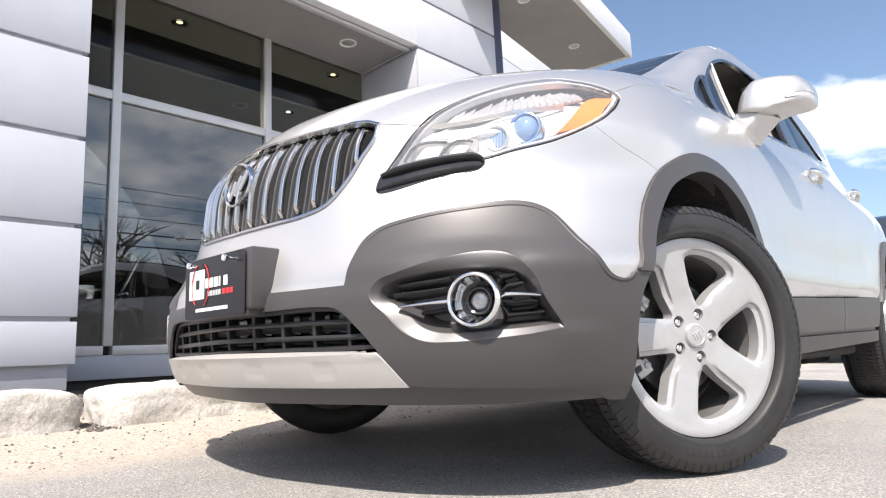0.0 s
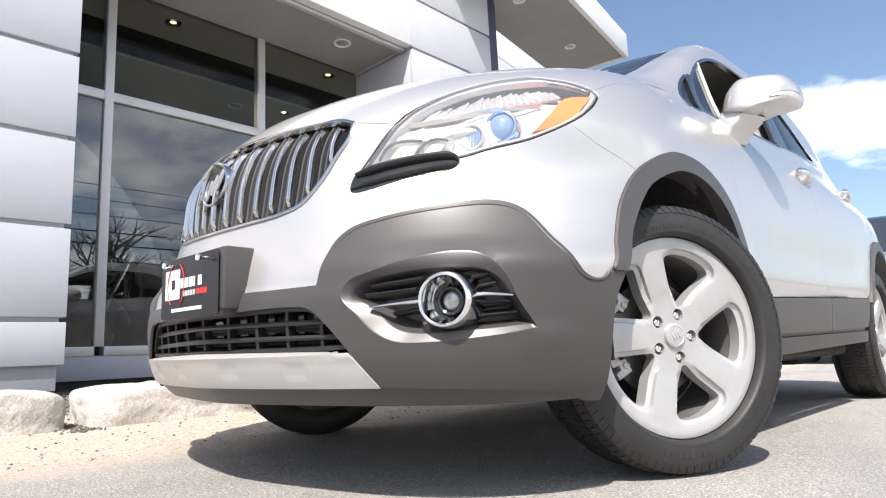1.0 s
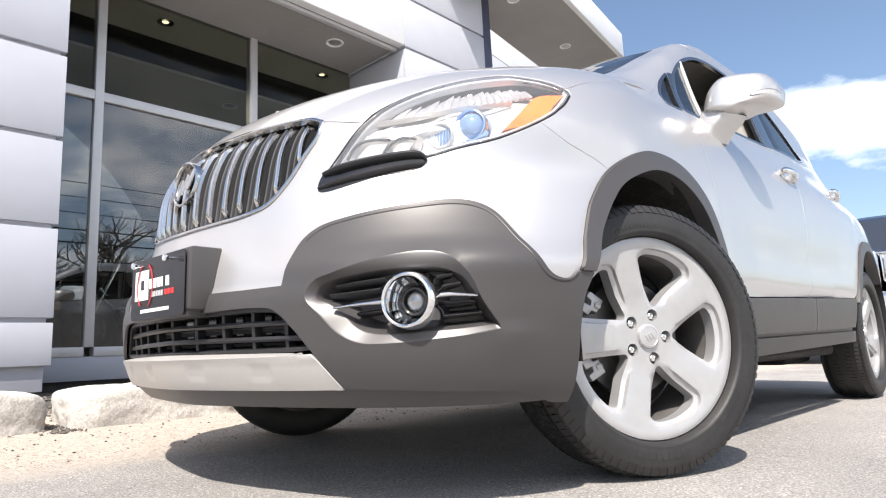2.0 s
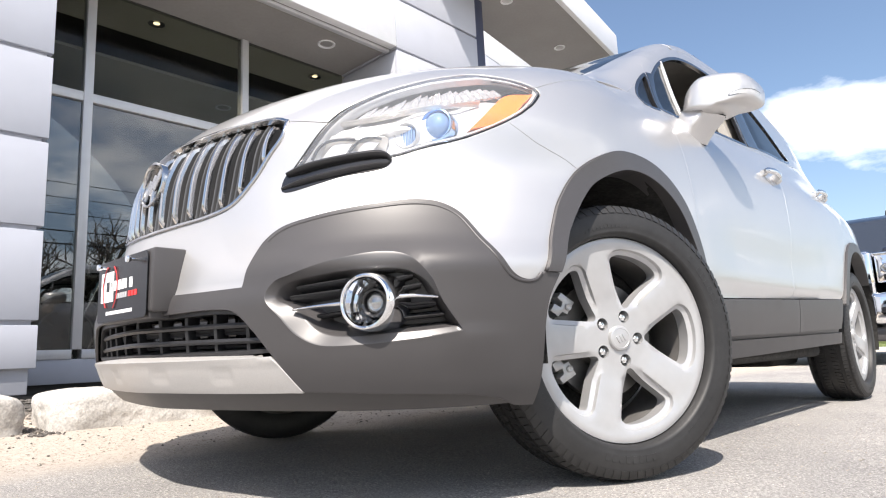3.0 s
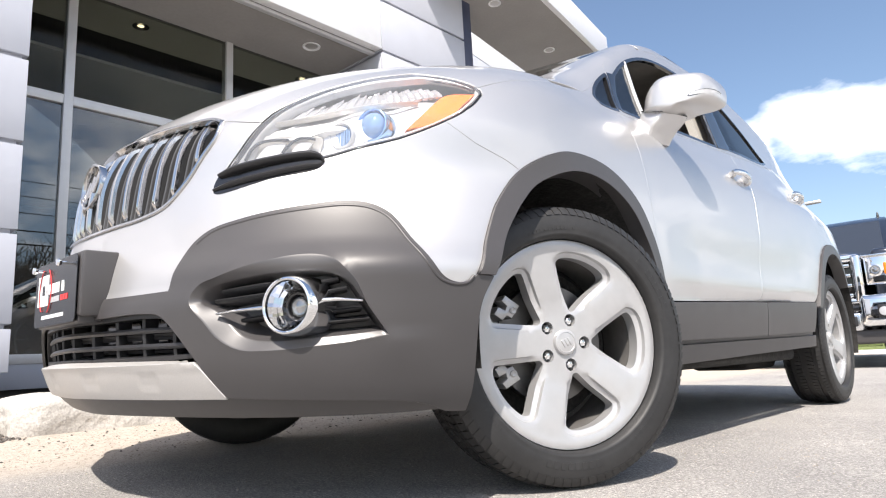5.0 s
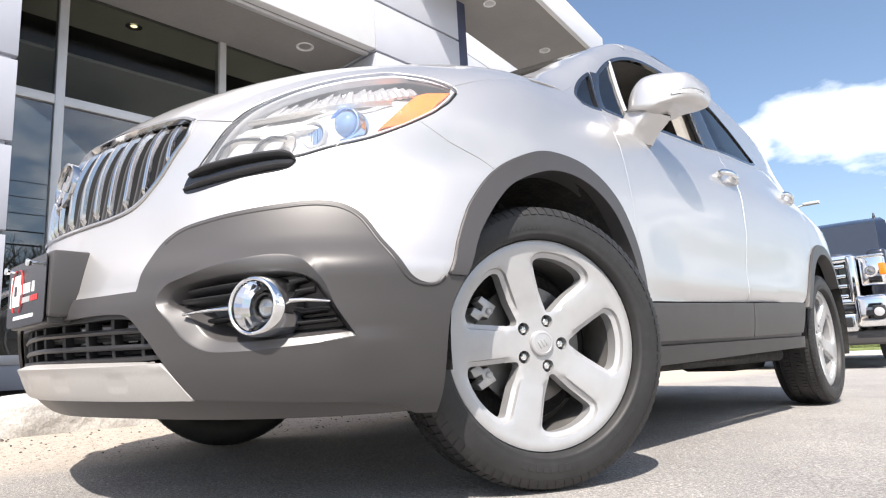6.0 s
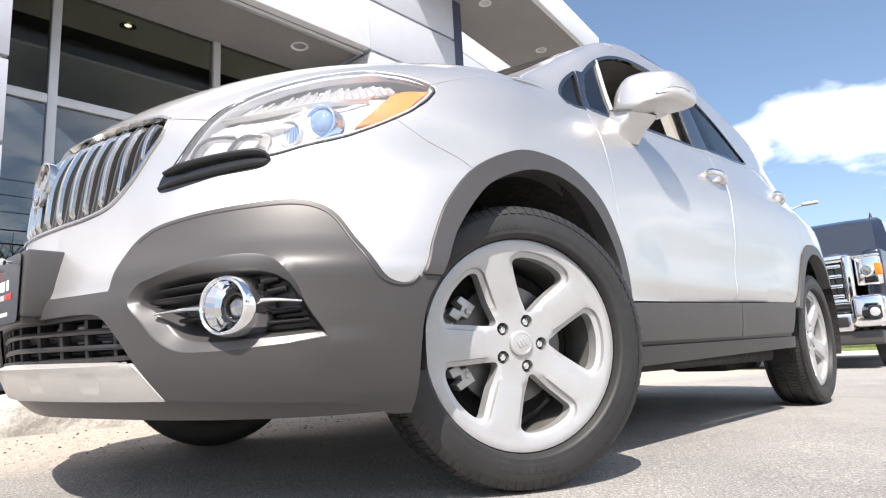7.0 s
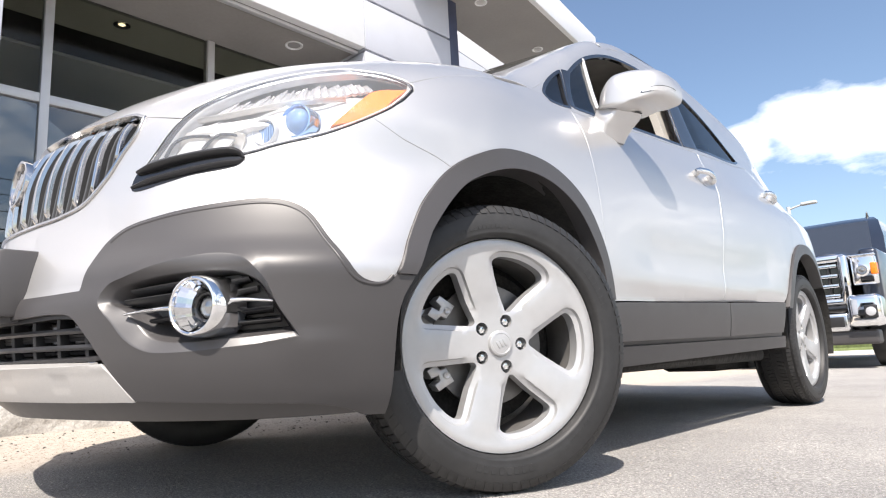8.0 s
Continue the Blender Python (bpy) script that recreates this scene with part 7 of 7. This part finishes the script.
        rounded("amber_corner", (min(sx * 0.925, sx * 0.99), 0.062, 1.04), (max(sx * 0.925, sx * 0.99), 0.2, 1.18), 0.015, AMBER, hl, "amber corner lamp")
        rounded("lamp_brow", (min(sx * 0.73, sx * 0.985), 0.055, 1.265), (max(sx * 0.73, sx * 0.985), 0.24, 1.285), 0.006, CHROME, hl, "chrome brow")
        rounded("bumper_end", (min(sx * 0.66, sx * 1.0), -0.10, 0.46), (max(sx * 0.66, sx * 1.0), 0.26, 0.82), 0.06, CHROME, t, "chrome bumper end", seg=4)
        fogp = rounded("fog_pocket", (min(sx * 0.83, sx * 0.96), -0.106, 0.55), (max(sx * 0.83, sx * 0.96), -0.05, 0.70), 0.015, BLACK, t, "black fog lamp pocket")
        bm = bmesh.new()
        lathe(bm, [(-0.108, 0.05), (-0.114, 0.045), (-0.118, 0.0005)], 20, "Y")
        part("fog_lens", moved(bm, Matrix.Translation((sx * 0.895, 0, 0.625))), LAMP_SILVER, fogp, "round fog lamp")
        rounded("tow_pocket", (min(sx * 0.44, sx * 0.62), -0.045, 0.47), (max(sx * 0.44, sx * 0.62), 0.0, 0.59), 0.012, BLACK, t, "black tow hook pocket")
    rounded("bumper", (-0.665, -0.04, 0.42), (0.665, 0.22, 0.63), 0.03, SATIN_CHROME, t, "satin chrome bumper bar", seg=3)
    rounded("bumper_step", (-0.66, -0.02, 0.635), (0.66, 0.20, 0.715), 0.02, GLOSSY_BLACK, t, "dark bumper step")
    rounded("air_dam", (-0.92, 0.0, 0.27), (0.92, 0.25, 0.43), 0.03, CLAD, t, "grey plastic air dam")
    bm = bmesh.new()
    lathe(bm, [(0.0, 0.06), (0.02, 0.05), (0.03, 0.02), (0.09, 0.012), (0.11, 0.0005)], 12, "Z")
    part("roof_antenna", moved(bm, Matrix.Translation((0.62, 2.45, 2.045))), BLACK, t, "small dark roof antenna")
    for yy in (0.95, 4.6):
        for sx in (-1, 1):
            bm = bmesh.new()
            lathe(bm, [(-0.12, 0.24), (-0.135, 0.33), (-0.11, 0.39), (0.11, 0.39), (0.135, 0.33), (0.12, 0.24), (0.06, 0.20), (0.05, 0.001)], 40)
            w = part("wheel", moved(bm, pose(sx * 0.86, yy, 0.39, 0, 0, 0 if sx > 0 else 180)), RUBBER, t, "black tyre")
            bm = bmesh.new()
            lathe(bm, [(0.125, 0.235), (0.10, 0.20), (0.08, 0.10), (0.11, 0.05), (0.112, 0.001)], 10)
            part("rim", moved(bm, pose(sx * 0.86, yy, 0.39, 0, 0, 0 if sx > 0 else 180)), ALLOY, w, "silver rim")
    rounded("underside", (-0.7, 0.3, 0.36), (0.7, 5.6, 0.56), 0.03, LINER, t, "dark frame and axles")
    return t


CAR_DARK = material("dark_screen", (0.03, 0.035, 0.045), 0.05, coat=1.0)
pickup(-0.48, 7.2)

# ---- far side of the lot ----
CONCRETE = material("pale_concrete", (0.52, 0.51, 0.49), 0.8, vary=((3, 0.08), (40, 0.08)), bump=((80, 0.2, 0.002),))
TURF = material("spring_turf", (0.16, 0.20, 0.07), 0.9, vary=((3, 0.3), (60, 0.4)), bump=((90, 0.8, 0.03),))
tagged(slab("kerb", (-14, 14.6, -0.10), (2, 15.6, 0.06), CONCRETE, None, 0.02), "pale concrete kerb and walk", "kerb", kind="structure")
tagged(slab("verge", (-14, 15.61, -0.10), (2, 24, 0.12), TURF, None, 0.05), "strip of dry spring grass", "grass", kind="structure")
rnd = random.Random(4)
gv, gf = [], []
for _ in range(5000):
    x, y, h = rnd.uniform(-12, 1.8), 15.7 + abs(rnd.gauss(0, 1.4)), rnd.uniform(0.05, 0.16)
    k = len(gv)
    dx = rnd.uniform(-0.05, 0.05)
    gv += [(x - 0.012, y, 0.11), (x + 0.012, y, 0.11), (x + dx, y + rnd.uniform(-0.04, 0.04), 0.11 + h)]
    gf.append((k, k + 1, k + 2))
tagged(mesh_object("grass", gv, gf, TURF, smooth=False), "short dry spring grass blades on the verge", "grass", kind="stuff")


def street_lamp(x, y, h, way):
    s = tagged(new("street_lamp"), "pale metal street lamp with a single arm", "street lamp")
    s.location = (x, y, 0)
    bm = bmesh.new()
    tube(bm, [(0, 0, 0), (0, 0, h)], [0.11, 0.09], 12)
    part("pole", bm, FRAME, s, "pale metal pole")
    bm = bmesh.new()
    tube(bm, [(0, 0, h - 0.15), (way * 0.5, 0, h - 0.03), (way * 0.75, 0, h)], 0.05, 10)
    part("arm", bm, FRAME, s)
    rounded("lamp_head", (min(way * 0.6, way * 1.35), -0.16, h - 0.06), (max(way * 0.6, way * 1.35), 0.16, h + 0.09), 0.05, FRAME, s, "flat lamp head")
    return s


street_lamp(-7.05, 35.0, 7.3, 1)

# ---- behind the camera: road side trees and wires that the window mirrors ----
BARK = material("grey_bark", (0.10, 0.085, 0.07), 0.9, vary=((8, 0.3),), bump=((30, 0.5, 0.02),))


def bare_tree(x, y, h, seed):
    r = random.Random(seed)
    t = tagged(new("tree"), "bare deciduous tree with fine branching twigs", "tree", group="bare trees across the road")
    t.location = (x, y, 0)
    trunk = bmesh.new()
    crown = bmesh.new()

    def grow(p, d, length, rad, depth):
        q = p + d * length * 0.55 + Vector((r.uniform(-1, 1), r.uniform(-1, 1), 0)) * length * 0.06
        e = q + (d + Vector((r.uniform(-0.2, 0.2), r.uniform(-0.2, 0.2), r.uniform(-0.05, 0.15)))).normalized() * length * 0.45
        tube(trunk if depth == 0 else crown, [p, q, e], [rad, rad * 0.82, rad * 0.66], 7 if depth < 2 else 4, caps=False)
        if depth >= 5:
            return
        for k in range(3 if depth < 4 else 2):
            a = r.uniform(0, 6.3)
            s = Vector((math.cos(a), math.sin(a), r.uniform(-0.1, 0.5)))
            grow(q if k == 0 and depth else e, (d * 0.75 + s * r.uniform(0.5, 0.85)).normalized(), length * r.uniform(0.6, 0.78), rad * 0.6, depth + 1)

    grow(Vector((0, 0, 0)), Vector((r.uniform(-0.05, 0.05), 0, 1)).normalized(), h * 0.30, h * 0.025, 0)
    part("trunk", trunk, BARK, t, "grey trunk")
    part("crown", crown, BARK, t, "bare branches and twigs")
    return t


for k in range(12):
    bare_tree(34 + 3 * math.sin(k * 2.1), 2 + 2.1 * k, 11.2 + 1.0 * math.sin(k * 1.7), 30 + k)
for k in range(6):
    bare_tree(24 + 4.5 * k + 2 * math.sin(k * 1.9), 44 - 3.2 * k, 8.6 + 1.2 * math.sin(k * 2.3), 60 + k)
WIRE = material("black_wire", (0.02, 0.02, 0.02), 0.6)
for z, rad, sag in ((7.1, 0.037, 0.5), (7.75, 0.032, 0.5), (8.5, 0.019, 0.4), (9.3, 0.017, 0.4), (10.0, 0.017, 0.35)):
    bm = bmesh.new()
    tube(bm, [(25.0, yy, z - sag * (1 - ((yy - 7) / 30) ** 2)) for yy in np.linspace(-23, 37, 25)], rad, 6)
    tagged(part("power_line", bm, WIRE, None), "black overhead wire between two poles", "cable", group="overhead wires")
for yy in (-23, 37):
    bm = bmesh.new()
    tube(bm, [(25.12, yy, -0.1), (25.12, yy, 10.8)], [0.17, 0.12], 12)
    box(bm, (24.5, yy - 0.06, 9.85), (25.7, yy + 0.06, 10.0), 0.01)
    tagged(part("utility_pole", bm, BARK, None), "weathered wooden utility pole with a crossarm", "pole", group="utility poles")
